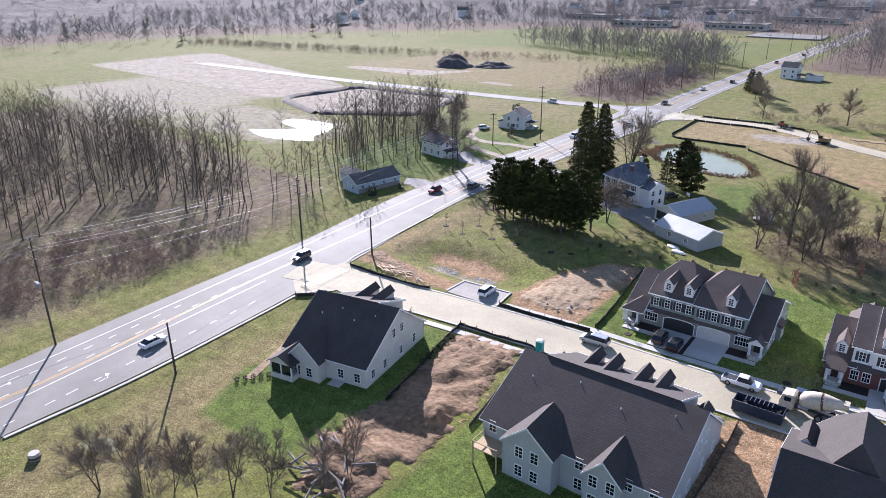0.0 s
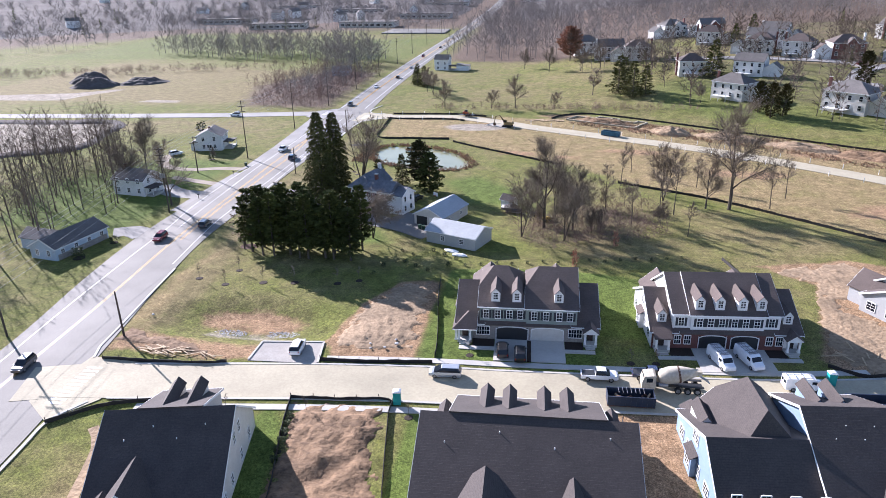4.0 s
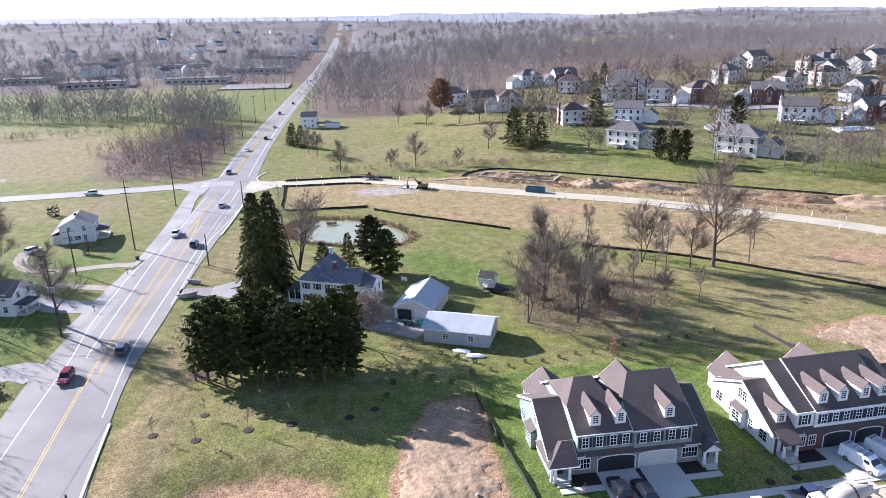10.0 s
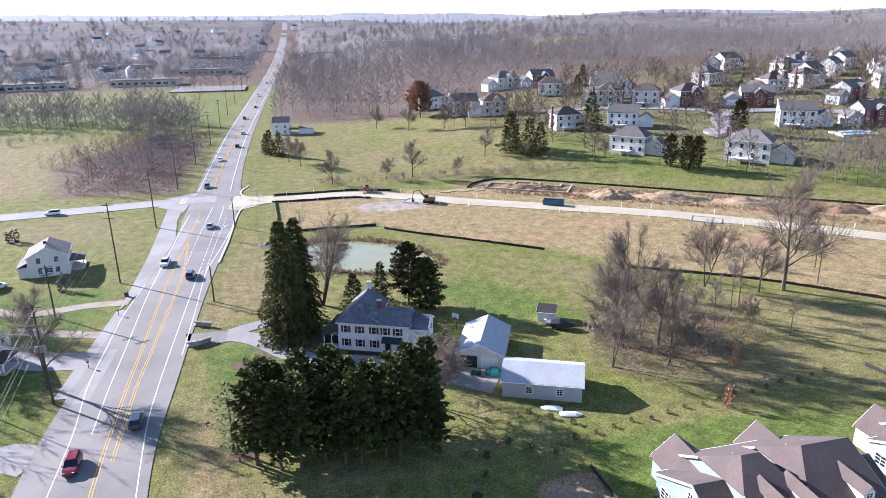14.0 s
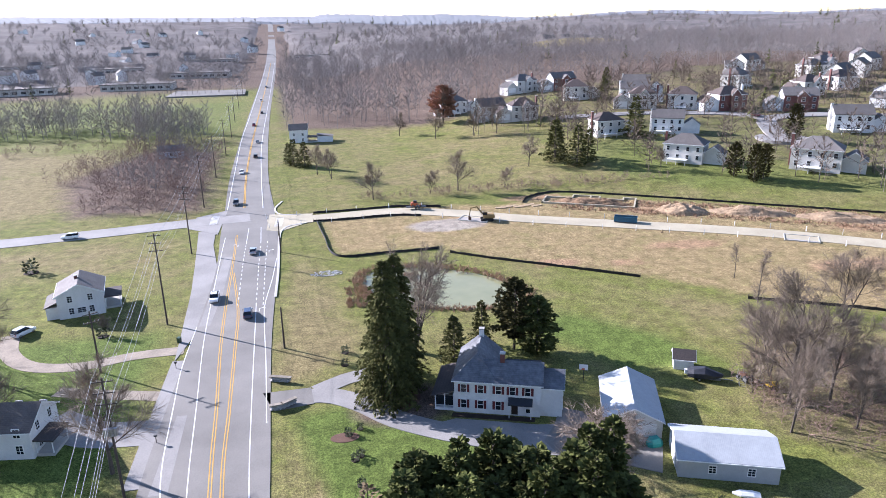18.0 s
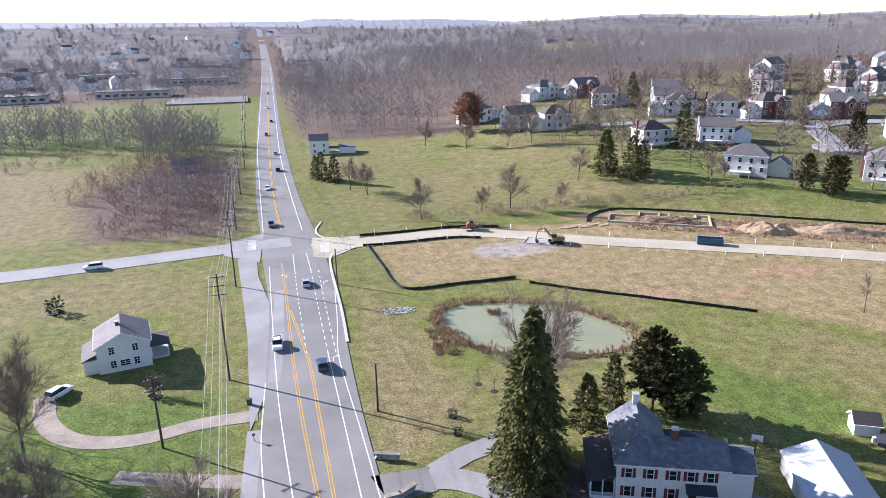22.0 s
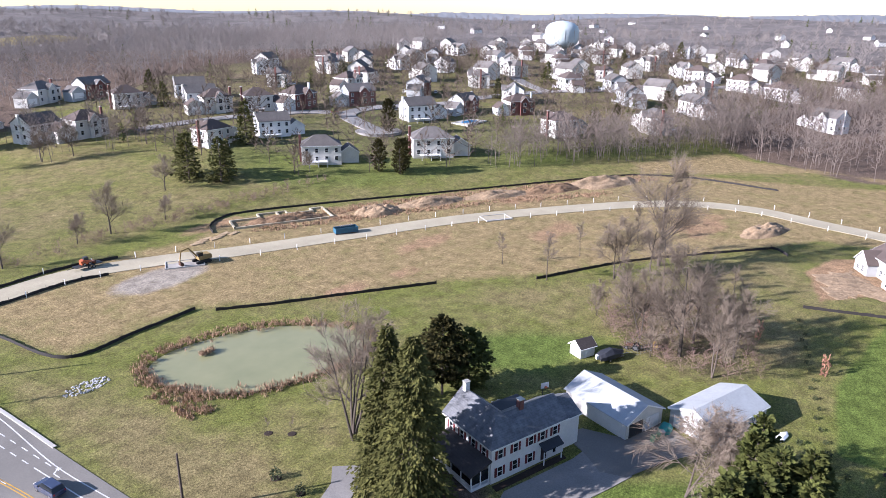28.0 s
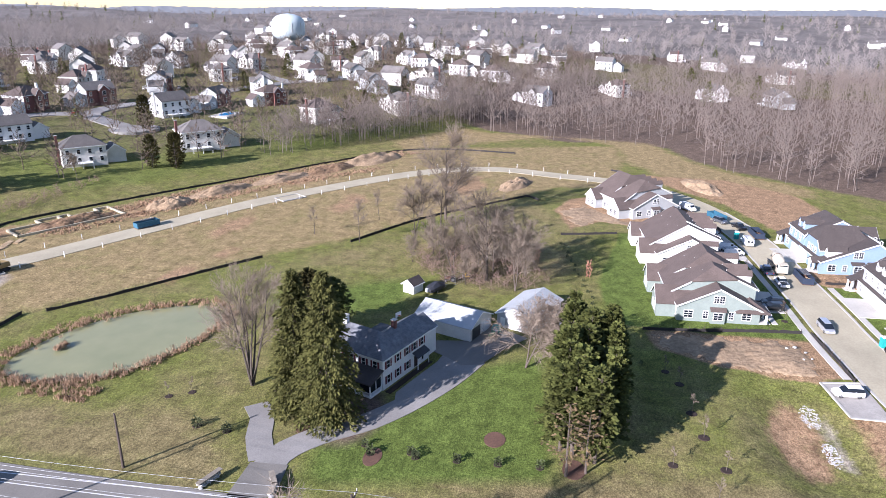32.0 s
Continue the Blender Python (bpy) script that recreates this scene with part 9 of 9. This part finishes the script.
dumpster(21.8, 80.6, 4, "dumpster_blue", "dark roll-off dumpster full of scrap on the street")
dumpster(55.5, 84.6, 6, "dumpster_blue", "dark roll-off dumpster of scrap near the blue house", name_text=False)
dumpster(23.5, 256.0, -28, "dumpster_teal", "teal roll-off dumpster on the new road")
dumpster(71.0, 93.0, 25, "dumpster_teal", "blue roll-off dumpster near the unfinished house", name_text=False)


def portable_toilet(x, y, turn):
    p = thing("portable_toilet", pose(x, y, 0.1, 0, 0, turn), "teal plastic portable toilet with white roof", "toilet", "portable toilets")
    part("cabin", Mesh().box(-0.55, -0.55, 0, 0.55, 0.55, 2.05), M["teal"], p)
    part("roof", loft([(-0.6, 0.6, 2.05, 2.15, 0.58), (-0.3, 0.6, 2.05, 2.3, 0.4), (0.3, 0.6, 2.05, 2.3, 0.4), (0.6, 0.6, 2.05, 2.15, 0.58)]), M["trim"], p, "white domed roof")
    part("door", Mesh().box(-0.42, -0.6, 0.1, 0.42, -0.56, 1.95), M["teal"], p)


portable_toilet(-12.0, 74.9, 10)
portable_toilet(51.8, 90.6, 5)


def excavator(x, y, heading):
    e = thing("excavator", pose(x, y, gz(x, y), 0, 0, heading), "weathered tan tracked excavator beside the new road", "excavator")
    for s in (-1, 1):
        part("track", loft([(-2.0, 0.28, 0.25, 0.6, 0.28), (-1.6, 0.28, 0, 0.85, 0.28), (1.6, 0.28, 0, 0.85, 0.28), (2.0, 0.28, 0.25, 0.6, 0.28)]), M["rubber"], e).matrix_basis = pose(0, s * 1.15, 0)
    part("turntable", Mesh().tube((0, 0, 0.7), (0, 0, 1.0), 0.8, 0.8, 14), M["black_plastic"], e)
    body = part("body", loft([(-2.3, 1.2, 1.0, 1.9, 1.1), (-2.0, 1.3, 1.0, 2.2, 1.2), (0.5, 1.3, 1.0, 2.1, 1.2), (1.2, 1.25, 1.0, 1.6, 1.2)]), M["excavator_tan"], e)
    part("cab", Mesh().box(0.0, 0.35, 1.5, 1.3, 1.25, 3.0), M["excavator_tan"], body)
    part("cab_glass", Mesh().box(0.1, 0.3, 2.0, 1.36, 1.3, 2.85), M["glass"], body)
    part("boom", Mesh().tube((0.9, -0.2, 1.6), (3.2, -0.2, 4.4), 0.28, 0.24, 4).tube((3.2, -0.2, 4.4), (5.2, -0.2, 3.9), 0.24, 0.2, 4), M["excavator_tan"], e)
    part("stick", Mesh().tube((5.0, -0.2, 4.2), (5.6, -0.2, 1.4), 0.2, 0.16, 4), M["excavator_tan"], e)
    part("bucket", loft([(4.9, 0.5, 0.4, 0.9, 0.5), (5.3, 0.55, 0.1, 1.3, 0.55), (5.8, 0.55, 0.5, 1.5, 0.5)]), M["rust"], e)
    part("ram", Mesh().tube((1.4, -0.2, 1.4), (2.8, -0.2, 3.6), 0.09, 0.09, 6), M["steel"], e)


excavator(-16.8, 268.2, 170)


def loader_trailer(x, y, heading):
    t = thing("flatbed_trailer", pose(x, y, 0.16, 0, 0, heading), "flatbed trailer on the new road", "trailer")
    part("deck", Mesh().box(-3.5, -1.1, 0.7, 3.0, 1.1, 0.85), M["black_plastic"], t)
    part("tongue", Mesh().tube((3.0, 0, 0.75), (4.6, 0, 0.6), 0.1, 0.08, 6), M["black_plastic"], t)
    for ax in (-1.2, -0.2):
        for s in (-1, 1):
            wheel(t, ax, s * 1.2, 0.38, 0.25)
    l = thing("skid_loader", pose(x, y, 1.01, 0, 0, heading + 180), "orange and grey skid loader on a trailer", "loader")
    part("body", loft([(-1.4, 0.7, 0.3, 1.2, 0.6), (-0.8, 0.75, 0.3, 1.5, 0.65), (0.8, 0.75, 0.3, 1.1, 0.7)]), M["orange_paint"], l)
    part("cage", Mesh().box(-0.6, -0.55, 1.1, 0.5, 0.55, 2.0), M["black_plastic"], l)
    part("bucket", loft([(1.5, 0.9, 0.1, 0.3, 0.9), (2.0, 0.9, 0.05, 0.7, 0.9)]), M["rust"], l)
    for s in (-1, 1):
        part("lift_arm", Mesh().tube((-1.2, s * 0.8, 1.3), (1.6, s * 0.8, 0.4), 0.09, 0.08, 5), M["orange_paint"], l)
        for ax in (-0.7, 0.5):
            wheel(l, ax, s * 0.75, 0.36, 0.28)


loader_trailer(-36.7, 286.6, 176)

# foundations and lumber beside the new road
fm = pose(6, 284, 0, 0, 0, -28)
fnd = thing("house_foundation", fm, "pale concrete footings of a house being built", "foundation")
for a, b, c, d in ((0, 0, 30, 0.5), (0, 0, 0.5, 8), (0, 8, 9, 8.5), (9, 8, 9.5, 12), (9, 12, 18, 12.5), (18, 9, 18.5, 12.5), (18, 9, 26, 9.5), (26, 9, 26.5, 12), (26, 12, 30, 12.5), (30, 0, 30.5, 12.5), (15, 0.5, 15.4, 12)):
    part("footing", Mesh().box(a, b, -0.2, max(c, a + 0.5), max(d, b + 0.5), 0.6), M["concrete_road"], fnd)
for i in range(7):
    x, y = -9 + 2.3 * i * 0.9, 281.2 + (i % 3) * 0.8
    st = thing("lumber_stack", pose(x, y, 0, 0, 0, -8 + 4 * i), "stack of pale lumber beside the footings", "lumber", "lumber stacks")
    for j in range(5):
        part("plank", cached(("plank",), lambda: Mesh().box(-1.8, -0.12, 0, 1.8, 0.12, 0.09).data("plank", M["lumber"])), None, st).matrix_basis = pose(0.05 * j, -0.6 + 0.3 * j, 0.02, 0, 0, (j * 37) % 7 - 3)
        part("plank", cached(("plank",), lambda: None), None, st).matrix_basis = pose(0.05 * j, -0.6 + 0.3 * j, 0.14, 0, 0, (j * 17) % 9 - 4)
for x, y, w, d in ((58.5, 229.5, 8.5, 5.5), (-25.5, 270.5, 9, 5)):
    fr = thing("slab_form", pose(x, y, gz(x, y), 0, 0, -33), "timber-edged concrete slab on graded soil", "slab")
    part("slab", Mesh().box(0, 0, -0.1, w, d, 0.12), M["gravel"], fr)
    part("edge", Mesh().box(-0.2, -0.2, -0.1, w + 0.2, 0, 0.3).box(-0.2, d, -0.1, w + 0.2, d + 0.2, 0.3).box(-0.2, 0, -0.1, 0, d, 0.3).box(w, 0, -0.1, w + 0.2, d, 0.3), M["concrete"], fr)
# debris at the corner
rg = random.Random(14)
for i in range(26):
    x, y = -60 + rg.uniform(0, 15), 81.6 + rg.uniform(0, 2.6)
    solid("loose_board", cached(("board", i % 3), lambda: Mesh().box(-0.9 - 0.4 * (i % 3), -0.1, 0, 0.9 + 0.4 * (i % 3), 0.1, 0.06).data("loose_board", M["lumber"])), None, "loose weathered board on the soil", "board", "loose boards", m=pose(x, y, 0.2 + rg.uniform(0, 0.3), 0, rg.uniform(-6, 6), rg.uniform(-40, 40)))
for i in range(22):
    x, y = -16 + rg.uniform(-5, 5), 31 + rg.uniform(-5, 5)
    solid("log", cached(("log", i % 3), lambda: Mesh().tube((-1.6, 0, 0), (1.6, 0, 0), 0.16, 0.13, 7).data("log", M["bark_pale"])), None, "cut log in the brush pile", "log", "cut logs", m=pose(x, y, 0.8 + rg.uniform(0, 0.7), 0, rg.uniform(-12, 12), rg.uniform(0, 180)))
for i in range(12):
    x, y = 62 + rg.uniform(-8, 8), 100 + rg.uniform(-6, 4)
    solid("loose_board", cached(("board", i % 3), lambda: None), None, "loose pale board on the soil", "board", "loose boards", m=pose(x, y, 0.35, 0, 0, rg.uniform(0, 180)))

# ---- farm yard clutter ----
bs = outbuilding("small_shed", pose(-7.6, 168.0, 0, 0, 0, -25), "small white shed with dark barn roof", 3.4, 3.0, 2.1, 3.2, "siding_white", "shingle_dark")
panel_door(bs, (1.7, -0.03, 0.05), 0, 1.4, 1.9, "trim", "shed_door")
boat = thing("covered_boat", pose(-4.2, 163.6, 0, 0, 0, -28), "boat under a dark tarp on its trailer", "boat")
part("tarp", loft([(-2.8, 0.9, 0.7, 1.5, 0.5), (-1.8, 1.2, 0.6, 1.9, 0.7), (0.0, 1.25, 0.6, 2.3, 0.35), (1.6, 1.1, 0.65, 1.7, 0.3), (3.0, 0.25, 0.9, 1.3, 0.1)]), M["tarp_dark"], boat)
part("trailer_frame", Mesh().box(-2.6, -0.8, 0.4, 2.6, 0.8, 0.5).tube((2.6, 0, 0.45), (4.6, 0, 0.4), 0.06, 0.06, 5), M["steel"], boat)
for s in (-1, 1):
    wheel(boat, -0.8, s * 1.05, 0.3)
part("outboard", Mesh().box(-3.3, -0.25, 0.7, -2.85, 0.25, 1.5), M["trim"], boat)
kn = thing("wire_kennel", pose(0.2, 160.0, 0, 0, 0, -25), "open wire-mesh dog kennel on grass", "kennel")
for i in range(5):
    for a, b in (((i * 0.9, 0), (i * 0.9, 0)), ((i * 0.9, 3), (i * 0.9, 3))):
        part("post", cached(("kpost",), lambda: Mesh().tube((0, 0, 0), (0, 0, 1.8), 0.03, 0.03, 5).data("post", M["steel"])), None, kn).matrix_basis = pose(a[0], a[1], 0)
for z in (0.1, 0.6, 1.2, 1.8):
    part("rail", Mesh().box(0, -0.015, z - 0.015, 3.6, 0.015, z + 0.015).box(0, 2.985, z - 0.015, 3.6, 3.015, z + 0.015).box(-0.015, 0, z - 0.015, 0.015, 3, z + 0.015).box(3.585, 0, z - 0.015, 3.615, 3, z + 0.015), M["steel"], kn)
tr = thing("garden_tractor", pose(5.0, 158.3, 0, 0, 0, 20), "yellow garden tractor beside the thicket", "tractor")
part("hood", loft([(0.1, 0.35, 0.5, 1.1, 0.3), (1.3, 0.35, 0.5, 0.95, 0.28)]), M["yellow_paint"], tr)
part("fender", Mesh().box(-0.9, -0.6, 0.7, 0.0, 0.6, 0.85), M["yellow_paint"], tr)
part("seat", Mesh().box(-0.6, -0.25, 0.85, -0.1, 0.25, 1.0).box(-0.68, -0.25, 1.0, -0.58, 0.25, 1.4), M["black_plastic"], tr)
for ax, r in ((-0.5, 0.45), (1.0, 0.28)):
    for s in (-1, 1):
        wheel(tr, ax, s * 0.6, r, 0.25)
gt = thing("old_tractor", pose(2.4, 161.6, 0, 0, 0, 100), "rusty old tractor beside the brush", "tractor")
part("hood", loft([(0.0, 0.3, 0.6, 1.2, 0.26), (1.5, 0.3, 0.6, 1.1, 0.26)]), M["rust"], gt)
part("seat", Mesh().box(-0.8, -0.25, 0.9, -0.35, 0.25, 1.05), M["black_plastic"], gt)
for ax, r in ((-0.5, 0.6), (1.2, 0.35)):
    for s in (-1, 1):
        wheel(gt, ax, s * 0.65, r, 0.25)
hp = thing("basketball_hoop", pose(-24.9, 166.9, 0, 0, 0, -30), "white basketball hoop on a dark post", "hoop")
part("post", Mesh().tube((0, 0, 0), (0, 0, 2.9), 0.07, 0.06, 6), M["black_plastic"], hp)
part("backboard", Mesh().box(-0.75, -0.6, 2.7, 0.75, -0.55, 3.7), M["trim"], hp)
part("ring", Mesh().box(-0.25, -1.1, 2.95, 0.25, -0.6, 3.0), M["orange_paint"], hp)
tp = thing("tarp_heap", pose(-21.6, 147.4, 0.09), "teal tarp over a heap beside the garage", "tarp")
part("cover", loft([(-1.2, 0.5, 0, 0.5, 0.3), (-0.6, 0.9, 0, 1.1, 0.5), (0.6, 0.9, 0, 1.2, 0.5), (1.2, 0.5, 0, 0.6, 0.3)]), M["tarp_teal"], tp)
for i, (x, y, col) in enumerate(((-25.4, 148.0, "bin_green"), (-24.4, 147.6, "bin_green"), (-23.5, 147.3, "steel"), (-96.5, 198.2, "bin_green"))):
    wb = thing("wheelie_bin", pose(x, y, 0.09, 0, 0, 20 * i), "dark green wheeled rubbish bin", "bin", "rubbish bins")
    part("tub", loft([(-0.35, 0.28, 0, 1.0, 0.33), (0.35, 0.28, 0, 1.0, 0.33)]), M[col], wb)
    part("lid", Mesh().box(-0.4, -0.36, 1.0, 0.4, 0.36, 1.07), M[col], wb)
for x, y, tn in ((-12.6, 132.4, -12), (-15.0, 134.6, 160)):
    hull = thing("upturned_rowboat", pose(x, y, 0.03, 0, 0, tn), "pale upturned rowing boat on the grass", "boat", "small boats")
    part("hull", loft([(-1.7, 0.5, 0, 0.35, 0.25), (-0.8, 0.65, 0, 0.5, 0.3), (0.8, 0.6, 0, 0.5, 0.28), (1.8, 0.1, 0, 0.25, 0.06)]), M["trim"], hull)
fw = [((-78.0, 178.6), (-74.4, 177.4)), ((-77.6, 168.6), (-75.6, 168.9)), ((-75.6, 168.9), (-73.4, 170.4))]
for n, ((ax, ay), (bx, by)) in enumerate(fw):
    wl = thing("stone_wall", pose(ax, ay, 0, 0, 0, math.degrees(math.atan2(by - ay, bx - ax))), "low fieldstone entrance wall beside the drive", "wall", "entrance walls")
    ln = math.hypot(bx - ax, by - ay)
    for k in range(int(ln / 0.5)):
        for z in range(3):
            part("stone", STONES[(k + z) % 5], M["rock_wall"], wl).matrix_basis = pose(0.25 + k * 0.5 + 0.2 * (z % 2), 0.05 * ((k * 3 + z) % 3), 0.2 + z * 0.3, 0, 0, k * 50 + z * 31) @ Matrix.Diagonal((0.62, 0.8, 0.75, 1))
    part("cap", Mesh().box(-0.1, -0.35, 0.95, ln + 0.1, 0.4, 1.08), M["rock_wall"], wl)
for x, y in ((-95.2, 187.0), (-93.9, 163.0)):
    mb = thing("mailbox", pose(x, y, 0.05, 0, 0, 5), "dark mailbox on a post beside the road", "mailbox", "mailboxes")
    part("post", Mesh().box(-0.05, -0.05, 0, 0.05, 0.05, 1.1), M["wood_pole"], mb)
    part("box", Mesh().box(-0.25, -0.12, 1.1, 0.25, 0.12, 1.35), M["black_plastic"], mb)
dk = thing("rear_deck", D2_M @ pose(20.8, 20.6, 0), "fresh timber deck behind the grey duplex", "deck")
part("floor", Mesh().box(0, 0, 2.6, 3.8, 3.0, 2.75), M["lumber"], dk)
for x, y in ((0.1, 2.9), (3.7, 2.9), (3.7, 0.1)):
    part("post", Mesh().box(x - 0.08, y - 0.08, 0, x + 0.08, y + 0.08, 3.7), M["lumber"], dk)
part("rail", Mesh().box(0, 2.9, 3.6, 3.8, 3.0, 3.7).box(3.72, 0, 3.6, 3.82, 3.0, 3.7), M["lumber"], dk)
st = thing("concrete_pot", pose(-47.6, 8.2, 0.0), "round concrete manhole riser on the verge", "manhole")
part("ring", Mesh().tube((0, 0, 0), (0, 0, 0.9), 0.8, 0.7, 14), M["concrete"], st)
part("band", Mesh().tube((0, 0, 0.2), (0, 0, 0.45), 0.86, 0.84, 14), M["rust"], st)
